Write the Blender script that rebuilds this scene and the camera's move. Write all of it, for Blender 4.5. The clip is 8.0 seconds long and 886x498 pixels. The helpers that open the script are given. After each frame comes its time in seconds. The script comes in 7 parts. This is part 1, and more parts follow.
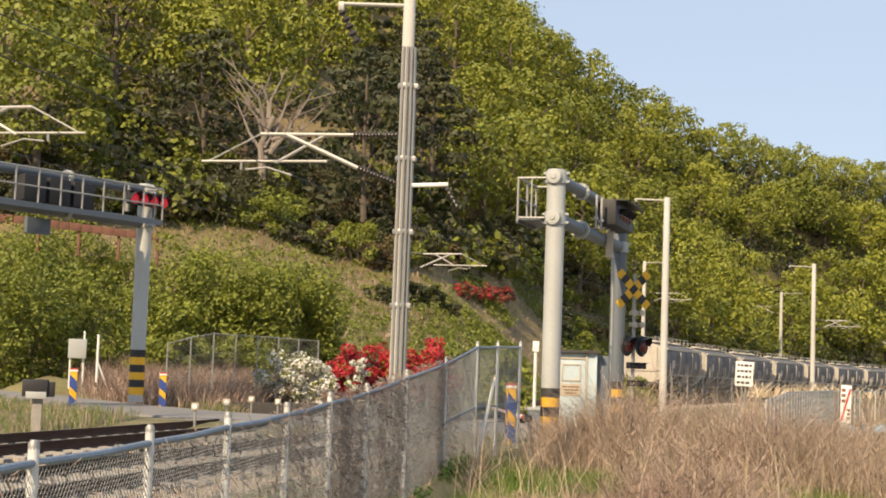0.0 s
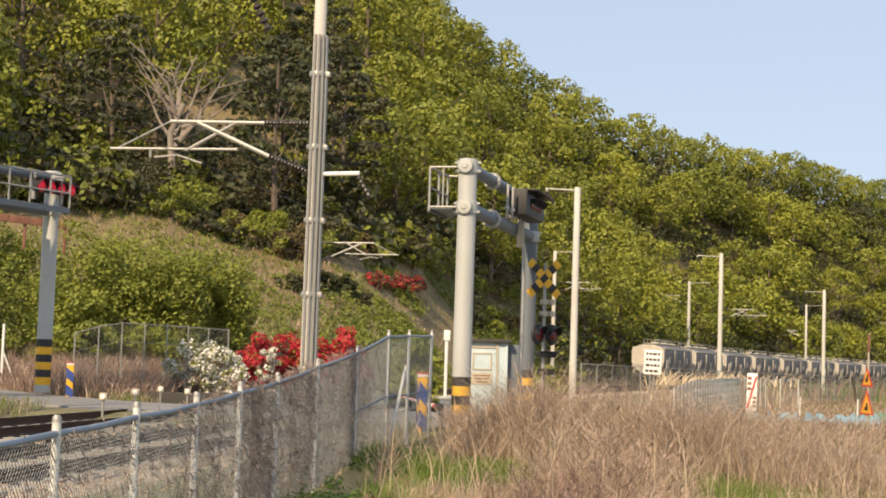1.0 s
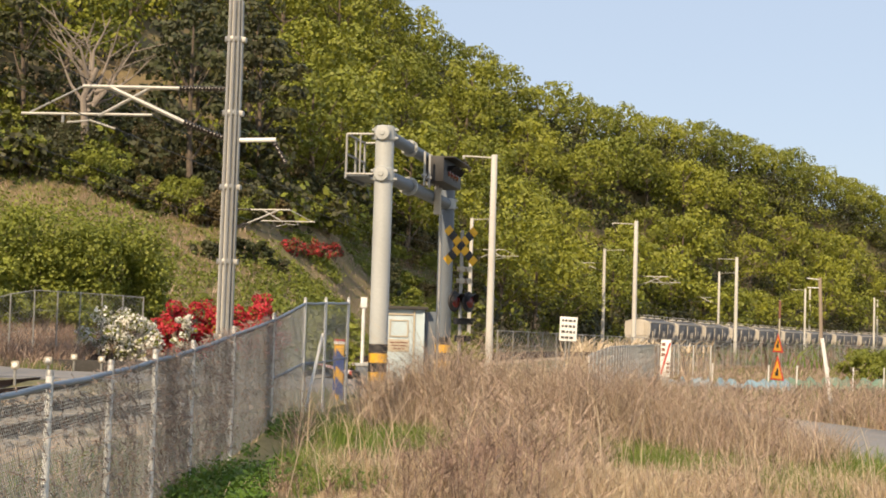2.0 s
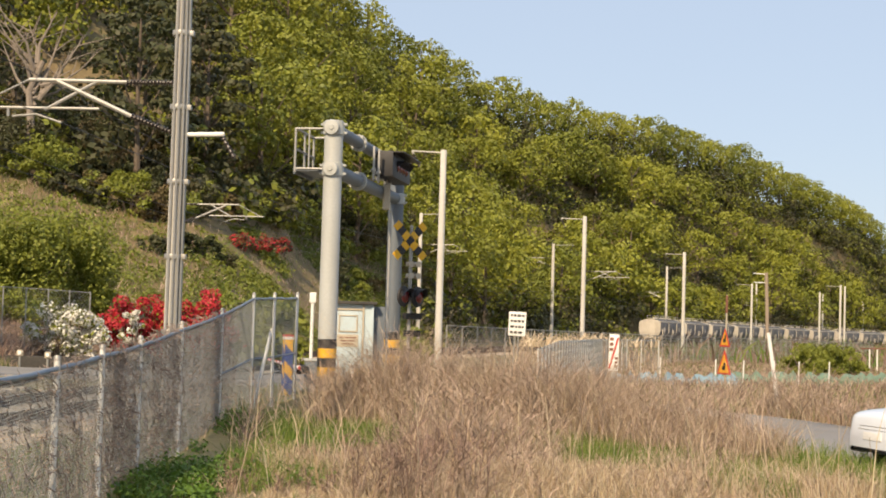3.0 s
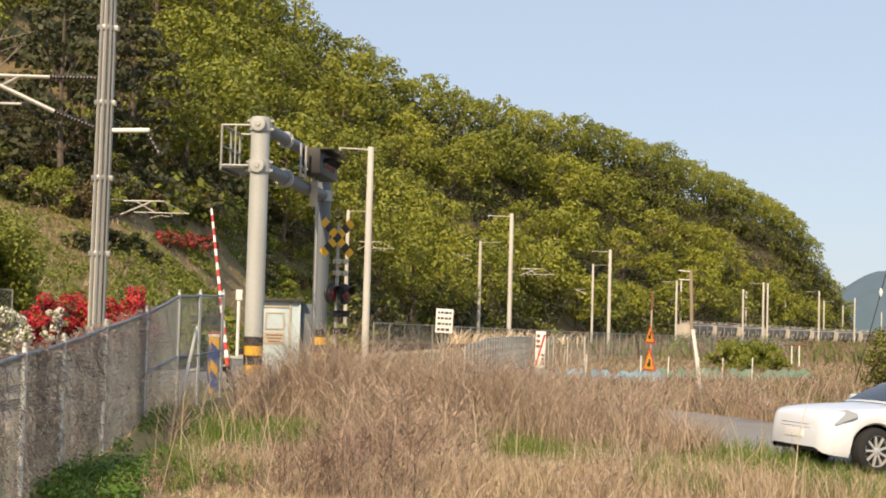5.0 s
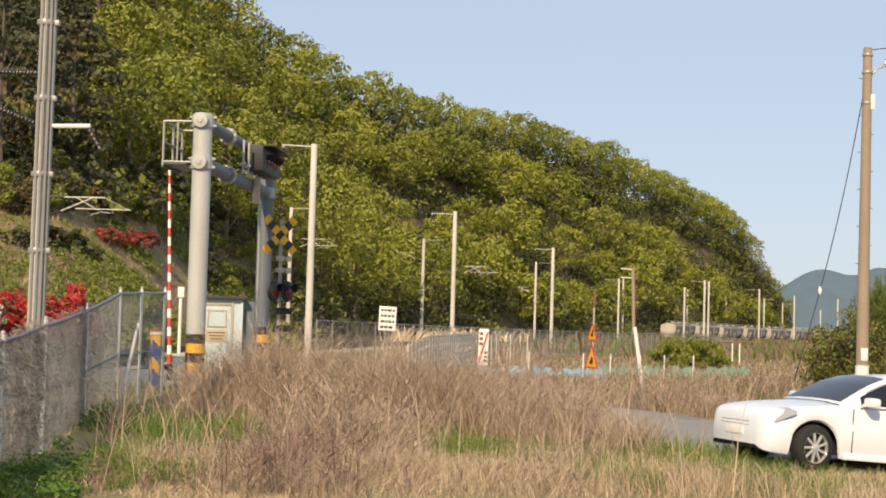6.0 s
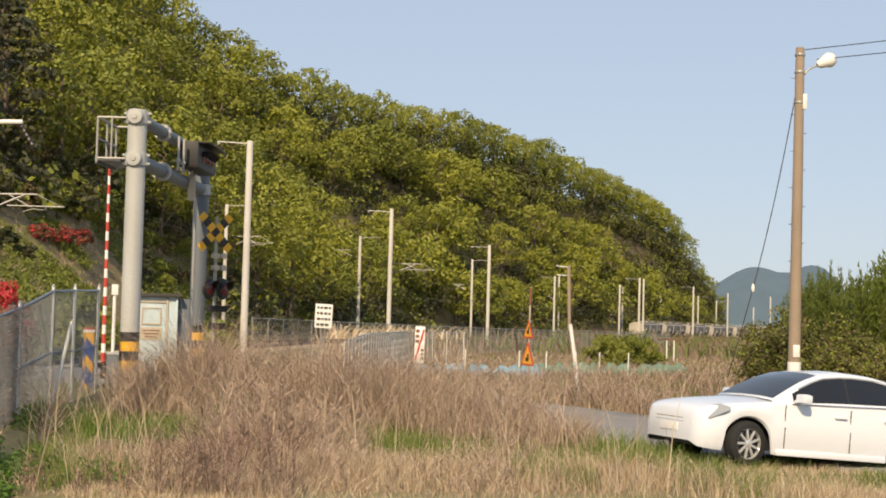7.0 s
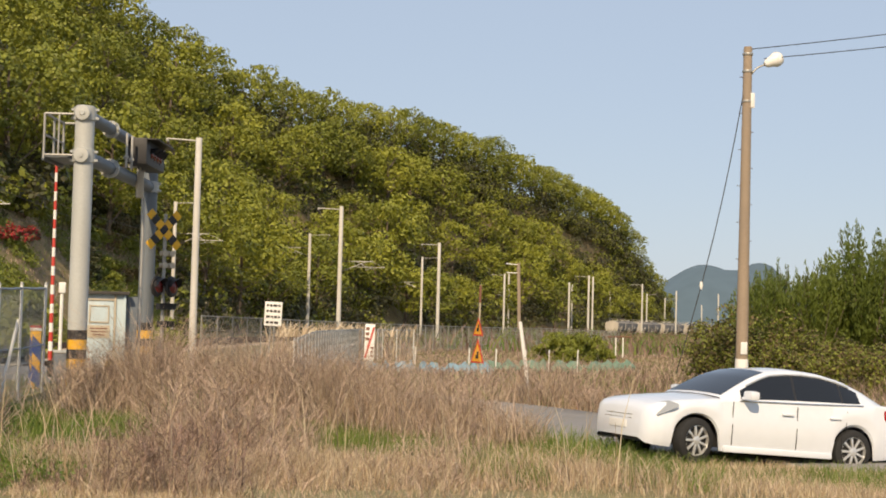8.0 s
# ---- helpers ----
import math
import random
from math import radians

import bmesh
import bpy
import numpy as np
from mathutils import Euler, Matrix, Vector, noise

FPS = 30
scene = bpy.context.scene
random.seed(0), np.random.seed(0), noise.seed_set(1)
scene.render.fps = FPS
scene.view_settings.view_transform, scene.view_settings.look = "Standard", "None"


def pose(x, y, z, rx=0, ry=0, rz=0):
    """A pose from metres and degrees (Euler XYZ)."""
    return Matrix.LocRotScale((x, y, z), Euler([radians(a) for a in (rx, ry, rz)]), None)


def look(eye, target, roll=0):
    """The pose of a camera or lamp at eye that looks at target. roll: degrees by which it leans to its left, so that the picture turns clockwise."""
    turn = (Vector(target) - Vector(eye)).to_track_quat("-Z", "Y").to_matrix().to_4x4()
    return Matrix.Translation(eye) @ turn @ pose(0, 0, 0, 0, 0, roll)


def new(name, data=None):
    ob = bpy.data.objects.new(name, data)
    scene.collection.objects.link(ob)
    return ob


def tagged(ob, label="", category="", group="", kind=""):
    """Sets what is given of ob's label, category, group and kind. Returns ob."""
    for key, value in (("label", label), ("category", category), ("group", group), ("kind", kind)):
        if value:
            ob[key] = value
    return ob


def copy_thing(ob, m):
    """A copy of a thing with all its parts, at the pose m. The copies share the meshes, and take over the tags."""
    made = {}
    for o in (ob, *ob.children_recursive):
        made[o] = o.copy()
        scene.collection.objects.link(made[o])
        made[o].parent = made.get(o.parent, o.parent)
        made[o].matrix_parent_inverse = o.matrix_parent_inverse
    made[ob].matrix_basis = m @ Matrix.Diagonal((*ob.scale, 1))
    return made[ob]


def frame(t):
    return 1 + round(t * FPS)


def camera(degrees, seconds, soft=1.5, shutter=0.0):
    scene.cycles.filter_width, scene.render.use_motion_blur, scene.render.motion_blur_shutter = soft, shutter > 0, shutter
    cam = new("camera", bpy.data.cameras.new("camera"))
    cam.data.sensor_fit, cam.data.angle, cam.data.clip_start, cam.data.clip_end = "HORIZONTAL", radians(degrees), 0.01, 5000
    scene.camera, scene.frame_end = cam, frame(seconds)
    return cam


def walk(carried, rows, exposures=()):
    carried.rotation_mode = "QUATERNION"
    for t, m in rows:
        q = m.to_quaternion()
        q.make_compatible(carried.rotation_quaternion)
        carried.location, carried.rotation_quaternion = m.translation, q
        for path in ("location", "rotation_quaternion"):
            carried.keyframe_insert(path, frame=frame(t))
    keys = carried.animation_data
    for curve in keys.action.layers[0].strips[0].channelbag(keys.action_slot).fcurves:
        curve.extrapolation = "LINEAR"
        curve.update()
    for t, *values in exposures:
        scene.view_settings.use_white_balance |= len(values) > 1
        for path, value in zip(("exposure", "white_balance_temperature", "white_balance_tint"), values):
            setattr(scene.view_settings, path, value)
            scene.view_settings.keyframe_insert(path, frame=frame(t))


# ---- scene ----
cam = camera(32.97, 8.0, soft=1.85)
EYE = 2.0
ROWS = [
    (0.0, 94.535, -1.974, -0.081), (0.5, 94.240, -1.930, -1.609), (1.0, 94.229, -1.854, -3.469),
    (1.5, 93.697, -1.735, -5.295), (1.7, 93.320, -1.724, -5.900), (2.8, 92.927, -1.699, -8.200),
    (3.0, 92.938, -1.649, -8.590), (3.5, 92.931, -1.648, -9.017), (4.0, 92.916, -1.613, -9.020),
    (4.5, 92.914, -1.658, -10.043), (5.0, 92.909, -1.558, -11.375), (5.2, 92.904, -1.541, -11.898),
    (6.3, 92.863, -1.559, -14.187), (6.5, 92.853, -1.517, -14.681), (7.0, 92.846, -1.508, -15.980),
    (7.5, 92.832, -1.467, -17.045), (8.0, 92.805, -1.454, -17.893),
]
walk(cam, [(t, pose(0, 0, EYE, a, b, c)) for t, a, b, c in ROWS], [(0.0, 0.22, 7300, 11), (4.0, 0.14, 7300, 11), (6.0, 0.08, 7300, 11), (8.0, -0.08, 7300, 11)])

# ---- world, sun, exposure ----
SUN_AZ, SUN_EL = 208.0, 37.0
world = bpy.data.worlds.new("sky")
scene.world = world
world.use_nodes = True
wn = world.node_tree.nodes
sky = wn.new("ShaderNodeTexSky")
sky.sky_type, sky.sun_disc = "NISHITA", False
sky.sun_elevation, sky.sun_rotation = radians(SUN_EL), radians(SUN_AZ)
sky.air_density, sky.dust_density, sky.ozone_density = 1.0, 0.6, 1.5
# clear sky thinned by an even spring haze
haze = wn.new("ShaderNodeMix")
haze.data_type = "RGBA"
haze.inputs[0].default_value = 0.72
haze.inputs[7].default_value = (4.65, 5.9, 8.1, 1)
wn["Background"].inputs["Strength"].default_value = 0.11
world.node_tree.links.new(sky.outputs[0], haze.inputs[6])
world.node_tree.links.new(haze.outputs[2], wn["Background"].inputs["Color"])
sun_dir = Vector((math.sin(radians(SUN_AZ)) * math.cos(radians(SUN_EL)), math.cos(radians(SUN_AZ)) * math.cos(radians(SUN_EL)), math.sin(radians(SUN_EL))))
lamp = bpy.data.lights.new("sun", "SUN")
lamp.energy, lamp.angle, lamp.color = 5.0, radians(0.6), (1.0, 0.83, 0.61)
sun = new("sun", lamp)
sun.matrix_world = look(sun_dir * 80, (0, 0, 0))


# ---- materials ----
def mat(name, col, rough=0.7, metal=0.0, var=0.25, scale=3.0, fine=40.0, bump=0.2, tint=None, island=0.0, objvar=0.0, trans=0.0, coat=0.0, emit=None, dirt=None, dirt_amount=0.0):
    """A procedural surface: base colour varied by broad stains and fine grain, with relief."""
    m = bpy.data.materials.new(name)
    m.use_nodes = True
    nt = m.node_tree
    N, L = nt.nodes, nt.links
    b = N["Principled BSDF"]
    tc = N.new("ShaderNodeTexCoord")
    n1, n2 = N.new("ShaderNodeTexNoise"), N.new("ShaderNodeTexNoise")
    n1.inputs["Scale"].default_value, n2.inputs["Scale"].default_value = scale, fine
    n1.inputs["Detail"].default_value, n2.inputs["Detail"].default_value = 5, 3
    L.new(tc.outputs["Object"], n1.inputs["Vector"])
    L.new(tc.outputs["Object"], n2.inputs["Vector"])
    add = N.new("ShaderNodeMath")
    add.operation = "ADD"
    L.new(n1.outputs["Fac"], add.inputs[0])
    L.new(n2.outputs["Fac"], add.inputs[1])
    half = N.new("ShaderNodeMapRange")
    half.inputs["From Min"].default_value, half.inputs["From Max"].default_value = 0.65, 1.35
    half.inputs["To Min"].default_value, half.inputs["To Max"].default_value = 1 - var, 1 + var
    L.new(add.outputs[0], half.inputs["Value"])
    mixc = N.new("ShaderNodeMix")
    mixc.data_type = "RGBA"
    c2 = tint or col
    mixc.inputs[6].default_value, mixc.inputs[7].default_value = (*col, 1), (*c2, 1)
    mixc.inputs[0].default_value = 0.0
    geo, oi = N.new("ShaderNodeNewGeometry"), N.new("ShaderNodeObjectInfo")
    if island or objvar:
        w1, w2 = N.new("ShaderNodeMath"), N.new("ShaderNodeMath")
        w1.operation, w2.operation = "MULTIPLY", "MULTIPLY_ADD"
        w1.inputs[1].default_value, w2.inputs[1].default_value = island, objvar
        L.new(geo.outputs["Random Per Island"], w1.inputs[0])
        L.new(oi.outputs["Random"], w2.inputs[0])
        L.new(w1.outputs[0], w2.inputs[2])
        L.new(w2.outputs[0], mixc.inputs[0])
    elif tint:
        L.new(n1.outputs["Fac"], mixc.inputs[0])
    vm = N.new("ShaderNodeVectorMath")
    vm.operation = "SCALE"
    L.new(mixc.outputs[2], vm.inputs[0])
    L.new(half.outputs[0], vm.inputs["Scale"])
    out = vm.outputs[0]
    if dirt:
        n3 = N.new("ShaderNodeTexNoise")
        n3.inputs["Scale"].default_value, n3.inputs["Detail"].default_value = scale * 1.7, 8
        mp = N.new("ShaderNodeMapping")
        mp.inputs["Scale"].default_value = (1, 1, 0.25)
        L.new(tc.outputs["Object"], mp.inputs[0])
        L.new(mp.outputs[0], n3.inputs["Vector"])
        ramp = N.new("ShaderNodeMapRange")
        ramp.inputs["From Min"].default_value, ramp.inputs["From Max"].default_value = 0.5, 0.72
        ramp.inputs["To Max"].default_value = dirt_amount
        L.new(n3.outputs["Fac"], ramp.inputs["Value"])
        md = N.new("ShaderNodeMix")
        md.data_type = "RGBA"
        md.inputs[7].default_value = (*dirt, 1)
        L.new(ramp.outputs[0], md.inputs[0])
        L.new(out, md.inputs[6])
        out = md.outputs[2]
    L.new(out, b.inputs["Base Color"])
    b.inputs["Roughness"].default_value, b.inputs["Metallic"].default_value = rough, metal
    if coat:
        b.inputs["Coat Weight"].default_value = coat
        b.inputs["Coat Roughness"].default_value = 0.05
    if bump:
        bp = N.new("ShaderNodeBump")
        bp.inputs["Strength"].default_value, bp.inputs["Distance"].default_value = bump, 0.02
        L.new(n2.outputs["Fac"], bp.inputs["Height"])
        L.new(bp.outputs[0], b.inputs["Normal"])
    if emit:
        b.inputs["Emission Color"].default_value, b.inputs["Emission Strength"].default_value = (*emit[:3], 1), emit[3]
    if trans:
        tr, mx = N.new("ShaderNodeBsdfTranslucent"), N.new("ShaderNodeMixShader")
        L.new(out, tr.inputs["Color"])
        mx.inputs[0].default_value = trans
        L.new(b.outputs[0], mx.inputs[1])
        L.new(tr.outputs[0], mx.inputs[2])
        L.new(mx.outputs[0], N["Material Output"].inputs["Surface"])
    return m


def glass_mat(name, col, rough=0.03):
    m = bpy.data.materials.new(name)
    m.use_nodes = True
    b = m.node_tree.nodes["Principled BSDF"]
    b.inputs["Base Color"].default_value = (*col, 1)
    b.inputs["Roughness"].default_value = rough
    b.inputs["IOR"].default_value = 1.5
    b.inputs["Coat Weight"].default_value = 0.1
    b.inputs["Coat Roughness"].default_value = 0.02
    return m


LEAF = mat("oak_leaf", (0.300, 0.305, 0.032), 0.6, var=0.30, scale=0.35, fine=2.0, bump=0, tint=(0.125, 0.150, 0.018), island=0.40, objvar=0.60, trans=0.14)
LEAF_DARK = mat("pine_needle", (0.050, 0.066, 0.018), 0.6, var=0.3, scale=0.5, fine=3.0, bump=0, tint=(0.070, 0.062, 0.026), island=0.5, objvar=0.5, trans=0.15)
LEAF_BUSH = mat("bush_leaf", (0.27, 0.29, 0.04), 0.6, var=0.3, scale=0.8, fine=6.0, bump=0, tint=(0.13, 0.16, 0.025), island=0.6, objvar=0.3, trans=0.25)
LEAF_FAR = mat("willow_leaf", (0.145, 0.185, 0.028), 0.6, var=0.3, scale=0.4, fine=3.0, bump=0, tint=(0.075, 0.11, 0.016), island=0.5, objvar=0.4, trans=0.3)
LEAF_BROWN = mat("withered_leaf", (0.16, 0.11, 0.05), 0.8, var=0.3, scale=0.8, fine=6.0, bump=0, tint=(0.09, 0.09, 0.03), island=0.6, objvar=0.3, trans=0.2)
BARK = mat("bark", (0.13, 0.10, 0.075), 0.9, var=0.3, scale=2, fine=14, bump=0.6)
DEADWOOD = mat("dead_wood", (0.24, 0.20, 0.165), 0.9, var=0.25, scale=2, fine=14, bump=0.4)
WHITE_FLOWER = mat("white_blossom", (0.80, 0.77, 0.72), 0.7, var=0.1, scale=2, fine=20, bump=0, tint=(0.7, 0.66, 0.58), island=0.8, trans=0.2)
RED_FLOWER = mat("red_blossom", (0.62, 0.04, 0.055), 0.6, var=0.2, scale=2, fine=20, bump=0, tint=(0.35, 0.02, 0.03), island=0.9, trans=0.2)
SOIL = mat("field_soil", (0.27, 0.21, 0.12), 0.95, var=0.3, scale=0.5, fine=9, bump=0.7, tint=(0.12, 0.13, 0.04))
HILL_SOIL = mat("hill_soil", (0.31, 0.20, 0.115), 0.95, var=0.35, scale=0.10, fine=2.2, bump=0.7, tint=(0.10, 0.10, 0.03))
BALLAST = mat("ballast", (0.52, 0.40, 0.28), 0.95, var=0.4, scale=2.0, fine=26, bump=1.0)
STONE = mat("ballast_stone", (0.58, 0.45, 0.33), 0.9, var=0.2, scale=3, fine=30, bump=0.4, tint=(0.22, 0.18, 0.15), island=1.0)
RAIL_RUST = mat("rusty_rail", (0.085, 0.045, 0.030), 0.85, metal=0.2, var=0.3, scale=3, fine=40, bump=0.4)
RAIL_TOP = mat("polished_rail", (0.45, 0.43, 0.41), 0.3, metal=1.0, var=0.1, bump=0.05)
SLEEPER = mat("concrete_sleeper", (0.34, 0.31, 0.27), 0.9, var=0.25, scale=3, fine=30, bump=0.4)
ASPHALT = mat("worn_asphalt", (0.22, 0.21, 0.20), 0.9, var=0.2, scale=0.7, fine=50, bump=0.4, dirt=(0.30, 0.26, 0.2), dirt_amount=0.5)
CONCRETE = mat("pole_concrete", (0.54, 0.515, 0.47), 0.85, var=0.12, scale=1.2, fine=30, bump=0.25, dirt=(0.42, 0.37, 0.31), dirt_amount=0.45)
LAMP_CONCRETE = mat("lamp_pole_concrete", (0.29, 0.225, 0.165), 0.9, var=0.15, scale=1.2, fine=30, bump=0.3, dirt=(0.2, 0.16, 0.13), dirt_amount=0.5)
GALV = mat("galvanised_steel", (0.35, 0.34, 0.315), 0.5, metal=0.45, var=0.15, scale=2, fine=25, bump=0.1, dirt=(0.38, 0.33, 0.28), dirt_amount=0.4)
FENCE_RAIL = mat("blue_grey_fence_tube", (0.22, 0.27, 0.33), 0.5, metal=0.3, var=0.15, scale=2, fine=25, bump=0.1)
WIRE = mat("fence_wire", (0.34, 0.35, 0.35), 0.55, metal=0.4, var=0.2, scale=2, fine=20, bump=0)
GREY_PAINT = mat("grey_pipe_paint", (0.42, 0.43, 0.41), 0.55, var=0.10, scale=0.9, fine=30, bump=0.08, dirt=(0.30, 0.29, 0.26), dirt_amount=0.4)
DARK_PAINT = mat("blue_grey_pipe_paint", (0.12, 0.14, 0.16), 0.55, var=0.12, scale=0.9, fine=30, bump=0.08)
YELLOW = mat("yellow_paint", (0.80, 0.42, 0.02), 0.5, var=0.12, scale=3, fine=30, bump=0.1, dirt=(0.4, 0.24, 0.06), dirt_amount=0.4)
BLACK = mat("black_paint", (0.022, 0.02, 0.02), 0.55, var=0.2, scale=3, fine=30, bump=0.1)
BLUE = mat("blue_paint", (0.035, 0.07, 0.26), 0.5, var=0.15, scale=3, fine=30, bump=0.1)
WHITE = mat("white_paint", (0.78, 0.76, 0.72), 0.5, var=0.08, scale=2, fine=30, bump=0.08, dirt=(0.5, 0.46, 0.4), dirt_amount=0.3)
RED = mat("red_paint", (0.50, 0.05, 0.035), 0.5, var=0.12, scale=3, fine=30, bump=0.08)
ORANGE = mat("sign_orange", (0.70, 0.34, 0.04), 0.5, var=0.1, scale=4, fine=30, bump=0.05)
RED_LENS = mat("red_lens", (0.40, 0.01, 0.02), 0.2, var=0.1, scale=20, fine=90, bump=0.1, emit=(1.0, 0.03, 0.07, 0.3))
DARK_LENS = mat("unlit_red_lens", (0.13, 0.018, 0.018), 0.2, var=0.1, scale=20, fine=90, bump=0.1)
HUT = mat("pale_blue_panel", (0.46, 0.55, 0.58), 0.6, var=0.08, scale=2, fine=20, bump=0.08, dirt=(0.42, 0.38, 0.32), dirt_amount=0.6)
HUT_TRIM = mat("hut_trim", (0.44, 0.38, 0.29), 0.7, var=0.15, scale=2, fine=20, bump=0.1)
CAR_WHITE = mat("white_car_paint", (0.72, 0.75, 0.80), 0.3, var=0.02, scale=1, fine=8, bump=0, coat=0.8)
CAR_GLASS = glass_mat("tinted_glass", (0.012, 0.014, 0.018))
CHROME = mat("chrome", (0.75, 0.75, 0.75), 0.18, metal=1.0, var=0.05, bump=0)
ALLOY = mat("alloy", (0.72, 0.72, 0.71), 0.35, metal=0.6, var=0.1, bump=0)
RUBBER = mat("rubber", (0.018, 0.018, 0.018), 0.85, var=0.2, scale=8, fine=60, bump=0.2)
DARK_PLASTIC = mat("dark_plastic", (0.02, 0.02, 0.022), 0.55, var=0.2, bump=0.05)
HEADLAMP = glass_mat("headlamp_glass", (0.30, 0.32, 0.34), 0.06)
TAIL = glass_mat("tail_lamp", (0.30, 0.01, 0.01), 0.1)
WAGON = mat("cement_grey_wagon", (0.11, 0.112, 0.118), 0.8, var=0.25, scale=0.6, fine=8, bump=0.15, dirt=(0.27, 0.25, 0.23), dirt_amount=0.5)
# pale fittings; on the end walls this tone also carries the sun's brightness
WAGON_PALE = mat("pale_wagon_tone", (0.48, 0.44, 0.38), 0.9, var=0.2, scale=0.8, fine=8, bump=0.15, dirt=(0.35, 0.31, 0.27), dirt_amount=0.5)
WAGON_DARK = mat("dark_underframe", (0.06, 0.055, 0.05), 0.9, var=0.3, scale=2, fine=12, bump=0.2)
DRY = mat("dry_stalk", (0.70, 0.53, 0.405), 0.9, var=0.2, scale=0.6, fine=8, bump=0, tint=(0.17, 0.12, 0.09), island=1.0, trans=0.2)
STRAW = mat("straw_stalk", (0.66, 0.56, 0.40), 0.9, var=0.2, scale=0.5, fine=8, bump=0, tint=(0.36, 0.25, 0.14), island=1.0, trans=0.2)
GREEN = mat("green_blade", (0.085, 0.165, 0.022), 0.7, var=0.25, scale=0.8, fine=8, bump=0, tint=(0.20, 0.24, 0.05), island=1.0, trans=0.3)
FRESH = mat("fresh_weed_leaf", (0.13, 0.24, 0.03), 0.6, var=0.25, scale=0.8, fine=8, bump=0, tint=(0.07, 0.13, 0.02), island=1.0, trans=0.3)
FENCE_POST = mat("pale_fence_post", (0.68, 0.67, 0.64), 0.5, metal=0.1, var=0.12, scale=2, fine=25, bump=0.1, dirt=(0.4, 0.35, 0.3), dirt_amount=0.4)
VINE = mat("dead_vine", (0.36, 0.27, 0.21), 0.95, var=0.3, scale=2, fine=20, bump=0, tint=(0.15, 0.11, 0.085), island=1.0)
BRUSH = mat("dark_brush", (0.30, 0.20, 0.155), 0.95, var=0.3, scale=1, fine=9, bump=0, tint=(0.12, 0.08, 0.065), island=1.0)
REED = mat("reed_plume", (0.70, 0.58, 0.42), 0.95, var=0.2, scale=2, fine=20, bump=0, tint=(0.5, 0.38, 0.25), island=1.0, trans=0.2)
NET_BLUE = mat("blue_net", (0.20, 0.31, 0.36), 0.8, var=0.2, scale=1, fine=10, bump=0.2)
NET_GREEN = mat("green_net", (0.16, 0.25, 0.17), 0.8, var=0.2, scale=1, fine=10, bump=0.2)
# aerial haze is painted into both ridge colours, stronger in the farther one
FAR_HILL = mat("far_forest_hazed", (0.085, 0.13, 0.17), 1.0, var=0.10, scale=0.004, fine=0.03, bump=0)
FAR_HILL_PALE = mat("farther_forest_hazed", (0.20, 0.26, 0.33), 1.0, var=0.06, scale=0.004, fine=0.03, bump=0)
INSULATOR = mat("brown_insulator", (0.045, 0.035, 0.03), 0.3, var=0.2, bump=0)
RUST_BEAM = mat("rusty_beam", (0.20, 0.09, 0.06), 0.9, var=0.3, scale=2, fine=20, bump=0.3)
TARP = mat("bare_earth_mound", (0.36, 0.26, 0.15), 0.95, var=0.25, scale=0.5, fine=6, bump=0.6)


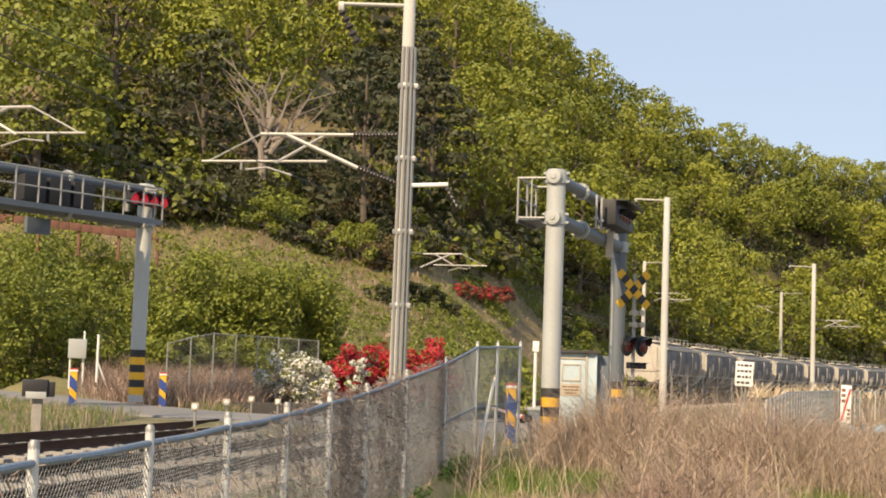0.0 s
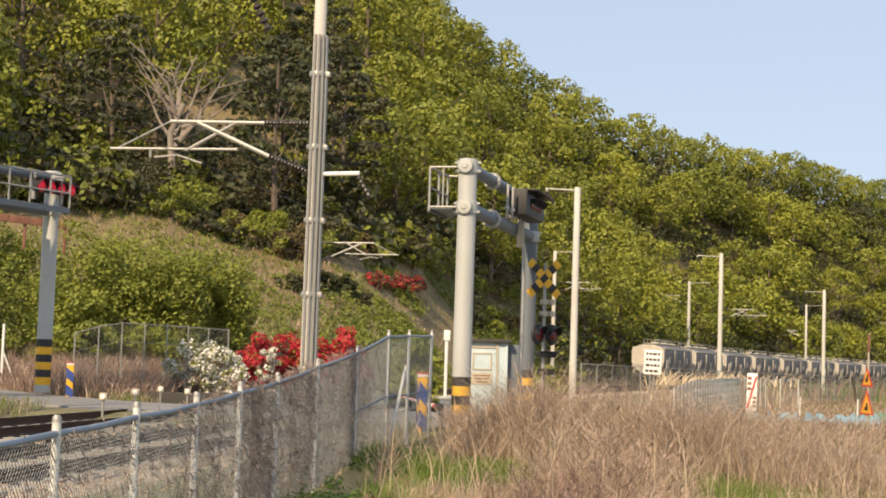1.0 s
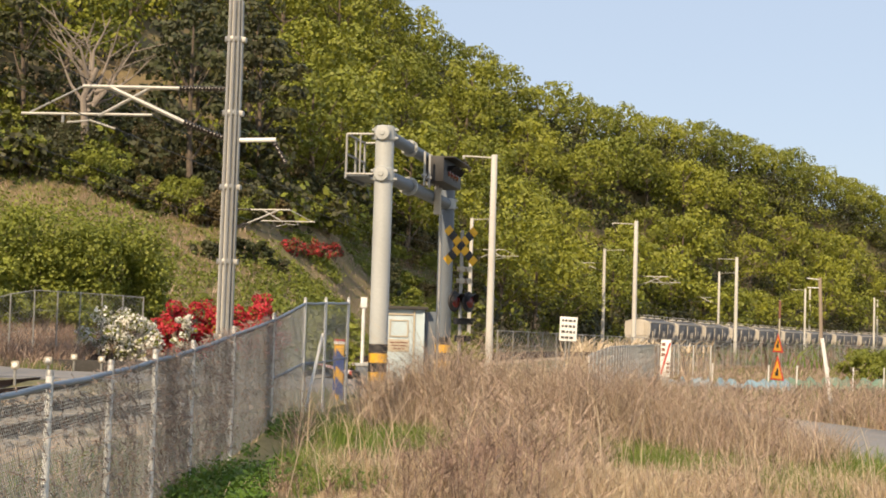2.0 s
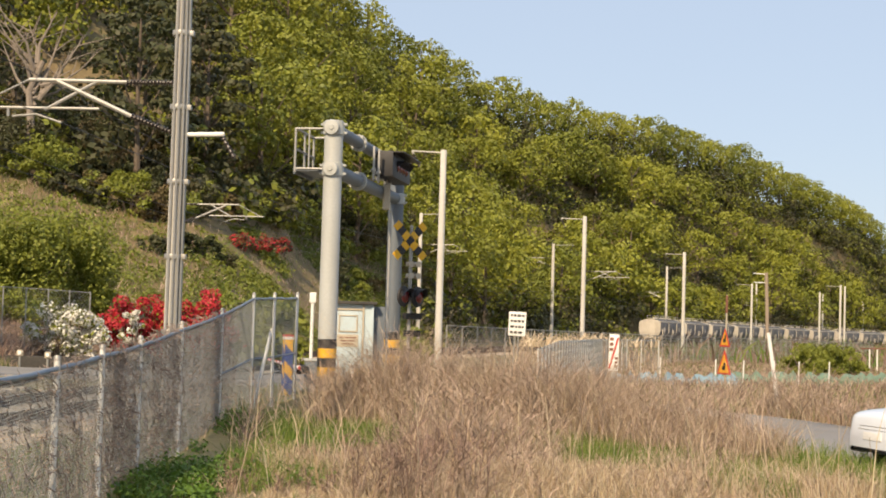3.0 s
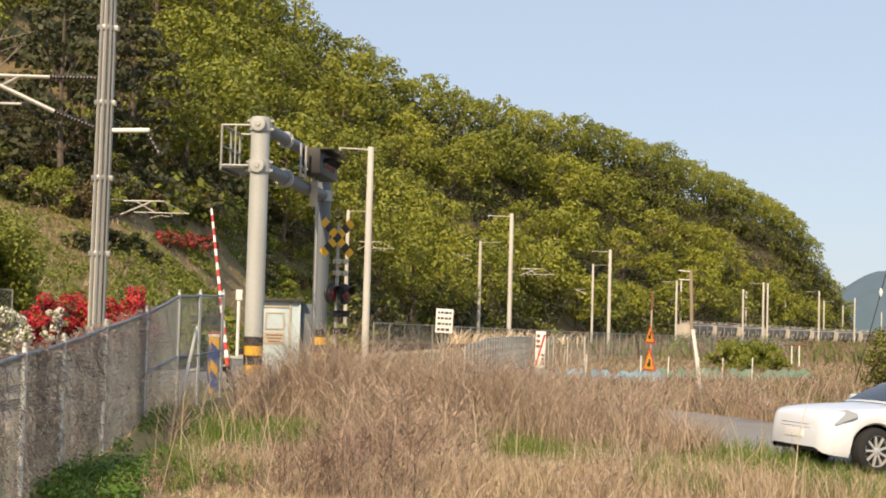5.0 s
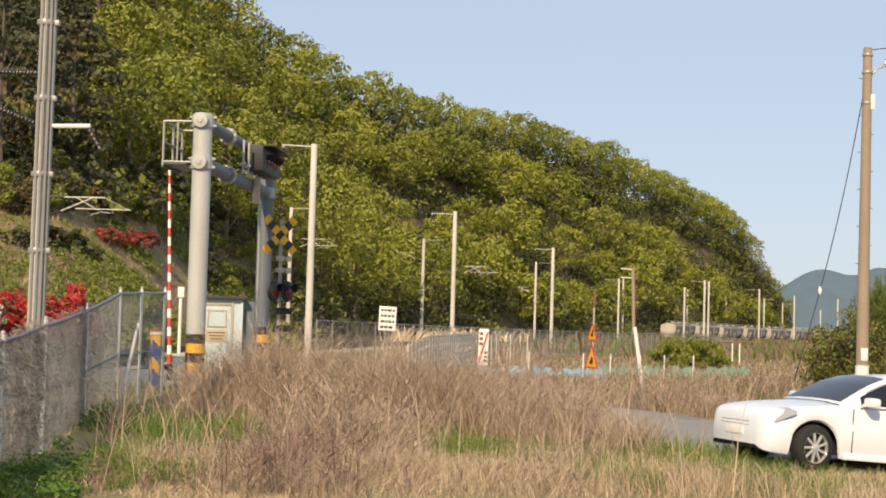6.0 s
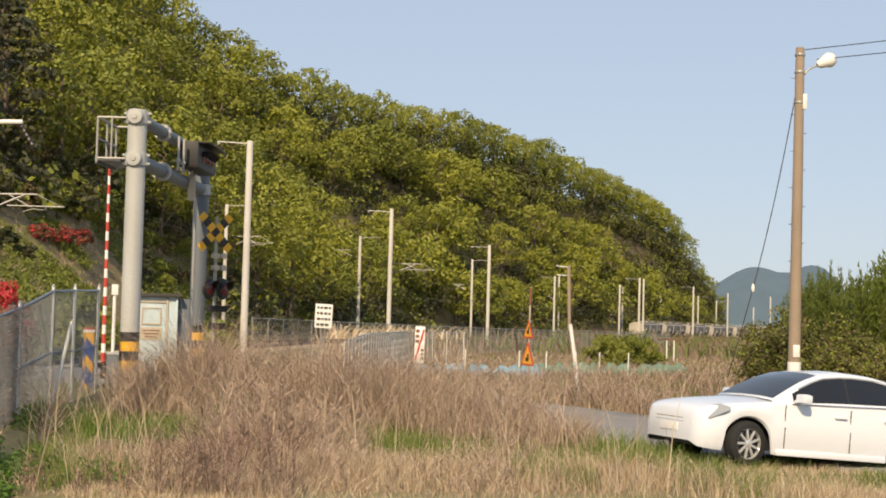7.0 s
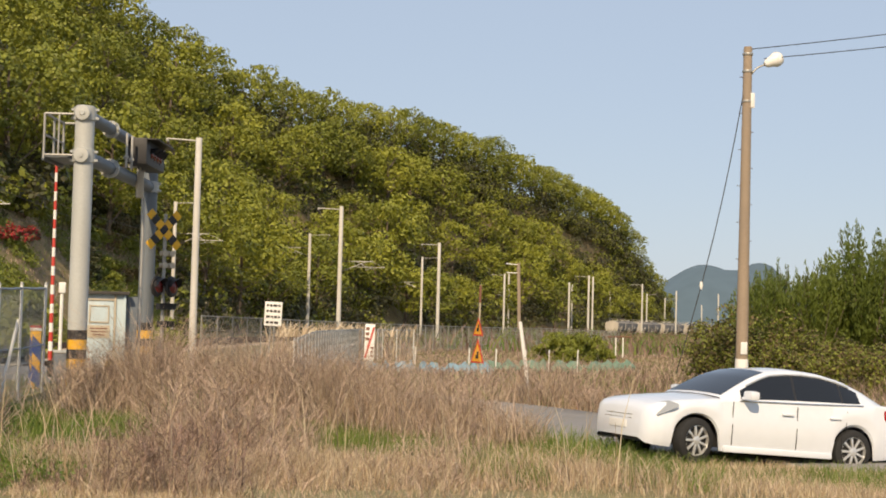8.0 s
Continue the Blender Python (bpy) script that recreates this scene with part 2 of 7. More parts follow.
# ---- mesh building ----
class Shape:
    def __init__(self):
        self.v, self.f, self.m = [], [], []

    def add(self, verts, faces, mi=0):
        o = len(self.v)
        self.v += [tuple(p) for p in verts]
        self.f += [tuple(i + o for i in f) for f in faces]
        self.m += [mi] * len(faces)
        return self

    def box(self, c, s, mi=0, turn=None, bevel=0.0):
        """A box with chamfered edges when bevel is given."""
        c = Vector(c)
        hx, hy, hz = s[0] / 2, s[1] / 2, s[2] / 2
        if not bevel:
            vs = [Vector((x * hx, y * hy, z * hz)) for x in (-1, 1) for y in (-1, 1) for z in (-1, 1)]
            fs = [(0, 1, 3, 2), (4, 6, 7, 5), (0, 4, 5, 1), (2, 3, 7, 6), (0, 2, 6, 4), (1, 5, 7, 3)]
        else:
            bm = bmesh.new()
            bmesh.ops.create_cube(bm, size=1.0)
            bmesh.ops.scale(bm, vec=s, verts=bm.verts)
            bmesh.ops.bevel(bm, geom=list(bm.edges), offset=bevel, segments=2, affect="EDGES", profile=0.6)
            bm.verts.index_update()
            vs = [v.co.copy() for v in bm.verts]
            fs = [tuple(v.index for v in f.verts) for f in bm.faces]
            bm.free()
        if turn is not None:
            vs = [turn @ p for p in vs]
        return self.add([p + c for p in vs], fs, mi)

    def tube(self, pts, r, n=8, mi=0, caps=True):
        """A round tube along points; r is a radius or one radius a point."""
        pts = [Vector(p) for p in pts]
        rs = r if isinstance(r, (list, tuple)) else [r] * len(pts)
        vs, fs = [], []
        prev = None
        for i, p in enumerate(pts):
            d = (pts[min(i + 1, len(pts) - 1)] - pts[max(i - 1, 0)]).normalized()
            if prev is None:
                a = d.cross(Vector((0, 0, 1)) if abs(d.z) < 0.9 else Vector((1, 0, 0))).normalized()
            else:
                a = (prev - d * prev.dot(d)).normalized()
            prev = a
            b = d.cross(a)
            for k in range(n):
                t = 2 * math.pi * k / n
                vs.append(p + (a * math.cos(t) + b * math.sin(t)) * rs[i])
        for i in range(len(pts) - 1):
            for k in range(n):
                fs.append((i * n + k, i * n + (k + 1) % n, (i + 1) * n + (k + 1) % n, (i + 1) * n + k))
        if caps:
            fs.append(tuple(range(n - 1, -1, -1)))
            fs.append(tuple(range((len(pts) - 1) * n, len(pts) * n)))
        return self.add(vs, fs, mi)

    def lathe(self, profile, n=16, mi=0, m=None):
        """Turns (radius, height) pairs round z, then places them by m."""
        vs, fs = [], []
        for r, z in profile:
            for k in range(n):
                t = 2 * math.pi * k / n
                vs.append(Vector((r * math.cos(t), r * math.sin(t), z)))
        for i in range(len(profile) - 1):
            for k in range(n):
                fs.append((i * n + k, i * n + (k + 1) % n, (i + 1) * n + (k + 1) % n, (i + 1) * n + k))
        fs.append(tuple(range(n - 1, -1, -1)))
        fs.append(tuple(range((len(profile) - 1) * n, len(profile) * n)))
        if m is not None:
            vs = [m @ p for p in vs]
        return self.add(vs, fs, mi)

    def prism(self, outline, depth, m=None, mi=0):
        """An outline in x, z with thickness along y."""
        n = len(outline)
        vs = [Vector((x, -depth / 2, z)) for x, z in outline] + [Vector((x, depth / 2, z)) for x, z in outline]
        fs = [tuple(range(n)), tuple(range(2 * n - 1, n - 1, -1))] + [(i, i + n, (i + 1) % n + n, (i + 1) % n) for i in range(n)]
        if m is not None:
            vs = [m @ p for p in vs]
        return self.add(vs, fs, mi)

    def mesh(self, name, mats, smooth=None):
        me = bpy.data.meshes.new(name)
        me.from_pydata(self.v, [], self.f)
        for x in mats if isinstance(mats, (list, tuple)) else [mats]:
            me.materials.append(x)
        if any(self.m):
            me.polygons.foreach_set("material_index", self.m)
        bm = bmesh.new()
        bm.from_mesh(me)
        bmesh.ops.recalc_face_normals(bm, faces=bm.faces)
        bm.to_mesh(me)
        bm.free()
        if smooth:
            me.shade_smooth()
            me.set_sharp_from_angle(angle=radians(smooth))
        me.update()
        return me


def part(name, shape, mats, parent=None, label="", smooth=40):
    ob = new(name, shape.mesh(name, mats, smooth))
    ob.parent = parent
    return tagged(ob, label)


def thing(name, m, label, category, group="", kind=""):
    ob = new(name)
    ob.empty_display_size = 0.2
    ob.matrix_basis = m
    return tagged(ob, label, category, group, kind)


def raw_mesh(name, co, faces, mats, idx=None):
    """A mesh from numpy arrays of corners and equal-sided faces."""
    me = bpy.data.meshes.new(name)
    nf, k = faces.shape
    me.vertices.add(len(co))
    me.vertices.foreach_set("co", np.ascontiguousarray(co, dtype=np.float32).ravel())
    me.loops.add(nf * k)
    me.loops.foreach_set("vertex_index", np.ascontiguousarray(faces, dtype=np.int32).ravel())
    me.polygons.add(nf)
    me.polygons.foreach_set("loop_start", np.arange(0, nf * k, k, dtype=np.int32))
    for x in mats if isinstance(mats, (list, tuple)) else [mats]:
        me.materials.append(x)
    if idx is not None:
        me.polygons.foreach_set("material_index", np.ascontiguousarray(idx, dtype=np.int32))
    me.update(calc_edges=True)
    return me


def smoothstep(a, b, x):
    t = np.clip((x - a) / (b - a), 0, 1)
    return t * t * (3 - 2 * t)


# ---- the plan: track, road, ground ----
HEAD, BEND, RADIUS = radians(13.0), 40.0, 500.0
NEAR_TRACK, FAR_TRACK = 8.2, 12.0


def track_point(s, off):
    """Plan place, heading (clockwise from y) and rail height on the line off metres left of the first line, s metres along."""
    dx, dy, nx, ny = math.sin(HEAD), math.cos(HEAD), -math.cos(HEAD), math.sin(HEAD)
    rail = 0.65 - 0.004 * max(0.0, s - 60)
    if s <= BEND:
        return off * nx + s * dx, off * ny + s * dy, HEAD, rail
    r = RADIUS + off
    a = (s - BEND) / RADIUS
    bx, by = BEND * dx, BEND * dy
    cx, cy = bx - RADIUS * nx, by - RADIUS * ny
    h = HEAD + a
    return cx - r * math.cos(h), cy + r * math.sin(h), h, rail


def track_side(x, y):
    """Distance left of the first line and along it, for arrays of plan places."""
    dx, dy, nx, ny = math.sin(HEAD), math.cos(HEAD), -math.cos(HEAD), math.sin(HEAD)
    s, p = x * dx + y * dy, x * nx + y * ny
    bx, by = BEND * dx + RADIUS * math.cos(HEAD), BEND * dy - RADIUS * math.sin(HEAD)
    q = np.hypot(x - bx, y - by) - RADIUS
    return np.where(s > BEND, q, p), s


ROAD = [(60.0, 8.0, 0.0, 2.9), (36.0, 15.0, 0.0, 2.9), (22.0, 18.8, -0.02, 2.9), (15.5, 20.3, 0.0, 2.9), (11.6, 23.8, 0.13, 2.6), (9.2, 28.8, 0.32, 2.6), (5.2, 33.5, 0.52, 3.0), (1.6, 36.4, 0.62, 3.2), (-2.5, 36.6, 0.64, 2.6), (-6.0, 37.2, 0.66, 2.1), (-9.2, 39.6, 0.72, 1.9), (-15.0, 45.0, 0.85, 1.9), (-27.0, 55.0, 1.0, 1.9)]


def smooth_line(pts, n=8):
    """A Catmull-Rom line through the points, with all their values."""
    P = np.array([pts[0], *pts, pts[-1]], float)
    out = []
    for i in range(1, len(P) - 2):
        for k in range(n):
            t = k / n
            out.append(0.5 * (2 * P[i] + (P[i + 1] - P[i - 1]) * t + (2 * P[i - 1] - 5 * P[i] + 4 * P[i + 1] - P[i + 2]) * t * t + (3 * P[i] - P[i - 1] - 3 * P[i + 1] + P[i + 2]) * t ** 3))
    out.append(P[-2])
    return np.array(out)


ROAD_LINE = smooth_line(ROAD)


def near_road(x, y):
    """Distance to the road's middle, its height and half width there."""
    d = np.full(np.shape(x), 1e9)
    z, w = np.zeros(np.shape(x)), np.zeros(np.shape(x))
    for a in ROAD_LINE:
        e = np.hypot(x - a[0], y - a[1])
        hit = e < d
        d, z, w = np.where(hit, e, d), np.where(hit, a[2], z), np.where(hit, a[3], w)
    return d, z, w


def ground_z(x, y):
    x, y = np.asarray(x, float), np.asarray(y, float)
    p, s = track_side(x, y)
    fall = -0.004 * np.maximum(0, s - 60)
    z = 0.03 + 0.40 * smoothstep(4.2, 6.6, p) + 0.45 * smoothstep(14.5, 20, p) + fall * smoothstep(0, 6, p)
    z = z + 0.05 * np.sin(x * 0.9 + 1.3) * np.cos(y * 0.7) * smoothstep(40, 20, np.hypot(x, y)) * smoothstep(7, 4, p)
    d, rz, w = near_road(x, y)
    k = smoothstep(w + 3.2, w + 0.2, d)
    return z * (1 - k) + (rz - 0.05) * k


def gz(x, y):
    return float(ground_z(np.array([x]), np.array([y]))[0])


# ---- ground, hill, road, track ----
def build_ground():
    xs = np.concatenate([[-2500, -1500, -900, -500, -300, -200, -140, -100, -75, -60, -50, -42, -36], np.arange(-32, 45, 0.6), [48, 54, 62, 74, 90, 110, 140, 180, 240, 320, 420, 600, 900, 1500, 2500]])
    ys = np.concatenate([[-2500, -1200, -500, -200, -80, -40, -20, -10], np.arange(-5, 70, 0.6), np.arange(70, 130, 3), np.arange(130, 420, 10), [450, 500, 600, 800, 1200, 2000, 3000, 4500]])
    X, Y = np.meshgrid(xs, ys)
    Z = ground_z(X, Y)
    n, m = X.shape
    i = np.arange(n * m).reshape(n, m)
    f = np.stack([i[:-1, :-1], i[:-1, 1:], i[1:, 1:], i[1:, :-1]], -1).reshape(-1, 4)
    ob = new("ground", raw_mesh("ground", np.stack([X, Y, Z], -1).reshape(-1, 3), f, SOIL))
    ob.data.shade_smooth()
    tagged(ob, "dry grassy field soil with bare patches", "ground", kind="structure")


# hill: bearing from the crossing's south side, distance of toe and ridge, height of ridge
HILL = [(-30, 54, 150, 46), (-17, 52, 158, 48), (-8, 53, 168, 49), (0, 60, 188, 46), (3.2, 75, 200, 40), (6, 98, 210, 34.6), (10, 146, 230, 30.5), (13, 186, 250, 30.6), (15.7, 213, 268, 30.9), (18, 238, 287, 30.3), (20, 262, 306, 28.7), (23, 305, 345, 25.3), (24.6, 342, 372, 19.6), (25.2, 360, 382, 12), (25.8, 376, 390, 6.5), (26.2, 390, 398, 0.5)]
HILL_LINE = smooth_line(HILL, 8)


def hill_point(q, w):
    """A place on the hill: q along its length 0..1, w from the toe (0) over the ridge (1) to the back (2)."""
    i = q * (len(HILL_LINE) - 1)
    a = [np.interp(i, np.arange(len(HILL_LINE)), HILL_LINE[:, k]) for k in range(4)]
    d = a[1] + (a[2] - a[1]) * w
    z = a[3] * np.where(w < 1, 0.6 * w + 0.4 * w ** 1.5, np.maximum(0, 1 - 0.6 * (w - 1)))
    z = z + (0.5 * np.sin(q * 60) * np.sin(w * 7 + q * 20) + 0.35 * np.sin(q * 130 + w * 11)) * np.clip(w * 4, 0, 1) * np.clip(a[3] / 20, 0, 1)
    b = np.radians(a[0])
    return np.sin(b) * d, np.cos(b) * d, z + 0.4 - 0.9 * (w <= 0.001)


def build_hill():
    q, w = np.meshgrid(np.linspace(0, 1, 180), np.concatenate([np.linspace(0, 1, 60), np.linspace(1.05, 2, 10)]))
    X, Y, Z = hill_point(q, w)
    n, m = X.shape
    i = np.arange(n * m).reshape(n, m)
    f = np.stack([i[:-1, :-1], i[:-1, 1:], i[1:, 1:], i[1:, :-1]], -1).reshape(-1, 4)
    ob = new("hillside", raw_mesh("hillside", np.stack([X, Y, Z], -1).reshape(-1, 3), f, HILL_SOIL))
    ob.data.shade_smooth()
    tagged(ob, "steep hillside of dry grass and bare earth", "hillside", kind="structure")


def build_road():
    s = Shape()
    L = ROAD_LINE
    vs = []
    for i, a in enumerate(L):
        d = L[min(i + 1, len(L) - 1)][:2] - L[max(i - 1, 0)][:2]
        d = d / np.hypot(*d)
        n = np.array([-d[1], d[0]])
        for k in (-1, -0.97, -0.5, 0, 0.5, 0.97, 1):
            e = 0.02 * math.sin(i * 1.7 + k * 3) if abs(k) == 1 else 0
            vs.append((a[0] + n[0] * (a[3] * k + e), a[1] + n[1] * (a[3] * k + e), a[2] + 0.02 * (1 - abs(k)) - (0.07 if abs(k) == 1 else 0)))
    fs = [(i * 7 + k, i * 7 + k + 1, (i + 1) * 7 + k + 1, (i + 1) * 7 + k) for i in range(len(L) - 1) for k in range(6)]
    s.add(vs, fs)
    ob = part("road", s, ASPHALT)
    tagged(ob, "narrow worn grey asphalt road over the crossing", "road", kind="structure")


def build_track(off, name):
    """Ballast bed, sleepers and two rails of a line."""
    S = list(range(2, 70, 2)) + list(range(70, 520, 10))
    bed = Shape()
    prof = [(-2.6, -0.55), (-1.7, -0.22), (1.7, -0.22), (2.6, -0.55)]
    vs = []
    for s in S:
        for k, dz in prof:
            x, y, h, z = track_point(s, off + k)
            vs.append((x, y, z + dz))
    bed.add(vs, [(i * 4 + k, i * 4 + k + 1, (i + 1) * 4 + k + 1, (i + 1) * 4 + k) for i in range(len(S) - 1) for k in range(3)])
    root = thing(name, Matrix(), "railway track on brown ballast with rusty rails", "railway track", kind="structure")
    part("ballast_bed", bed, BALLAST, root)
    section = [(-0.065, -0.155), (0.065, -0.155), (0.065, -0.14), (0.012, -0.125), (0.012, -0.04), (0.036, -0.03), (0.036, 0), (-0.036, 0), (-0.036, -0.03), (-0.012, -0.04), (-0.012, -0.125), (-0.065, -0.14)]
    for side in (-0.75, 0.75):
        r = Shape()
        vs, n = [], len(section)
        for s in S:
            for k, dz in section:
                x, y, h, z = track_point(s, off + side + k)
                vs.append((x, y, z + dz))
        for i in range(len(S) - 1):
            for k in range(n):
                r.add([], [(i * n + k, i * n + (k + 1) % n, (i + 1) * n + (k + 1) % n, (i + 1) * n + k)], 1 if k == 6 else 0)
        r.v = vs
        part("rail", r, [RAIL_RUST, RAIL_TOP], root, "rusty steel rail with a worn bright head")
    sl = Shape().box((0, 0, -0.245), (2.4, 0.24, 0.18), bevel=0.02).mesh("sleeper", SLEEPER)
    s = 14.0
    while s < 60:
        x, y, h, z = track_point(s, off)
        o = new("sleeper", sl)
        o.parent = root
        o.matrix_basis = pose(x, y, z, 0, 0, -math.degrees(h))
        s += 0.62
    # loose stones on the stretch that shows
    rng = np.random.default_rng(int(off * 10))
    st = Shape()
    for _ in range(2600):
        k = rng.uniform(-2.3, 2.3)
        x, y, h, z = track_point(rng.uniform(14, 36), off + k)
        r = rng.uniform(0.025, 0.055)
        zz = z - 0.22 - max(0, abs(k) - 1.7) * 0.36
        v = [Vector((rng.normal(), rng.normal(), rng.normal())).normalized() * r * rng.uniform(0.7, 1.2) for _ in range(4)]
        c = Vector((x, y, zz + 0.01))
        top, base = c + Vector((0, 0, r)), [c + Vector((r * math.cos(a + rng.uniform(-.4, .4)), r * math.sin(a), -r * 0.4)) for a in (0, 1.6, 3.1, 4.7)]
        st.add([top, *base], [(0, 1, 2), (0, 2, 3), (0, 3, 4), (0, 4, 1)])
    o = part("ballast_stones", st, STONE, root, "loose brown ballast stones", smooth=None)
    tagged(o, kind="stuff")


# ---- plants ----
def leaf_cloud(rng, centres, radii, per, size, flat=0.75):
    """Leaf-like quads scattered in clumps; returns corners and faces."""
    c = np.repeat(centres, per, 0)
    r = np.repeat(radii, per)
    n = len(c)
    d = rng.normal(size=(n, 3))
    d /= np.linalg.norm(d, axis=1)[:, None]
    rad = r * rng.uniform(0.55, 1.05, n) ** 0.6
    p = c + d * rad[:, None] * np.array([1, 1, flat])
    nrm = d * 0.8 + rng.normal(size=(n, 3)) * 0.55 + np.array([0, 0, 0.45])
    nrm /= np.linalg.norm(nrm, axis=1)[:, None]
    a = np.cross(nrm, rng.normal(size=(n, 3)))
    a /= np.linalg.norm(a, axis=1)[:, None]
    b = np.cross(nrm, a)
    s = size * rng.uniform(0.6, 1.35, n)[:, None]
    e = s * rng.uniform(0.5, 0.9, n)[:, None]
    co = np.stack([p - a * s, p - b * e + nrm * s * 0.15, p + a * s, p + b * e - nrm * s * 0.2], 1).reshape(-1, 3)
    return co, np.arange(n * 4).reshape(n, 4)


def crown_centres(rng, n, rx, rz, z0):
    """Clump centres on an uneven dome, denser outside."""
    d = rng.normal(size=(n, 3))
    d /= np.linalg.norm(d, axis=1)[:, None]
    k = rng.uniform(0.35, 1.0, n) ** 0.5
    lob = 1 + 0.22 * np.sin(3 * np.arctan2(d[:, 1], d[:, 0]) + rng.uniform(0, 6)) + 0.15 * np.sin(5 * d[:, 2] + rng.uniform(0, 6))
    return d * (k * lob)[:, None] * np.array([rx, rx, rz]) + np.array([0, 0, z0])


def trunk_shape(rng, height, r, limbs, reach):
    s = Shape()
    pts, lean = [], rng.normal(size=2) * 0.05
    for i in range(6):
        t = i / 5
        pts.append((lean[0] * height * t + 0.12 * math.sin(3 * t + lean[1] * 20), lean[1] * height * t + 0.1 * math.sin(4 * t), height * t - 0.3 * (i == 0)))
    s.tube(pts, [r * (1.25 - 0.9 * i / 5) if i else r * 1.5 for i in range(6)], 7)
    for k in range(limbs):
        t = rng.uniform(0.35, 0.85)
        a = rng.uniform(0, 6.28)
        b = Vector(pts[int(t * 5)])
        e = b + Vector((math.cos(a) * reach * rng.uniform(.5, 1), math.sin(a) * reach * rng.uniform(.5, 1), height * rng.uniform(0.15, 0.4)))
        m = b.lerp(e, 0.5) + Vector((0, 0, -0.2))
        s.tube([b, m, e], [r * 0.45, r * 0.3, r * 0.1], 5)
    return s


def lobe_cloud(rng, centres, radii, per, size, flat=0.74, order=0.45):
    """Leaves lying on the rounded outside of foliage lobes, thick above and thin below."""
    c, r = np.repeat(centres, per, 0), np.repeat(radii, per)
    n = len(c)
    d = rng.normal(size=(n, 3)) + np.array([0, 0, 0.25])
    d /= np.linalg.norm(d, axis=1)[:, None]
    wob = 1 + 0.16 * np.sin(d[:, 0] * 6 + c[:, 1] * 3) + 0.14 * np.sin(d[:, 1] * 7 + c[:, 0] * 3)
    p = c + d * (r * wob * rng.uniform(0.74, 1.06, n))[:, None] * np.array([1, 1, flat])
    nrm = d + rng.normal(size=(n, 3)) * order + np.array([0, 0, 0.3])
    nrm /= np.linalg.norm(nrm, axis=1)[:, None]
    a = np.cross(nrm, rng.normal(size=(n, 3)))
    a /= np.linalg.norm(a, axis=1)[:, None]
    b = np.cross(nrm, a)
    s = size * rng.uniform(0.6, 1.35, n)[:, None]
    e = s * rng.uniform(0.5, 0.9, n)[:, None]
    co = np.stack([p - a * s, p - b * e + nrm * s * 0.15, p + a * s, p + b * e - nrm * s * 0.2], 1).reshape(-1, 3)
    return co, np.arange(n * 4).reshape(n, 4)


def tree_kind(seed, height, rx, rz, leaf, lobes=17, per=270, size=0.155, r=0.2, limbs=9, lobe=(0.25, 0.38), flat=0.66):
    """Meshes of one kind of tree: trunk with limbs, crown of rounded leafy lobes over an airy inside."""
    rng = np.random.default_rng(seed)
    tr = trunk_shape(rng, height * 0.82, r, limbs, rx * 0.7).mesh("trunk", BARK, 40)
    k = np.arange(lobes) + 0.5
    up = 1 - 1.75 * k / lobes
    t = 2.4 * k + rng.uniform(-0.4, 0.4, lobes)
    w = np.sqrt(np.maximum(0.05, 1 - up ** 2)) * rng.uniform(0.72, 1.02, lobes)
    cc = np.stack([np.cos(t) * w * rx * 0.80, np.sin(t) * w * rx * 0.80, up * rz * 0.80 * rng.uniform(0.85, 1.1, lobes) + height - rz], 1)
    co, f = lobe_cloud(rng, cc, rng.uniform(*lobe, lobes) * rx, per, size, flat)
    return tr, raw_mesh("crown", co, f, leaf)


def willow_kind(seed, height, rx):
    """A bushy willow: upright rods fanning from the base, with small narrow leaves along them."""
    rng = np.random.default_rng(seed)
    tr, co = Shape(), []
    for k in range(105):
        a, q = rng.uniform(0, 6.28), rng.uniform(0.05, 1.0) ** 0.6
        top = Vector((math.cos(a) * rx * q, math.sin(a) * rx * q, height * (1.0 - 0.40 * q ** 2) * rng.uniform(0.82, 1.04)))
        mid = Vector((top.x * 0.62, top.y * 0.62, top.z * 0.45))
        if k < 16:
            tr.tube([(top.x * 0.1, top.y * 0.1, -0.2), mid, top], [0.06, 0.035, 0.008], 5)
        n = 95
        u = rng.uniform(0.10, 1.0, n) ** 0.8
        P = np.array(mid)[None] * (2 * u * (1 - u))[:, None] + np.array(top)[None] * (u ** 2)[:, None]
        P = P + rng.normal(size=(n, 3)) * np.array([0.16, 0.16, 0.10]) * (1.15 - 0.7 * u)[:, None]
        g = rng.normal(size=(n, 3)) * 0.35 + np.array([top.x / height, top.y / height, 1.0])
        g /= np.linalg.norm(g, axis=1)[:, None]
        e = np.cross(g, rng.normal(size=(n, 3)))
        e /= np.linalg.norm(e, axis=1)[:, None]
        L, W = rng.uniform(0.10, 0.22, (n, 1)), rng.uniform(0.025, 0.05, (n, 1))
        co.append(np.stack([P - g * L, P - e * W, P + g * L, P + e * W], 1).reshape(-1, 3))
    co = np.concatenate(co)
    return tr.mesh("trunk", BARK, 40), raw_mesh("crown", co, np.arange(len(co)).reshape(-1, 4), LEAF_FAR)


def plant_tree(kind, x, y, z, scale, turn, label, name="tree", group=""):
    root = thing(name, pose(x, y, z, 0, 0, turn), label, "tree", group)
    for nm, me in zip(("trunk", "crown"), kind):
        o = new(nm, me)
        o.parent = root
        o.scale = (scale, scale, scale)
    return root


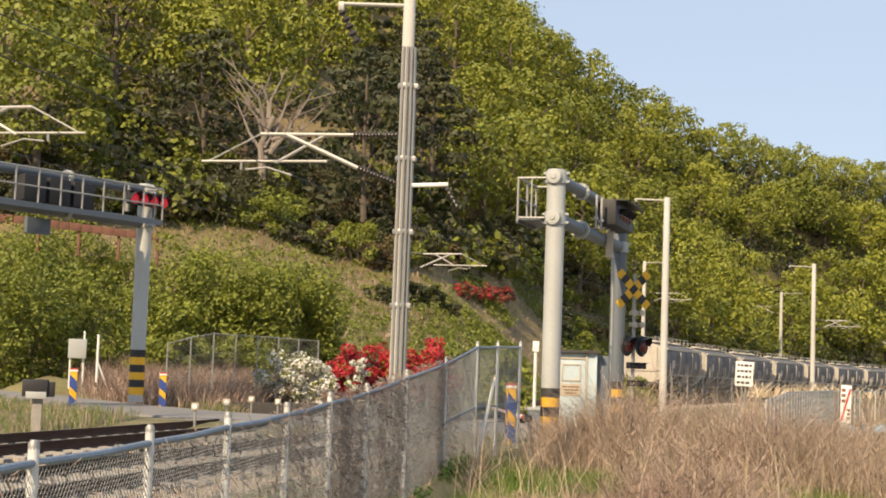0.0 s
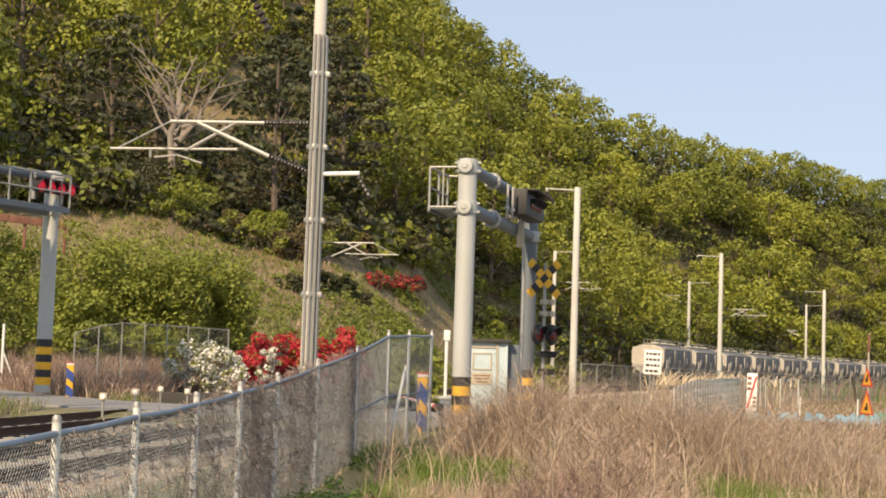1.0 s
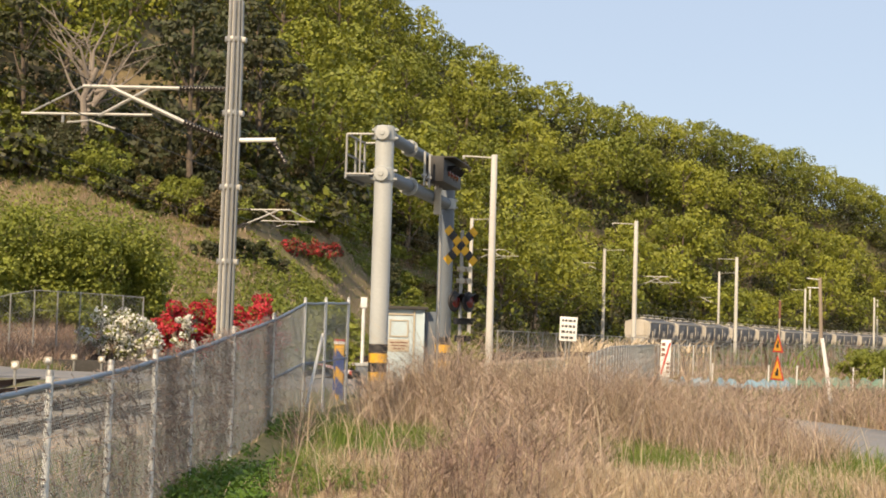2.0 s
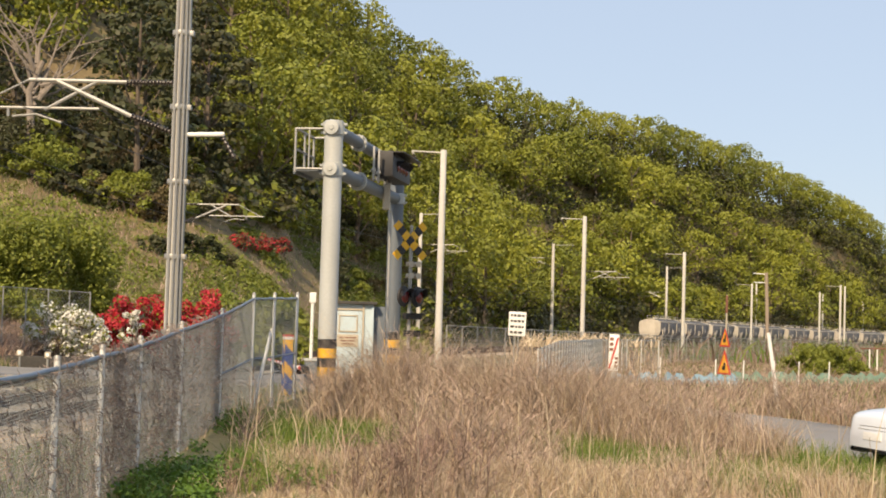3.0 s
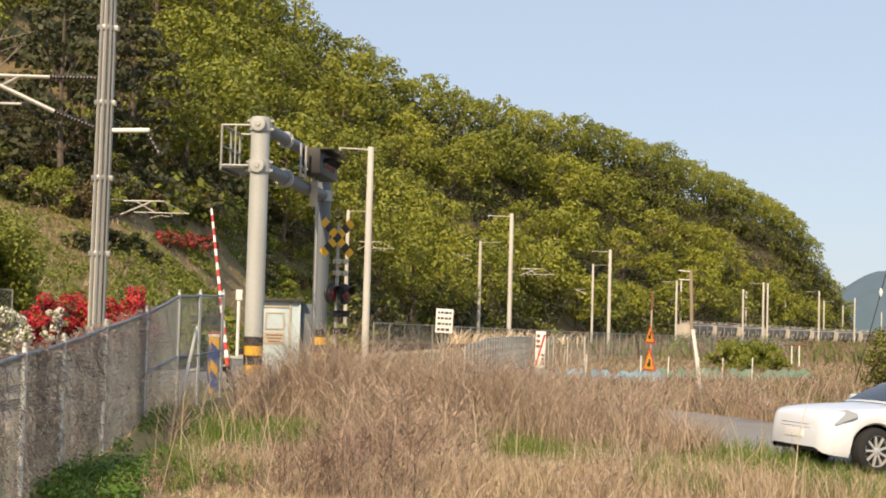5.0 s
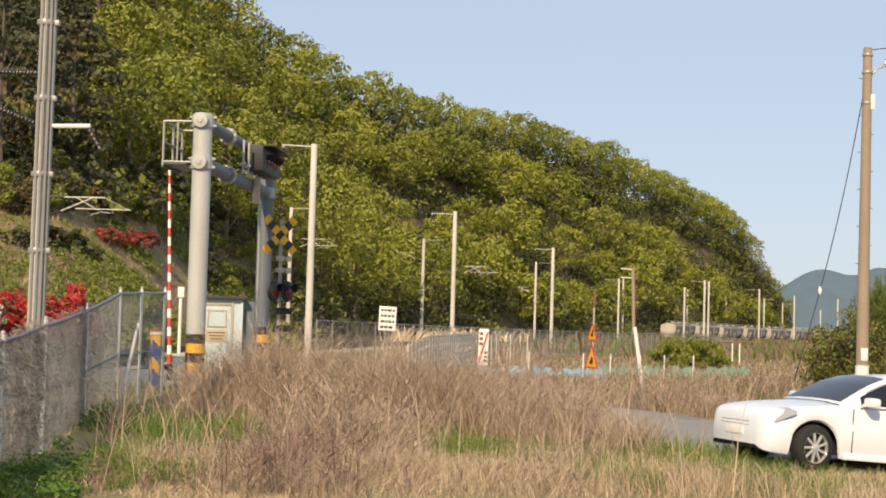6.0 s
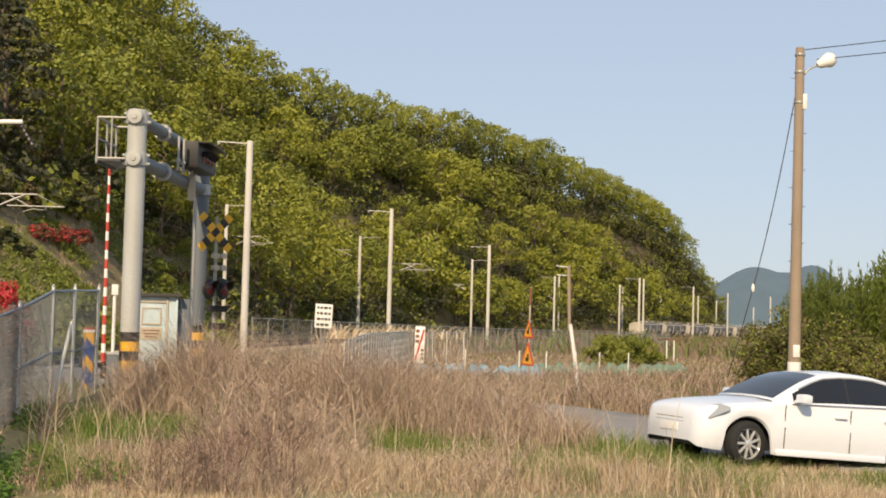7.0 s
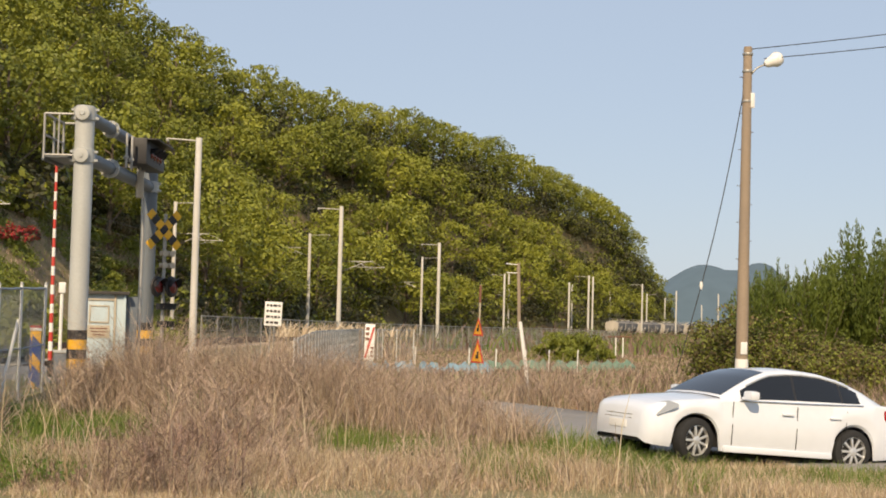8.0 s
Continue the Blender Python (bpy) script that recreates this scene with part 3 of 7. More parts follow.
def shrub(name, x, y, z, rx, ry, rz, mats, seed, label, clumps=40, per=60, size=0.07, mix=None, category="shrub", stems=6):
    """A bush: stems from the ground under clumps of leaves; mix: share of the second material."""
    rng = np.random.default_rng(seed)
    root = thing(name, pose(x, y, z), label, category)
    s = Shape()
    for k in range(stems):
        a = rng.uniform(0, 6.28)
        e = Vector((math.cos(a) * rx * 0.6, math.sin(a) * ry * 0.6, rz * rng.uniform(0.9, 1.5)))
        s.tube([(0.1 * math.cos(a), 0.1 * math.sin(a), -0.15), e * 0.5 + Vector((0, 0, 0.1)), e], [0.03, 0.022, 0.008], 5)
    part("stem", s, BARK, root)
    cc = crown_centres(rng, clumps, 1.0, 1.0, 0.0) * np.array([rx * 0.85, ry * 0.85, rz * 0.85]) + np.array([0, 0, rz * 0.95])
    cc[:, 2] = np.maximum(cc[:, 2], 0.15 * rz)
    co, f = leaf_cloud(rng, cc, rng.uniform(0.2, 0.36, clumps) * min(rx, ry, rz * 1.2), per, size)
    mats = mats if isinstance(mats, list) else [mats]
    idx = None
    if len(mats) > 1:
        idx = (rng.random(len(f)) < (mix or 0.5)).astype(np.int32)
    o = new("foliage", raw_mesh("foliage", co, f, mats, idx))
    o.parent = root
    return root


def blades(name, place, n, height, width, mats, label, seed, bend=0.35, spread=None, share=None, parts=2):
    """Thin tapered stalks in one mesh of kind stuff; place(rng, n) gives roots and a height factor."""
    rng = np.random.default_rng(seed)
    x, y, z, k = place(rng, n)
    n = len(x)
    h = height * k * rng.uniform(0.55, 1.15, n)
    a = rng.uniform(0, 6.28, n)
    b = bend * rng.uniform(0.1, 1.2, n) * h
    u = np.stack([np.cos(a), np.sin(a)], 1)
    t = rng.uniform(0, 6.28, n)
    w = np.stack([np.cos(t), np.sin(t)], 1) * (width * rng.uniform(0.6, 1.4, n) / 2)[:, None]
    root = np.stack([x, y, z - 0.03], 1)
    mid = root + np.concatenate([u * (b * 0.3)[:, None], (h * 0.55)[:, None]], 1)
    tip = root + np.concatenate([u * b[:, None], (h * 0.97)[:, None]], 1)
    w3 = np.concatenate([w, np.zeros((n, 1))], 1)
    co = np.stack([root - w3, root + w3, mid + w3 * 0.8, mid - w3 * 0.8, tip + w3 * 0.25, tip - w3 * 0.25], 1).reshape(-1, 3)
    i = np.arange(n)[:, None] * 6
    f = np.concatenate([i + np.array([0, 1, 2, 3]), i + np.array([3, 2, 4, 5])], 1).reshape(-1, 4)
    idx = None
    mats = mats if isinstance(mats, list) else [mats]
    if len(mats) > 1:
        idx = np.repeat((rng.random(n) < (share or 0.5)).astype(np.int32), 2)
    ob = new(name, raw_mesh(name, co, f, mats, idx))
    return tagged(ob, label, "grass", kind="stuff")


# ---- railway furniture ----
def insulator(s, a, b, n=9, r=0.07, mi=0):
    """A string of discs from a to b."""
    a, b = Vector(a), Vector(b)
    d = b - a
    q = d.to_track_quat("Z", "Y").to_matrix().to_4x4()
    prof = []
    for k in range(n):
        z = d.length * k / n
        h = d.length / n
        prof += [(0.025, z), (r, z + 0.35 * h), (r, z + 0.5 * h), (0.025, z + 0.7 * h)]
    s.lathe(prof, 10, mi, Matrix.Translation(a) @ q)


def cantilever(parent, z, reach, side=1.0, scale=1.0):
    """Registration arms of a mast; reach along -x times side."""
    k = -side
    g = scale

    def P(x, dz):
        return (k * x * g, 0, z + dz * g)
    for a, b, n, r in ((P(0.12, 0.0), P(0.95, 0.0), 14, 0.05), (P(0.12, -0.85), P(0.85, -0.58), 12, 0.055)):
        i = Shape()
        insulator(i, a, b, n, r)
        part("insulator", i, INSULATOR, parent, "brown ribbed insulator rod")
    t = Shape()
    t.tube([P(0.9, 0), P(reach - 0.25, 0.02)], 0.035 * g, 8)
    t.tube([P(0.8, -0.6), P(reach - 0.75, 0.0)], 0.042 * g, 8)
    t.tube([P(reach - 0.25, 0.02), P(reach + 0.75, -0.48)], 0.018 * g, 6)
    part("stay_tube", t, GALV, parent)
    a = Shape()
    a.tube([P(1.4, -0.47), P(reach + 0.85, -0.47)], 0.026 * g, 8)
    a.tube([P(1.45, 0.0), P(2.35, -0.5)], 0.032 * g, 8)
    a.tube([P(reach + 0.1, -0.47), P(reach + 0.1, -0.62)], 0.025 * g, 6)
    a.tube([P(reach + 0.02, -0.62), P(reach - 0.4, -0.58), P(reach - 0.85, -0.72)], 0.02 * g, 6)
    part("registration_arm", a, GALV, parent)


def mast(x, y, top, turn, label, radius=0.15, arm=None, arm_z=None, cant=None, base=None, bands=0, side=1.0, cscale=1.0, cables=0, stub=None):
    """A catenary mast: concrete shaft, feeder bracket, cantilever. turn: degrees of its track side from -x."""
    z0 = gz(x, y) if base is None else base
    root = thing("catenary_mast", pose(x, y, z0, 0, 0, turn), label, "catenary mast", "masts along the railway")
    h = top - z0
    s = Shape()
    s.lathe([(radius * 1.12, -0.4), (radius * 1.1, 0.0), (radius, h * 0.5), (radius * 0.9, h - 0.02), (radius * 0.8, h)], 12)
    part("shaft", s, CONCRETE, root)
    if cables:
        for j in range(cables):
            c = Shape()
            a = -1.9 + 0.55 * j
            q = (radius * 1.25 * math.cos(a), radius * 1.25 * math.sin(a))
            c.tube([(*q, 0), (*q, h * 0.33), (q[0] * 1.02, q[1] * 1.02, h * 0.66), (q[0] * 0.9, q[1] * 0.9, h * 0.78)], 0.022, 6)
            part("cable_duct", c, GALV, root)
    for j in range(bands):
        b = Shape()
        b.lathe([(radius * 1.32, 0), (radius * 1.4, 0.02), (radius * 1.4, 0.06), (radius * 1.32, 0.08)], 12, 0, Matrix.Translation((0, 0, 1.45 + 1.15 * j)))
        b.box((radius * 1.5, 0, 1.49 + 1.15 * j), (0.08, 0.10, 0.08), bevel=0.01)
        part("band", b, GALV, root)
    if arm:
        a = Shape()
        az = (arm_z or top - 0.1) - z0
        a.tube([(0, 0, az), (-arm * side, 0, az + 0.06)], 0.035, 8)
        a.box((-arm * side, 0, az + 0.02), (0.1, 0.08, 0.14), bevel=0.015)
        part("feeder_bracket", a, GALV, root)
        i = Shape()
        insulator(i, (-arm * side, 0, az - 0.04), (-(arm - 0.3) * side, 0, az - 0.62), 5, 0.075)
        part("feeder_insulator", i, INSULATOR, root)
    if stub:
        a = Shape()
        a.tube([(0, 0, stub - z0), (0.72 * side, 0, stub - z0 + 0.02)], 0.035, 8)
        part("bracket", a, WHITE, root)
        i = Shape()
        insulator(i, (0.70 * side, 0, stub - z0 - 0.03), (0.90 * side, 0, stub - z0 - 0.36), 5, 0.04)
        part("bracket_insulator", i, INSULATOR, root)
    if cant:
        cantilever(root, arm_z - z0 if cant is True else cant - z0, 2.9, side, cscale)
    return root


def striped_column(parent, x, y, base, top, r, paint, stripes=True, name="column"):
    s = Shape()
    s.lathe([(r, -0.2), (r, top - base - 0.05), (r * 0.96, top - base)], 24, 0, Matrix.Translation((x, y, base)))
    col = part(name, s, paint, parent)
    if stripes:
        for j in range(6):
            b = Shape()
            b.lathe([(r, j * 0.2), (r + 0.004, j * 0.2 + 0.002), (r + 0.004, j * 0.2 + 0.198), (r, j * 0.2 + 0.2)], 24, 0, Matrix.Translation((x, y, base)))
            part("stripe", b, BLACK if j % 2 else YELLOW, col, "black painted band" if j % 2 else "yellow painted band")
    return col


def hooded_lamp(s_body, s_lens, m, r=0.11):
    """A round signal lamp facing -y: housing with hood, and the lens."""
    s_body.lathe([(r * 0.8, -0.12), (r, -0.08), (r, 0.0), (r * 1.02, 0.02)], 16, 0, m @ pose(0, 0, 0, 90))
    vs, fs = [], []
    n = 9
    for k in range(n):
        t = math.pi * k / (n - 1)
        for d, q in ((0.0, 1.0), (0.20 * (0.35 + 0.65 * math.sin(t)), 1.05)):
            vs.append(m @ Vector((r * q * math.cos(t), -0.02 - d, r * q * math.sin(t))))
    for k in range(n - 1):
        fs.append((2 * k, 2 * k + 1, 2 * k + 3, 2 * k + 2))
    s_body.add(vs, fs)
    s_lens.lathe([(r * 0.86, 0.0), (r * 0.6, 0.035), (0.01, 0.045)], 16, 0, m @ pose(0, -0.015, 0, 90))


# ---- gantries over the road ----
def gantry(label, a, b, base_a, base_b, top, lamp_at, lamp_side, rail_side, posts, lens=None, span=(0.02, 0.98)):
    """A height-limit gantry: two striped pipe columns, two beam pipes, walkway with railing, a row of four hooded lamps."""
    a, b = Vector(a), Vector(b)
    root = thing("road_gantry", Matrix(), label, "gantry", "gantries at the crossing")
    striped_column(root, a.x, a.y, base_a, top, 0.2, GREY_PAINT)
    striped_column(root, b.x, b.y, base_b, top, 0.2, DARK_PAINT)
    d = (b - a).normalized()
    n = Vector((d.y, -d.x)) * rail_side
    ang = math.degrees(math.atan2(d.y, d.x))
    z1, z2 = top - 0.17, top - 1.05
    for z, r in ((z1, 0.135), (z2, 0.15)):
        s = Shape()
        s.tube([(a.x, a.y, z), (b.x, b.y, z)], r, 16)
        part("beam", s, DARK_PAINT, root)
        f = Shape()
        for k in (0.345,):
            p = a.lerp(b, k)
            f.tube([(p.x - d.x * 0.05, p.y - d.y * 0.05, z), (p.x + d.x * 0.05, p.y + d.y * 0.05, z)], r * 1.45, 16)
        ring = part("flange", f, GREY_PAINT, root)
        for k in range(8):
            t = 6.28 * k / 8
            p = a.lerp(b, 0.345)
            q = Vector((p.x - d.y * math.cos(t) * r * 1.25, p.y + d.x * math.cos(t) * r * 1.25, z + math.sin(t) * r * 1.25))
            part("bolt", Shape().tube([q - Vector((d.x, d.y, 0)) * 0.12, q + Vector((d.x, d.y, 0)) * 0.12], 0.018, 6), GALV, ring)
    for p, nm in ((a, "collar"), (b, "collar")):
        for z in (z1, z2):
            c = Shape()
            c.lathe([(0.205, -0.14), (0.235, -0.13), (0.235, 0.13), (0.205, 0.14)], 20, 0, Matrix.Translation((p.x, p.y, z)))
            sgn = -1 if p is a else 1
            m = Matrix.Translation((p.x, p.y, z)) @ pose(0, 0, 0, 0, 0, ang) @ pose(0, 0, 0, 0, 90 * sgn, 0)
            c.lathe([(0.17, 0.1), (0.17, 0.24), (0.15, 0.27), (0.06, 0.28), (0.05, 0.30), (0.02, 0.30)], 20, 0, m)
            for k in (-0.09, 0.09):
                c.box((p.x + n.x * 0.25, p.y + n.y * 0.25, z + k), (0.08, 0.08, 0.05), bevel=0.01)
                c.box((p.x - n.x * 0.25, p.y - n.y * 0.25, z + k), (0.08, 0.08, 0.05), bevel=0.01)
            part(nm, c, GREY_PAINT, root)
    # walkway and railing beside the beam
    off = n * 0.55
    floor = Shape()
    L = (b - a).length
    k0, k1 = span
    mid = a.lerp(b, (k0 + k1) / 2) + off
    L = L * (k1 - k0)
    floor.box((mid.x, mid.y, z2 - 0.02), (L, 0.5, 0.05), turn=pose(0, 0, 0, 0, 0, ang).to_3x3())
    floor.box((mid.x + n.x * 0.26, mid.y + n.y * 0.26, z2 - 0.04), (L, 0.05, 0.14), turn=pose(0, 0, 0, 0, 0, ang).to_3x3())
    part("walkway", floor, DARK_PAINT, root, "dark steel walkway")
    e0, e1 = a.lerp(b, k0) + n * 0.8, a.lerp(b, k1) + n * 0.8
    for j in range(posts):
        p = e0.lerp(e1, j / (posts - 1))
        s = Shape().tube([(p.x, p.y, z2 - 0.08), (p.x, p.y, z2 + 0.86)], 0.026, 8)
        part("railing_post", s, GALV, root)
    for z in (z2 + 0.86, z2 + 0.42):
        s = Shape().tube([(e0.x, e0.y, z), (e1.x, e1.y, z)], 0.024, 8)
        part("handrail", s, GALV, root)
    for e, c in ((e0, a.lerp(b, k0)), (e1, a.lerp(b, k1))):
        s = Shape()
        c = c + n * 0.2
        for z in (z2 + 0.86, z2):
            s.tube([(e.x, e.y, z), (c.x, c.y, z)], 0.024, 8)
        h = e.lerp(c, 0.5)
        s.tube([(h.x, h.y, z2), (h.x, h.y, z2 + 0.86)], 0.02, 8)
        part("end_rail", s, GALV, root)
    # row of four lamps
    p = a.lerp(b, lamp_at)
    m0 = Matrix.Translation((p.x, p.y, z1 - 0.30)) @ pose(0, 0, 0, 0, 0, ang if lamp_side > 0 else ang + 180)
    big = lens is not None
    box = Shape().box((0, -0.30, 0.0), (2.3, 0.46, 0.62) if big else (1.36, 0.12, 0.34), bevel=0.03)
    box.box((0, -0.62 if big else -0.36, 0.28 if big else 0.18), (2.3, 0.34, 0.03) if big else (1.36, 0.2, 0.03), bevel=0.01)
    box.v = [tuple(m0 @ Vector(v)) for v in box.v]
    unit = part("signal_board", box, BLACK, root, "black board with four red lamps")
    for k in range(4):
        sb, sl = Shape(), Shape()
        hooded_lamp(sb, sl, m0 @ Matrix.Translation((-0.54 + 0.36 * k, -0.52 if big else -0.42, -0.02)), 0.15 if big else 0.175)
        part("lamp_hood", sb, BLACK, unit)
        part("lamp_lens", sl, lens or RED_LENS, unit, "red lens")
    for k in (-0.5, 0.5):
        s = Shape()
        s.v, s.f, s.m = [], [], []
        s.box((k, -0.08, 0.0), (0.06, 0.2, 0.7), bevel=0.01)
        s.v = [tuple(m0 @ Vector(v)) for v in s.v]
        part("bracket", s, GALV, root)
    return root


def build_gantries():
    g = gantry("grey pipe gantry with black and yellow striped feet beside the hut", (2.34, 31.91), (4.52, 38.74), 0.45, 0.6, 6.32, 0.71, 1, -1, 3, DARK_LENS, (-0.02, 0.2))
    # hanging loudspeaker box and brackets under its beam
    s = Shape().box((4.02, 36.5, 5.12), (0.17, 0.2, 0.62), bevel=0.03)
    s.tube([(4.02, 36.5, 5.4), (4.02, 36.5, 5.6)], 0.02, 6)
    part("speaker_box", s, HUT_TRIM, g, "weathered tan box under the beam")
    s = Shape()
    for k in (0.42, 0.5):
        x, y = 2.34 + 2.18 * k, 31.91 + 6.83 * k
        s.box((x + 0.25, y, 5.75), (0.05, 0.05, 0.8), bevel=0.008)
        s.box((x + 0.25, y + 0.1, 5.6), (0.1, 0.3, 0.06), bevel=0.008)
    part("mounting_frame", s, GALV, g)
    h = gantry("grey pipe gantry with railing and four red lamps over the road", (-8.12, 40.18), (-12.6, 33.4), 1.0, 0.75, 6.66, 0.035, -1, -1, 12)
    s = Shape().box((-10.1, 36.9, 5.15), (0.75, 0.12, 0.4), bevel=0.02, turn=pose(0, 0, 0, 0, 0, 56).to_3x3())
    part("rear_sign", s, DARK_PAINT, h, "blue-grey sign back under the walkway")
    for k in (0.0, 0.8, 1.6):
        s = Shape().box((-9.4 - 0.55 * k, 38.0 - 0.84 * k, 6.05), (0.7, 0.45, 0.66), bevel=0.05, turn=pose(0, 0, 0, 0, 0, 56).to_3x3())
        part("signal_back", s, BLACK, h, "black signal housing seen from behind")


def build_flasher():
    """Crossing post beside the far gantry column: X board, two round lamps, small signals."""
    x, y, b = 4.86, 38.05, 0.6
    face = 24.0
    root = thing("crossing_signal", pose(x, y, b, 0, 0, face), "yellow and black crossing signal post with red lamps", "crossing signal")
    part("post", Shape().tube([(0, 0, -0.2), (0, 0, 3.95)], 0.045, 12), GALV, root)
    for sgn in (-1, 1):
        board = None
        for k in range(7):
            t = (k - 3) * 0.175
            m = Matrix.Translation((-0.08, -0.07 - 0.012 * (sgn > 0), 3.55)) @ pose(0, 0, 0, 0, 45 * sgn, 0)
            s = Shape().box((0, 0, 0), (0.172, 0.02, 0.22), bevel=0.004)
            s.v = [tuple(m @ (Vector(v) + Vector((t, 0, 0)))) for v in s.v]
            o = part("board_panel", s, YELLOW if k % 2 == 0 else BLACK, root, "yellow panel" if k % 2 == 0 else "black panel")
    for k in (-0.2, 0.22):
        sb, sl = Shape(), Shape()
        m = Matrix.Translation((k, -0.1, 2.12)) @ pose(0, 0, 0, 0, 0, 24)
        sb.lathe([(0.25, -0.03), (0.27, 0.0), (0.25, 0.03)], 20, 0, m @ pose(0, 0.04, 0, 90))
        hooded_lamp(sb, sl, m, 0.2)
        o = part("lamp_housing", sb, BLACK, root)
        part("lamp_lens", sl, DARK_LENS, o, "unlit red lens")
    for z, w in ((1.62, 0.5), (1.18, 0.42)):
        s = Shape().box((0.05, -0.08, z), (w, 0.18, 0.16), bevel=0.02)
        s.box((0.1, -0.2, z + 0.07), (w * 0.8, 0.22, 0.02), bevel=0.005)
        part("side_signal", s, BLACK, root)
    for z in (2.95, 2.65):
        s = Shape().box((0.0, -0.08, z), (0.36, 0.05, 0.12), bevel=0.02)
        s.lathe([(0.05, 0), (0.075, 0.1), (0.08, 0.11)], 12, 0, pose(-0.1, -0.1, z, 90))
        s.lathe([(0.05, 0), (0.075, 0.1), (0.08, 0.11)], 12, 0, pose(0.12, -0.1, z, 90))
        part("bell", s, HUT_TRIM, root)


def build_hut():
    m = pose(3.78, 43.5, 0.35, 0, 0, -4)
    root = thing("equipment_hut", m, "pale blue weathered steel equipment hut with a door", "hut")
    part("body", Shape().box((0, 0.9, 1.1), (1.45, 1.8, 2.2), bevel=0.02), HUT, root)
    for k in (-0.71, -0.44, 0.44, 0.71):
        part("corner_trim" if abs(k) > 0.5 else "door_jamb", Shape().box((k, -0.02, 1.1), (0.055, 0.05, 2.18), bevel=0.008), HUT_TRIM if abs(k) < 0.5 else HUT, root)
    part("lintel", Shape().box((0, -0.02, 2.05), (0.83, 0.05, 0.06), bevel=0.008), HUT_TRIM, root)
    part("roof", Shape().box((0, 0.86, 2.245), (1.66, 2.05, 0.09), bevel=0.02), WAGON_DARK, root, "thin dark roof slab")
    d = part("door", Shape().box((0, -0.012, 1.0), (0.8, 0.03, 2.0), bevel=0.008), HUT, root)
    fr = Shape()
    for x, z, w, h in ((0, 1.87, 0.56, 0.04), (0, 1.41, 0.56, 0.04), (-0.26, 1.64, 0.04, 0.46), (0.26, 1.64, 0.04, 0.46)):
        fr.box((x, -0.042, z), (w, 0.03, h), bevel=0.006)
    part("window_frame", fr, HUT_TRIM, d)
    part("window_pane", Shape().box((0, -0.032, 1.64), (0.48, 0.008, 0.42)), HUT, d, "painted-over window pane")
    part("notice", Shape().box((0.0, -0.036, 1.14), (0.62, 0.014, 0.36), bevel=0.004), HUT_TRIM, d, "faded notice panel")
    for k in range(3):
        part("lettering", Shape().box((0.0, -0.046, 1.23 - 0.09 * k), (0.5 - 0.08 * k, 0.004, 0.035)), RUST_BEAM, d, "faded reddish bar of lettering")
    part("handle", Shape().tube([(0.32, -0.03, 0.95), (0.32, -0.09, 0.95), (0.32, -0.09, 0.83)], 0.012, 6), GALV, d)
    part("cable_cabinet", Shape().box((0.93, 0.7, 1.08), (0.36, 0.9, 2.15), bevel=0.02), DARK_PAINT, root, "blue-grey cable cabinet against the hut")
    # standing white frame post at its side
    p = thing("marker_post", pose(2.7, 43.0, 0.4), "slender white steel post beside the hut", "post")
    part("pole", Shape().tube([(0, 0, -0.1), (0, 0, 2.25)], 0.05, 10), WHITE, p)
    part("cap", Shape().box((0, 0, 2.3), (0.18, 0.16, 0.3), bevel=0.02), WHITE, p)
    p = thing("antenna_pole", pose(4.25, 37.6, 0.5), "thin grey conduit pole", "pole")
    part("pole", Shape().tube([(0, 0, -0.1), (0, 0, 4.4)], 0.035, 8), GALV, p)


def build_guard_block():
    """Weathered yellow block low in the weeds by the far gantry column."""
    r = thing("guard_block", pose(3.28, 33.8, 0.42, 0, 4, 20), "weathered yellow concrete guard block in dead weeds", "guard block")
    part("block", Shape().box((0, 0, 0.26), (0.34, 0.3, 0.62), bevel=0.04), YELLOW, r)
    part("foot", Shape().box((0, 0, -0.02), (0.42, 0.38, 0.1), bevel=0.02), SLEEPER, r)


def build_barrier():
    """The barrier: a fixed machine box, and the striped arm that rises."""
    px, py, pz = 1.93, 33.95, 0.95
    root = thing("barrier_machine", pose(px + 0.22, py, 0.45), "grey barrier machine half hidden in weeds", "barrier machine")
    part("case", Shape().box((0, 0, 0.3), (0.3, 0.4, 0.75), bevel=0.03), DARK_PAINT, root)
    part("lid", Shape().box((0, 0, 0.7), (0.34, 0.44, 0.06), bevel=0.015), GREY_PAINT, root)
    arm = thing("crossing_barrier", pose(px, py, pz), "red and white striped barrier arm", "barrier arm")
    n = 22
    L = 4.55
    for k in range(n):
        r = 0.05 - 0.022 * k / n
        s = Shape().tube([(0, L * k / n, 0), (0, L * (k + 1) / n, 0)], [r, r - 0.022 / n], 10)
        part("stripe", s, RED if k % 2 == 0 else WHITE, arm, "red band" if k % 2 == 0 else "white band")
    part("counterweight", Shape().box((0, -0.35, 0), (0.1, 0.5, 0.16), bevel=0.02), BLACK, arm)
    return arm, (px, py, pz)


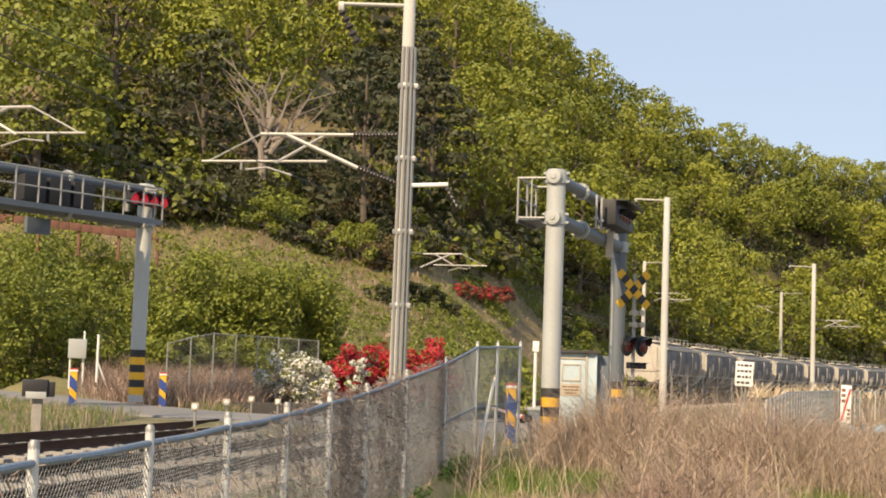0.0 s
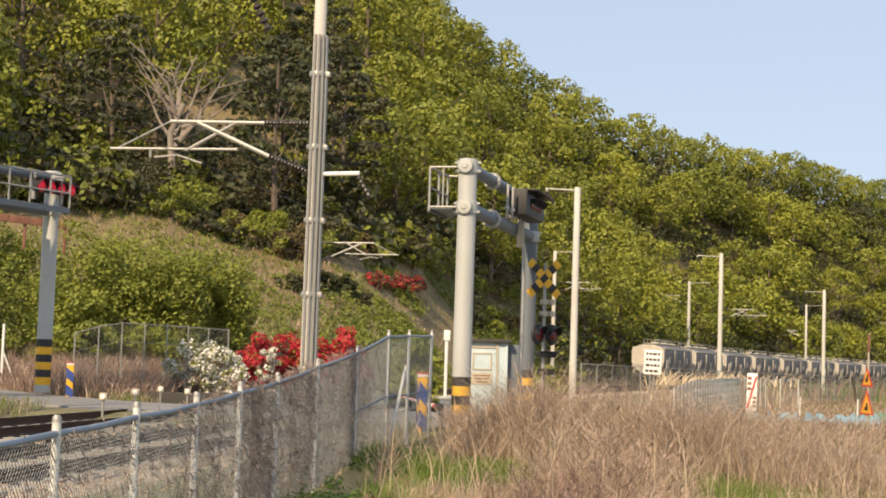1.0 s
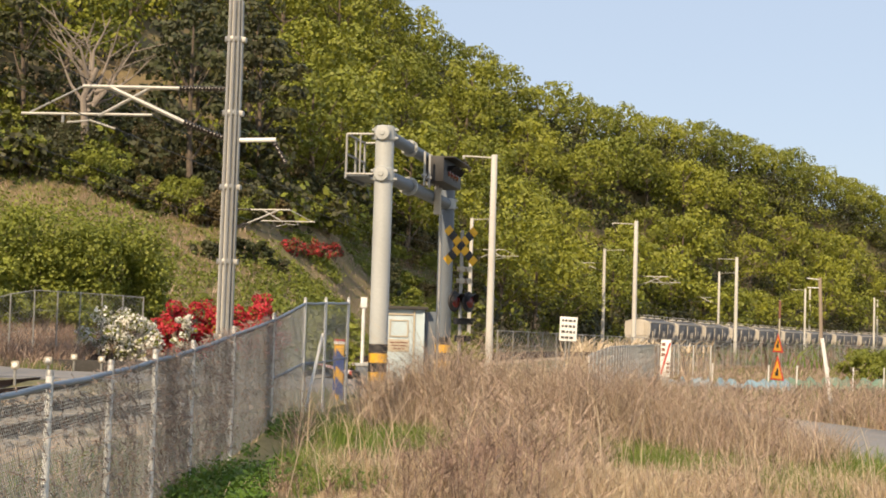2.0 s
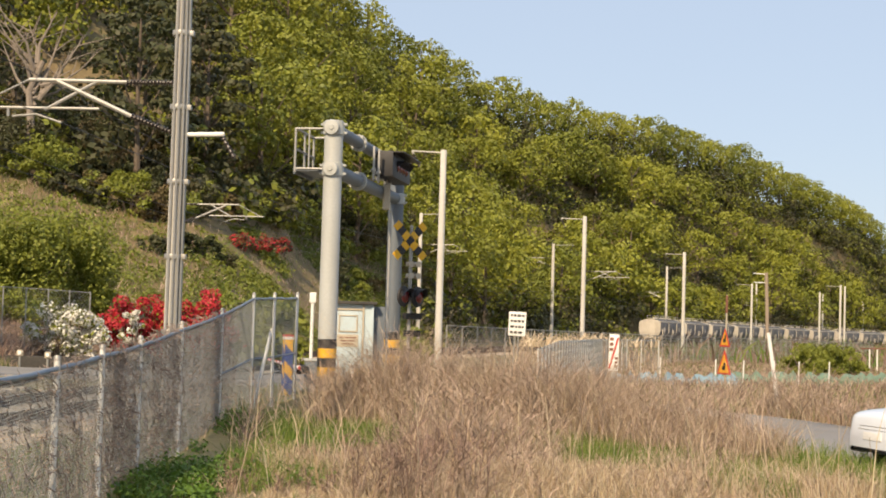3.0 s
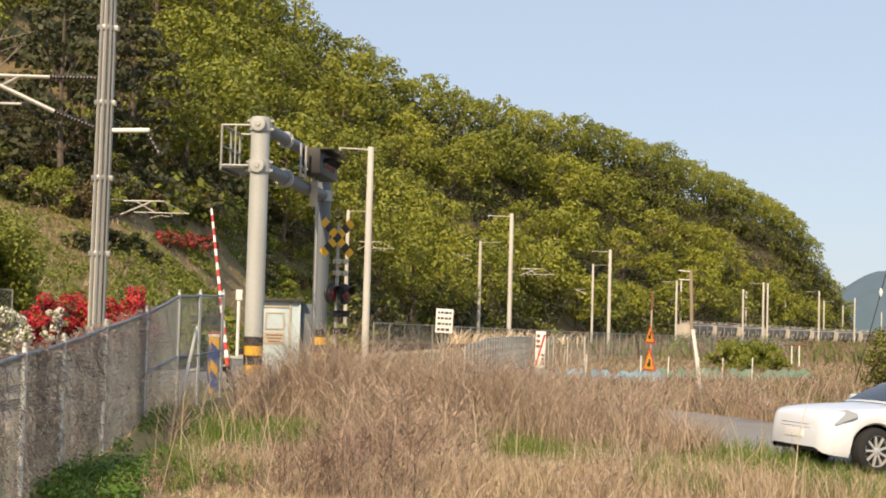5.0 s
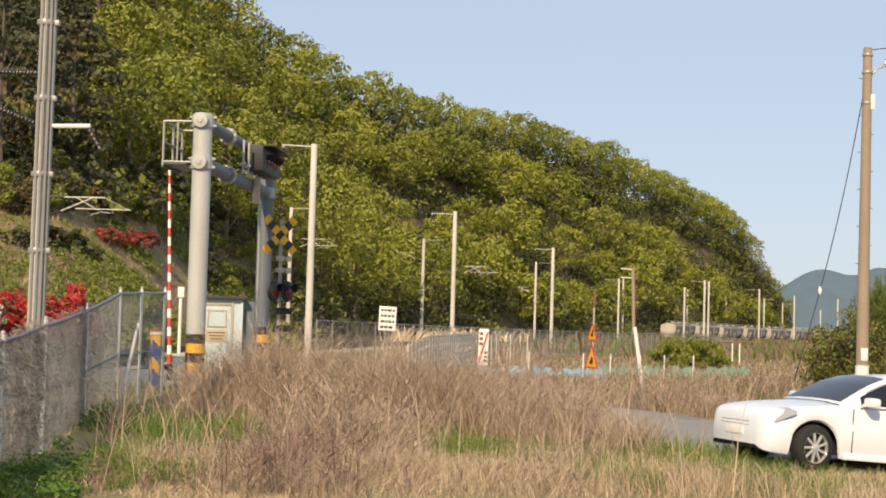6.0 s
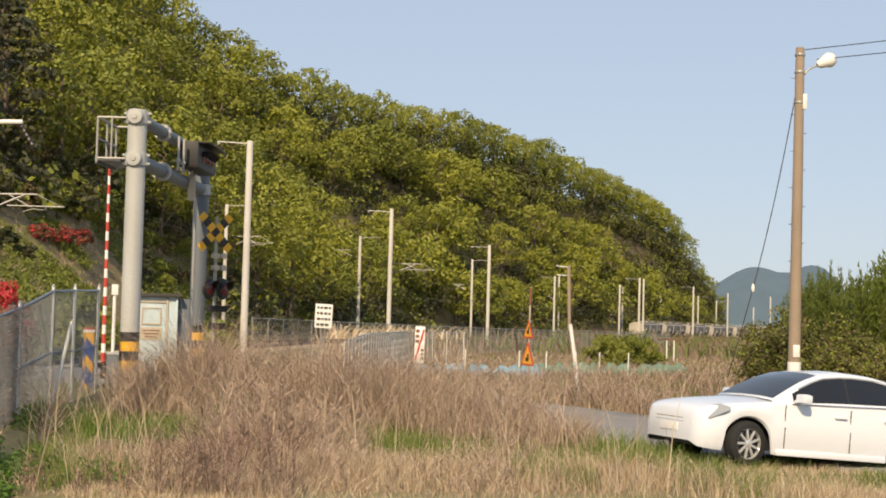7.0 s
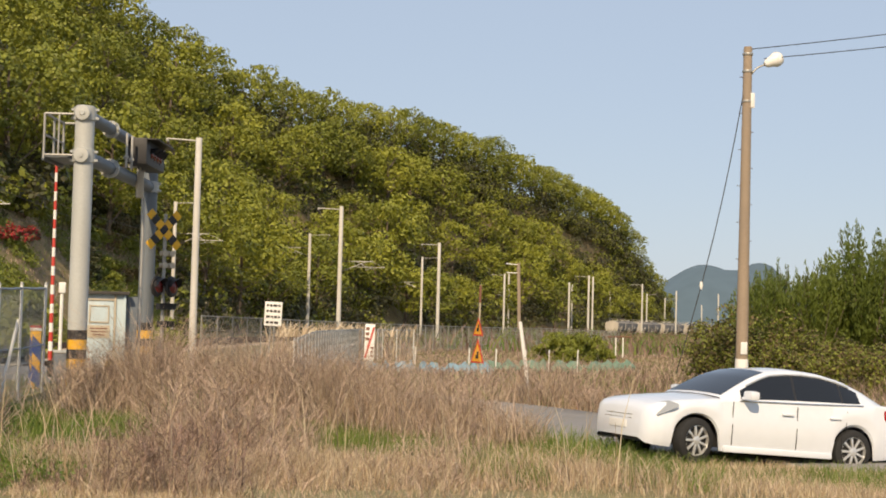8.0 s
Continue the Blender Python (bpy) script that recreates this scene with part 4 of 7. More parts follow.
def bollard(x, y, h, seed, lean=0.0):
    z = gz(x, y)
    root = thing("crossing_bollard", pose(x, y, z, 0, lean, 14), "yellow post with blue diagonal bands and a red and white head", "bollard", "bollards at the crossing")
    w = 0.088
    s = Shape().box((0, 0, h * 0.46), (2 * w, 2 * w, h * 0.92 + 0.1), bevel=0.012)
    part("post", s, YELLOW, root)
    for z0 in (0.12, 0.58):
        k = Shape()
        e = w + 0.003
        for ax in range(4):
            m = pose(0, 0, 0, 0, 0, 90 * ax)
            k.add([m @ Vector(v) for v in ((-e, -e, h * z0), (e, -e, h * (z0 - 0.16)), (e, -e, h * (z0 + 0.12)), (-e, -e, h * (z0 + 0.28)))], [(0, 1, 2, 3)])
        part("blue_band", k, BLUE, root, "blue diagonal band")
    part("head", Shape().box((0, 0, h * 0.95), (2.2 * w, 2.2 * w, h * 0.05), bevel=0.008), WHITE, root, "white reflective band")
    part("cap", Shape().box((0, 0, h * 0.99), (2.25 * w, 2.25 * w, h * 0.035), bevel=0.008), RED, root, "red cap")


# ---- fences ----
FENCE = [(-2.4, 4.2, 1.48), (-2.25, 5.8, 1.48), (-2.07, 7.73, 1.48), (-1.86, 9.72, 1.49), (-1.65, 11.78, 1.52), (-1.39, 13.73, 1.56), (-1.14, 15.66, 1.63), (-0.86, 17.68, 1.71), (-0.46, 20.49, 1.88), (0.09, 25.0, 2.11), (0.68, 28.49, 2.45), (1.12, 29.78, 2.49), (1.63, 30.96, 2.52)]


def wire_mesh(s, p, q, z0, z1, w0, w1, pitch, r):
    """Diamond wire netting between two posts, as crossing thin rods."""
    p, q = Vector(p), Vector(q)
    L = (q - p).length
    n = max(2, int(L / pitch))
    side = Vector((-(q - p).y, (q - p).x)).normalized()

    def P(u, v):
        b = p.lerp(q, u / L)
        lo, hi = z0 + (w0 - z0) * u / L, z1 + (w1 - z1) * u / L
        return Vector((b.x, b.y, lo + (hi - lo) * v))
    H = z1 - z0
    k = -int(H / pitch) - 1
    while k * pitch < L:
        for sg in (1, -1):
            u0, u1 = k * pitch, k * pitch + H
            a0, a1 = max(0, u0), min(L, u1)
            if a1 - a0 > 0.02:
                v0, v1 = (a0 - u0) / H, (a1 - u0) / H
                if sg < 0:
                    v0, v1 = 1 - v0, 1 - v1
                a, b = P(a0, v0), P(a1, v1)
                d = Vector((0, 0, r))
                e = Vector((side.x, side.y, 0)) * r * sg
                s.add([a - d, a + d, b + d, b - d, a + e * 2, b + e * 2], [(0, 3, 5, 4), (1, 4, 5, 2)])
        k += 1


def build_fence():
    root = thing("chain_link_fence", Matrix(), "galvanised chain-link fence overgrown with dead vines", "fence")
    tops = [(x, y, z) for x, y, z in FENCE]
    for i, (x, y, z) in enumerate(tops):
        b = gz(x, y)
        o = part("post", Shape().tube([(x, y, b - 0.2), (x, y, z + 0.04)], 0.030, 10), FENCE_POST, root)
        part("cap", Shape().lathe([(0.03, 0), (0.032, 0.03), (0.02, 0.05)], 10, 0, Matrix.Translation((x, y, z + 0.03))), GALV, o)
    for i in range(len(tops) - 1):
        a, b = Vector(tops[i]), Vector(tops[i + 1])
        d = Vector((0, 0, 0.04))
        m = a.lerp(b, 0.5) - Vector((0, 0, 0.012))
        part("top_rail", Shape().tube([a - d, m - d, b - d], 0.024, 8), FENCE_RAIL, root, "blue-grey top tube")
        za, zb = gz(a.x, a.y) + 0.03, gz(b.x, b.y) + 0.03
        if i > 0:
            s = Shape()
            wire_mesh(s, (a.x, a.y), (b.x, b.y), za, a.z - 0.05, zb, b.z - 0.05, 0.055, 0.0022)
            o = part("netting", s, WIRE, root, "diamond wire netting", smooth=None)
    for top, foot in (((-0.93, 17.2, 1.08), (-1.19, 17.85, 0.0)), ((1.05, 28.98, 1.85), (0.72, 28.7, 0.2))):
        part("brace", Shape().tube([top, foot], 0.032, 8), FENCE_POST, root)
    for i in (9, 10, 11):
        a, b = Vector(tops[i]), Vector(tops[i + 1])
        for k in (0.45,):
            za, zb = gz(a.x, a.y), gz(b.x, b.y)
            part("middle_rail", Shape().tube([(a.x, a.y, za + (a.z - za) * k), (b.x, b.y, zb + (b.z - zb) * k)], 0.016, 6), FENCE_RAIL, root)
    # dead vines on the netting
    low = [gz(x, y) for x, y, z in tops]
    rng = np.random.default_rng(5)
    co, fa, n = [], [], 0
    for _ in range(11500):
        u = rng.choice([rng.uniform(1, 9.5), rng.uniform(4.5, 9.6), rng.uniform(6.0, 9.2)])
        i = int(u)
        a, b = Vector(tops[i]), Vector(tops[i + 1])
        p = a.lerp(b, u - i)
        lo = low[i] + (low[i + 1] - low[i]) * (u - i)
        dens = 0.5 + 0.28 * math.sin(u * 5.1) + 0.22 * math.sin(u * 13) + 0.15 * math.sin(u * 31)
        v = rng.uniform(0, 1) ** (1.4 - 0.7 * dens)
        if rng.random() > 0.15 + 0.5 * dens:
            continue
        c = Vector((p.x, p.y, lo + (p.z - lo) * v))
        d = Vector((b.x - a.x, b.y - a.y, 0)).normalized()
        g = d * rng.normal() * 0.5 + Vector((0, 0, 1)) * rng.uniform(0.2, 1.0) + Vector((d.y, -d.x, 0)) * rng.normal() * 0.18
        L = rng.uniform(0.12, 0.5)
        pts = []
        for k in range(4):
            pts.append(c + g * (L * k / 3) + Vector((rng.normal(), rng.normal() * 0.6, rng.normal())) * 0.03)
        r = rng.uniform(0.003, 0.011)
        for k in range(3):
            q0, q1 = pts[k], pts[k + 1]
            if max(q0.z, q1.z) > p.z + (0.0 if u < 5 else 0.1):
                continue
            e = Vector((d.x, d.y, 0.5)).normalized() * r
            co += [q0 - e, q0 + e, q1 + e, q1 - e]
            fa.append((n, n + 1, n + 2, n + 3))
            n += 4
    ob = new("dead_vines", raw_mesh("dead_vines", np.array(co), np.array(fa), VINE))
    ob.parent = root
    tagged(ob, "tangle of dead brown vines", kind="stuff")


def post_fence(name, pts, h, label, post_mat, rail_mat, net_mat=None, r=0.03, pitch=0.2, step=2.0, wires=3):
    """A plain fence along points: posts, rails or wires."""
    root = thing(name, Matrix(), label, "fence")
    P = np.array(pts, float)
    seg = np.hypot(*np.diff(P[:, :2], axis=0).T)
    cum = np.concatenate([[0], np.cumsum(seg)])
    k = 0.0
    posts = []
    while k <= cum[-1]:
        posts.append([float(np.interp(k, cum, P[:, j])) for j in range(3)])
        k += step
    me = Shape().tube([(0, 0, -0.3), (0, 0, h)], r, 6).mesh("post", post_mat, 40)
    for x, y, z in posts:
        o = new("post", me)
        o.parent = root
        o.matrix_basis = Matrix.Translation((x, y, z))
    for j in range(wires):
        zz = h * (1 - j / max(1, wires)) - 0.03
        s = Shape().tube([(x, y, z + zz) for x, y, z in posts], r * (0.6 if j == 0 else 0.25), 5)
        part("rail" if j == 0 else "wire", s, rail_mat, root)
    if net_mat:
        s = Shape()
        for a, b in zip(posts[:-1], posts[1:]):
            wire_mesh(s, a[:2], b[:2], a[2], a[2] + h, b[2], b[2] + h, pitch, 0.006)
        part("netting", s, net_mat, root, smooth=None)
    return root


# ---- signs ----
def sign_bars(parent, rows, x0, x1, z1, dz, mats, seed, y=-0.018):
    """Bars in place of lettering that cannot be read."""
    rng = np.random.default_rng(seed)
    for j in range(rows):
        s = Shape()
        x = x0
        while x < x1 - 0.02:
            w = rng.uniform(0.05, 0.12)
            w = min(w, x1 - x)
            s.box((x + w / 2, y, z1 - j * dz), (w, 0.004, dz * 0.42))
            x += w + 0.025
        part("lettering", s, mats, parent, "dark bars of lettering")


def build_signs():
    # white notice board
    x, y = 7.85, 39.22
    b = gz(x, y)
    r = thing("notice_board", pose(x, y, b, 0, 2, -12), "white notice board with dark lettering on two posts", "sign")
    board = part("board", Shape().box((0, 0, 2.06), (0.46, 0.025, 0.64), bevel=0.006), WHITE, r)
    sign_bars(board, 4, -0.18, 0.18, 2.28, 0.15, WAGON_DARK, 3)
    for k in (-0.05, 0.05):
        part("post", Shape().tube([(k, 0.03, -0.2), (k, 0.03, 2.0)], 0.018, 8), GALV, r)
    # tall plate with a red slash
    x, y = 9.87, 36.7
    b = gz(x, y)
    r = thing("height_limit_sign", pose(x, y, b, 0, 1.5, -14), "tall white sign with a red diagonal slash", "sign")
    plate = part("plate", Shape().box((0, 0, 1.38), (0.25, 0.02, 0.92), bevel=0.005), WHITE, r)
    s = Shape().prism([(-0.12, 0.98), (-0.07, 0.98), (0.12, 1.76), (0.07, 1.76)], 0.006, Matrix.Translation((0, -0.016, 0)))
    part("slash", s, RED, plate, "red diagonal slash")
    for k in range(3):
        part("lettering", Shape().box((-0.06, -0.0125, 1.72 - k * 0.13), (0.09, 0.004, 0.08)), RUST_BEAM, plate, "reddish bar of lettering")
        part("lettering", Shape().box((0.07, -0.0125, 1.24 - k * 0.10), (0.07, 0.004, 0.06)), RUST_BEAM, plate, "reddish bar of lettering")
    part("lower_plate", Shape().box((0, 0, 0.84), (0.22, 0.02, 0.13), bevel=0.004), GALV, r)
    for k in (-0.07, 0.07):
        part("post", Shape().tube([(k, 0.02, -0.2), (k, 0.02, 1.5)], 0.014, 8), GALV, r)
    # two warning triangles on one post
    x, y = 13.83, 39.66
    b = gz(x, y)
    r = thing("warning_sign", pose(x, y, b, 0, 1, -74), "two red-edged yellow warning triangles on a thin post", "sign")
    part("post", Shape().tube([(0, 0.03, -0.2), (0, 0.03, 3.05)], 0.025, 8), HUT_TRIM, r)
    part("post_band", Shape().tube([(0, 0.03, 2.55), (0, 0.03, 3.03)], 0.035, 8), RUST_BEAM, r, "faded red band")
    for z in (1.62, 0.86):
        w = 0.32 if z < 1 else 0.24
        t = part("triangle", Shape().prism([(-w, z), (w, z), (0, z + w * 2.1)], 0.015), RED, r, "red-edged warning triangle")
        part("face", Shape().prism([(-w * 0.76, z + 0.045), (w * 0.76, z + 0.045), (0, z + w * 1.76)], 0.006, Matrix.Translation((0, -0.0115, 0))), ORANGE, t, "orange-yellow face")
        s = Shape().box((0.0, -0.017, z + 0.17), (w * 0.45, 0.004, 0.1))
        s.box((0.03, -0.017, z + 0.27), (w * 0.25, 0.004, 0.1))
        part("pictogram", s, BLACK, t, "black pictogram")


# ---- masts ----
def build_masts():
    mast(-0.69, 23.29, 8.9, -13, "weathered concrete catenary mast strapped with cable ducts", 0.105, arm=1.12, arm_z=7.68, cant=5.62, bands=5, cscale=0.9, cables=5, stub=4.82, base=0.3)
    mast(-10.34, 28.16, 8.9, -13, "concrete catenary mast beyond the far track", 0.13, arm_z=6.55, cant=True, side=-1.0)
    mast(-1.56, 54.98, 7.0, -13, "pale concrete catenary mast with bare arms", 0.10, arm_z=6.14, cant=True, side=-1.0, cscale=0.85, base=0.4)
    mast(8.79, 59.35, 9.07, -17, "pale round concrete catenary mast", 0.14, arm=1.25, arm_z=8.95)
    mast(15.27, 113.98, 10.62, -22, "pale concrete catenary mast behind the track", 0.15, arm=1.3, side=-1.0, arm_z=10.5, cant=8.2, cscale=1.0)
    m2 = mast(24.5, 99.01, 9.72, -22, "pale round concrete catenary mast", 0.15, arm=1.6, arm_z=9.5)
    m3 = mast(36.35, 160.95, 11.38, -27, "pale concrete catenary mast behind the track", 0.18, arm=2.2, side=-1.0, arm_z=11.2, base=0.0)
    cantilever(m3, 9.8, 3.0, 1.0, 1.1)
    cantilever(m2, 6.0, 3.0, -1.0, 0.8)
    far = [(81.15, 220.5, 9.84, 1), (91.2, 245.6, 10.76, 0), (101.0, 241.7, 9.53, 0), (116.2, 276.6, 10.3, 0), (94.6, 218.4, 9.98, 1), (106.0, 242.9, 10.71, 0), (135.4, 300.9, 10.08, 0), (142.2, 314.3, 10.33, -1), (124.6, 261.9, 10.32, 1), (149.2, 311.1, 9.73, -1), (168.4, 340.7, 9.48, -1), (178.5, 357.9, 9.61, 0), (148.4, 294.8, 10.15, 0), (199.7, 380.8, 8.78, 0), (170.6, 317.0, 10.3, 0), (39.5, 123.9, 8.9, 1), (63.0, 205.5, 11.32, -1)]
    for x, y, z, a in far:
        m = mast(x, y, z, -32, "pale concrete catenary mast in the distance", 0.17 if y > 150 else 0.15, arm=2.2 if a and y > 150 else (1.6 if a else None), side=1.0 if a >= 0 else -1.0, arm_z=z - 0.2, base=gz(x, y))
        if x in (63.0, 91.2, 116.2, 142.2):
            cantilever(m, 7.8, 3.0, 1.0, 1.15)


def build_overhead_line(off):
    """Contact wire, sagging carrier wire and droppers over one line."""
    root = thing("overhead_line", Matrix(), "thin dark overhead contact and carrier wires above the track", "overhead line", "overhead lines of the railway")
    S = [2 + 5.0 * k for k in range(70)]
    for name, up, sag in (("contact_wire", 4.5, 0.0), ("carrier_wire", 5.1, 0.35)):
        pts = []
        for v in S:
            x, y, h, z = track_point(v, off)
            pts.append((x, y, z + up - sag * math.sin(math.pi * ((v - 21.5) % 45) / 45)))
        part(name, Shape().tube(pts, 0.007, 4), DARK_PLASTIC, root)
    for v in S[:20]:
        x, y, h, z = track_point(v, off)
        part("dropper", Shape().tube([(x, y, z + 4.5), (x, y, z + 5.1 - 0.35 * math.sin(math.pi * ((v - 21.5) % 45) / 45))], 0.004, 4), DARK_PLASTIC, root)


def build_lamp_pole():
    x, y = 17.06, 30.56
    b = gz(x, y)
    r = thing("street_lamp", pose(x, y, b, 0, 0.3, 0), "weathered concrete pole with a white street lamp and cables", "street lamp")
    part("pole", Shape().lathe([(0.155, -0.3), (0.15, 0), (0.125, 4.0), (0.10, 8.45), (0.09, 8.5)], 16), LAMP_CONCRETE, r)
    for j in range(15):
        s = Shape()
        z = 1.9 + 0.42 * j
        sg = 1 if j % 2 else -1
        s.tube([(0, 0, z), (sg * 0.20, 0.02, z + 0.01)], 0.008, 5)
        part("step_bolt", s, RAIL_RUST, r)
    s = Shape().tube([(0.08, 0, 7.85), (0.22, -0.02, 8.02), (0.42, -0.05, 8.12), (0.62, -0.08, 8.14)], 0.022, 8)
    part("bracket", s, GALV, r)
    h = Shape().lathe([(0.05, -0.24), (0.10, -0.18), (0.13, -0.06), (0.175, 0.04), (0.175, 0.12), (0.13, 0.20), (0.04, 0.235)], 16, 0, pose(0.62, -0.09, 8.22, 0, 64, -6))
    part("lamp_head", h, WHITE, r, "white rounded lamp head")
    part("junction_box", Shape().box((0.09, -0.08, 7.25), (0.1, 0.08, 0.35), bevel=0.015), WHITE, r)
    part("notice", Shape().box((-0.03, -0.145, 1.55), (0.16, 0.02, 0.28), bevel=0.004), WHITE, r, "white paper notice")
    part("wrap", Shape().lathe([(0.152, 0), (0.155, 0.02), (0.152, 0.55)], 16, 0, Matrix.Translation((0, 0, 0.75))), WHITE, r, "pale peeling wrap")
    bands = Shape()
    for z in (7.9, 7.2, 8.3):
        bands.lathe([(0.115, 0), (0.12, 0.01), (0.12, 0.05), (0.115, 0.06)], 14, 0, Matrix.Translation((0, 0, z)))
    part("band", bands, GALV, r)
    # cables: two to the pole out of view, one slack down to the left
    for k, (a, e) in enumerate((((0.05, 0, 8.45), (14, -8, 11.6)), ((0.4, -0.05, 8.25), (14, -8, 11.2)))):
        a, e = Vector(a), Vector(e)
        pts = [a.lerp(e, t / 14) - Vector((0, 0, 0.5 * math.sin(math.pi * t / 14))) for t in range(15)]
        part("cable", Shape().tube(pts, 0.011, 5), DARK_PLASTIC, r)
    a, e = Vector((-0.08, 0, 7.5)), Vector((-1.3, 0.7, 0.9))
    pts = [a.lerp(e, t / 16) - Vector((-0.12 * math.sin(math.pi * t / 16), 0, 0.0)) for t in range(17)]
    part("guy_cable", Shape().tube(pts, 0.012, 5), DARK_PLASTIC, r)
    part("guy_insulator", Shape().lathe([(0.02, -0.09), (0.045, 0), (0.02, 0.09)], 10, 0, Matrix.Translation(pts[11])), WHITE, r)
    # far pole that carries the cables on
    p = thing("utility_pole", pose(31.06, 22.56, gz(31, 22.5)), "weathered concrete utility pole", "utility pole")
    part("pole", Shape().lathe([(0.17, -0.3), (0.165, 0), (0.11, 11.7), (0.1, 11.75)], 16), LAMP_CONCRETE, p)
    # leaning pole by the field
    x, y = 11.98, 31.0
    b = gz(x, y)
    p = thing("leaning_pole", pose(x, y, b - 0.18, 0, 0, 0), "thin bent grey pole leaning in dry grass", "pole")
    part("lower_pole", Shape().tube([(0.12, 0, -0.15), (0.05, 0, 0.5), (-0.10, 0, 1.5), (-0.18, 0, 2.0)], 0.042, 8), WHITE, p)
    part("upper_pole", Shape().tube([(-0.18, 0.06, 1.85), (-0.2, 0.06, 2.6), (-0.23, 0.06, 3.3)], 0.04, 8), LAMP_CONCRETE, p)
    part("arm", Shape().tube([(-0.22, 0.06, 3.26), (-0.52, 0.06, 3.28)], 0.012, 6), WHITE, p)
    part("arm", Shape().tube([(-0.22, 0.06, 3.08), (-0.5, 0.06, 3.08)], 0.012, 6), WHITE, p)


# ---- car ----
def build_car(m):
    """A white saloon: body lofted along its length with open wheel arches, glasshouse, doors, lamps, wheels. x forward, y left."""
    root = thing("saloon_car", m, "white four-door saloon car standing before the crossing", "car")
    WB0, WB1, RW, ARCH = 1.40, -1.36, 0.325, 0.385
    # x: bonnet or belt height, half width, lower edge
    key_x = [2.36, 2.30, 2.18, 2.0, 1.6, 1.1, 0.75, 0.2, -0.6, -1.4, -1.75, -2.1, -2.3, -2.4]
    key_top = [0.60, 0.73, 0.785, 0.825, 0.885, 0.94, 0.968, 0.985, 1.01, 1.045, 1.06, 1.04, 0.98, 0.86]
    key_w = [0.62, 0.74, 0.82, 0.865, 0.90, 0.915, 0.92, 0.92, 0.92, 0.915, 0.90, 0.86, 0.80, 0.72]
    key_low = [0.30, 0.24, 0.22, 0.21, 0.20, 0.20, 0.20, 0.20, 0.20, 0.20, 0.21, 0.24, 0.28, 0.34]
    xs = sorted(set([round(2.36 - 0.04 * i, 3) for i in range(120)]), reverse=True)
    xs = [x for x in xs if x >= -2.4]
    f = lambda x, v: float(np.interp(-x, [-k for k in key_x], v))
    body = Shape()
    rows = []
    for x in xs:
        t, w, lo = f(x, key_top), f(x, key_w), f(x, key_low)
        for c in (WB0, WB1):
            if abs(x - c) < ARCH:
                lo = max(lo, 0.315 + math.sqrt(ARCH ** 2 - (x - c) ** 2))
        lo = min(lo, t - 0.12)
        h = t - lo
        tt = t + (0.035 if x > 0.7 else 0.0)
        half = [(w * 0.95, lo), (w * 0.985, lo + h * 0.10), (w, lo + h * 0.42), (w * 0.995, lo + h * 0.62), (w * 0.97, lo + h * 0.80), (w * 0.95, t - 0.04), (w * 0.91, t - 0.008), (w * 0.8, t + 0.004), (w * 0.4, tt), (0.0, tt + 0.006)]
        rows.append([(x, y, z) for y, z in half] + [(x, -y, z) for y, z in half[-2::-1]])
    k = len(rows[0])
    vs = [p for r in rows for p in r]
    fs = [(i * k + j, i * k + j + 1, (i + 1) * k + j + 1, (i + 1) * k + j) for i in range(len(rows) - 1) for j in range(k - 1)]
    fs += [tuple(range(k - 1, -1, -1)), tuple(range((len(rows) - 1) * k, len(rows) * k))]
    body.add(vs, fs)
    part("body", body, CAR_WHITE, root, smooth=35)
    under = Shape().box((0, 0, 0.42), (4.5, 1.45, 0.36))
    part("underbody", under, DARK_PLASTIC, root)
    # glasshouse: roof shell with pillars, windows set in it
    gx = [0.98, 0.72, 0.42, 0.10, -0.35, -0.85, -1.25, -1.60, -1.95]
    gt = [0.985, 1.14, 1.30, 1.415, 1.465, 1.45, 1.375, 1.25, 1.075]
    gw = [0.80, 0.765, 0.715, 0.66, 0.625, 0.62, 0.63, 0.66, 0.72]
    xs2 = [0.98 - 2.93 * i / 60 for i in range(61)]
    g = lambda x, v: float(np.interp(-x, [-q for q in gx], v))
    fine = lambda x, v: (g(x - 0.06, v) + g(x, v) * 2 + g(x + 0.06, v)) / 4 if -1.88 < x < 0.92 else g(x, v)
    roof = Shape()
    rows = []
    for x in xs2:
        t, w, b = fine(x, gt), fine(x, gw), f(x, key_top) - 0.03
        wb = f(x, key_w) * 0.93
        rows.append([(x, wb, b), (x, wb + (w - wb) * 0.5 + 0.012, b + (t - 0.06 - b) * 0.5), (x, w + 0.02, t - 0.06), (x, w - 0.04, t - 0.015), (x, w * 0.5, t + 0.008), (x, 0, t + 0.014)])
    rows = [r + [(x, -y, z) for x, y, z in r[-2::-1]] for r in rows]
    k = len(rows[0])
    roof.add([p for r in rows for p in r], [(i * k + j, i * k + j + 1, (i + 1) * k + j + 1, (i + 1) * k + j) for i in range(60) for j in range(k - 1)])
    part("roof", roof, CAR_WHITE, root, smooth=35)
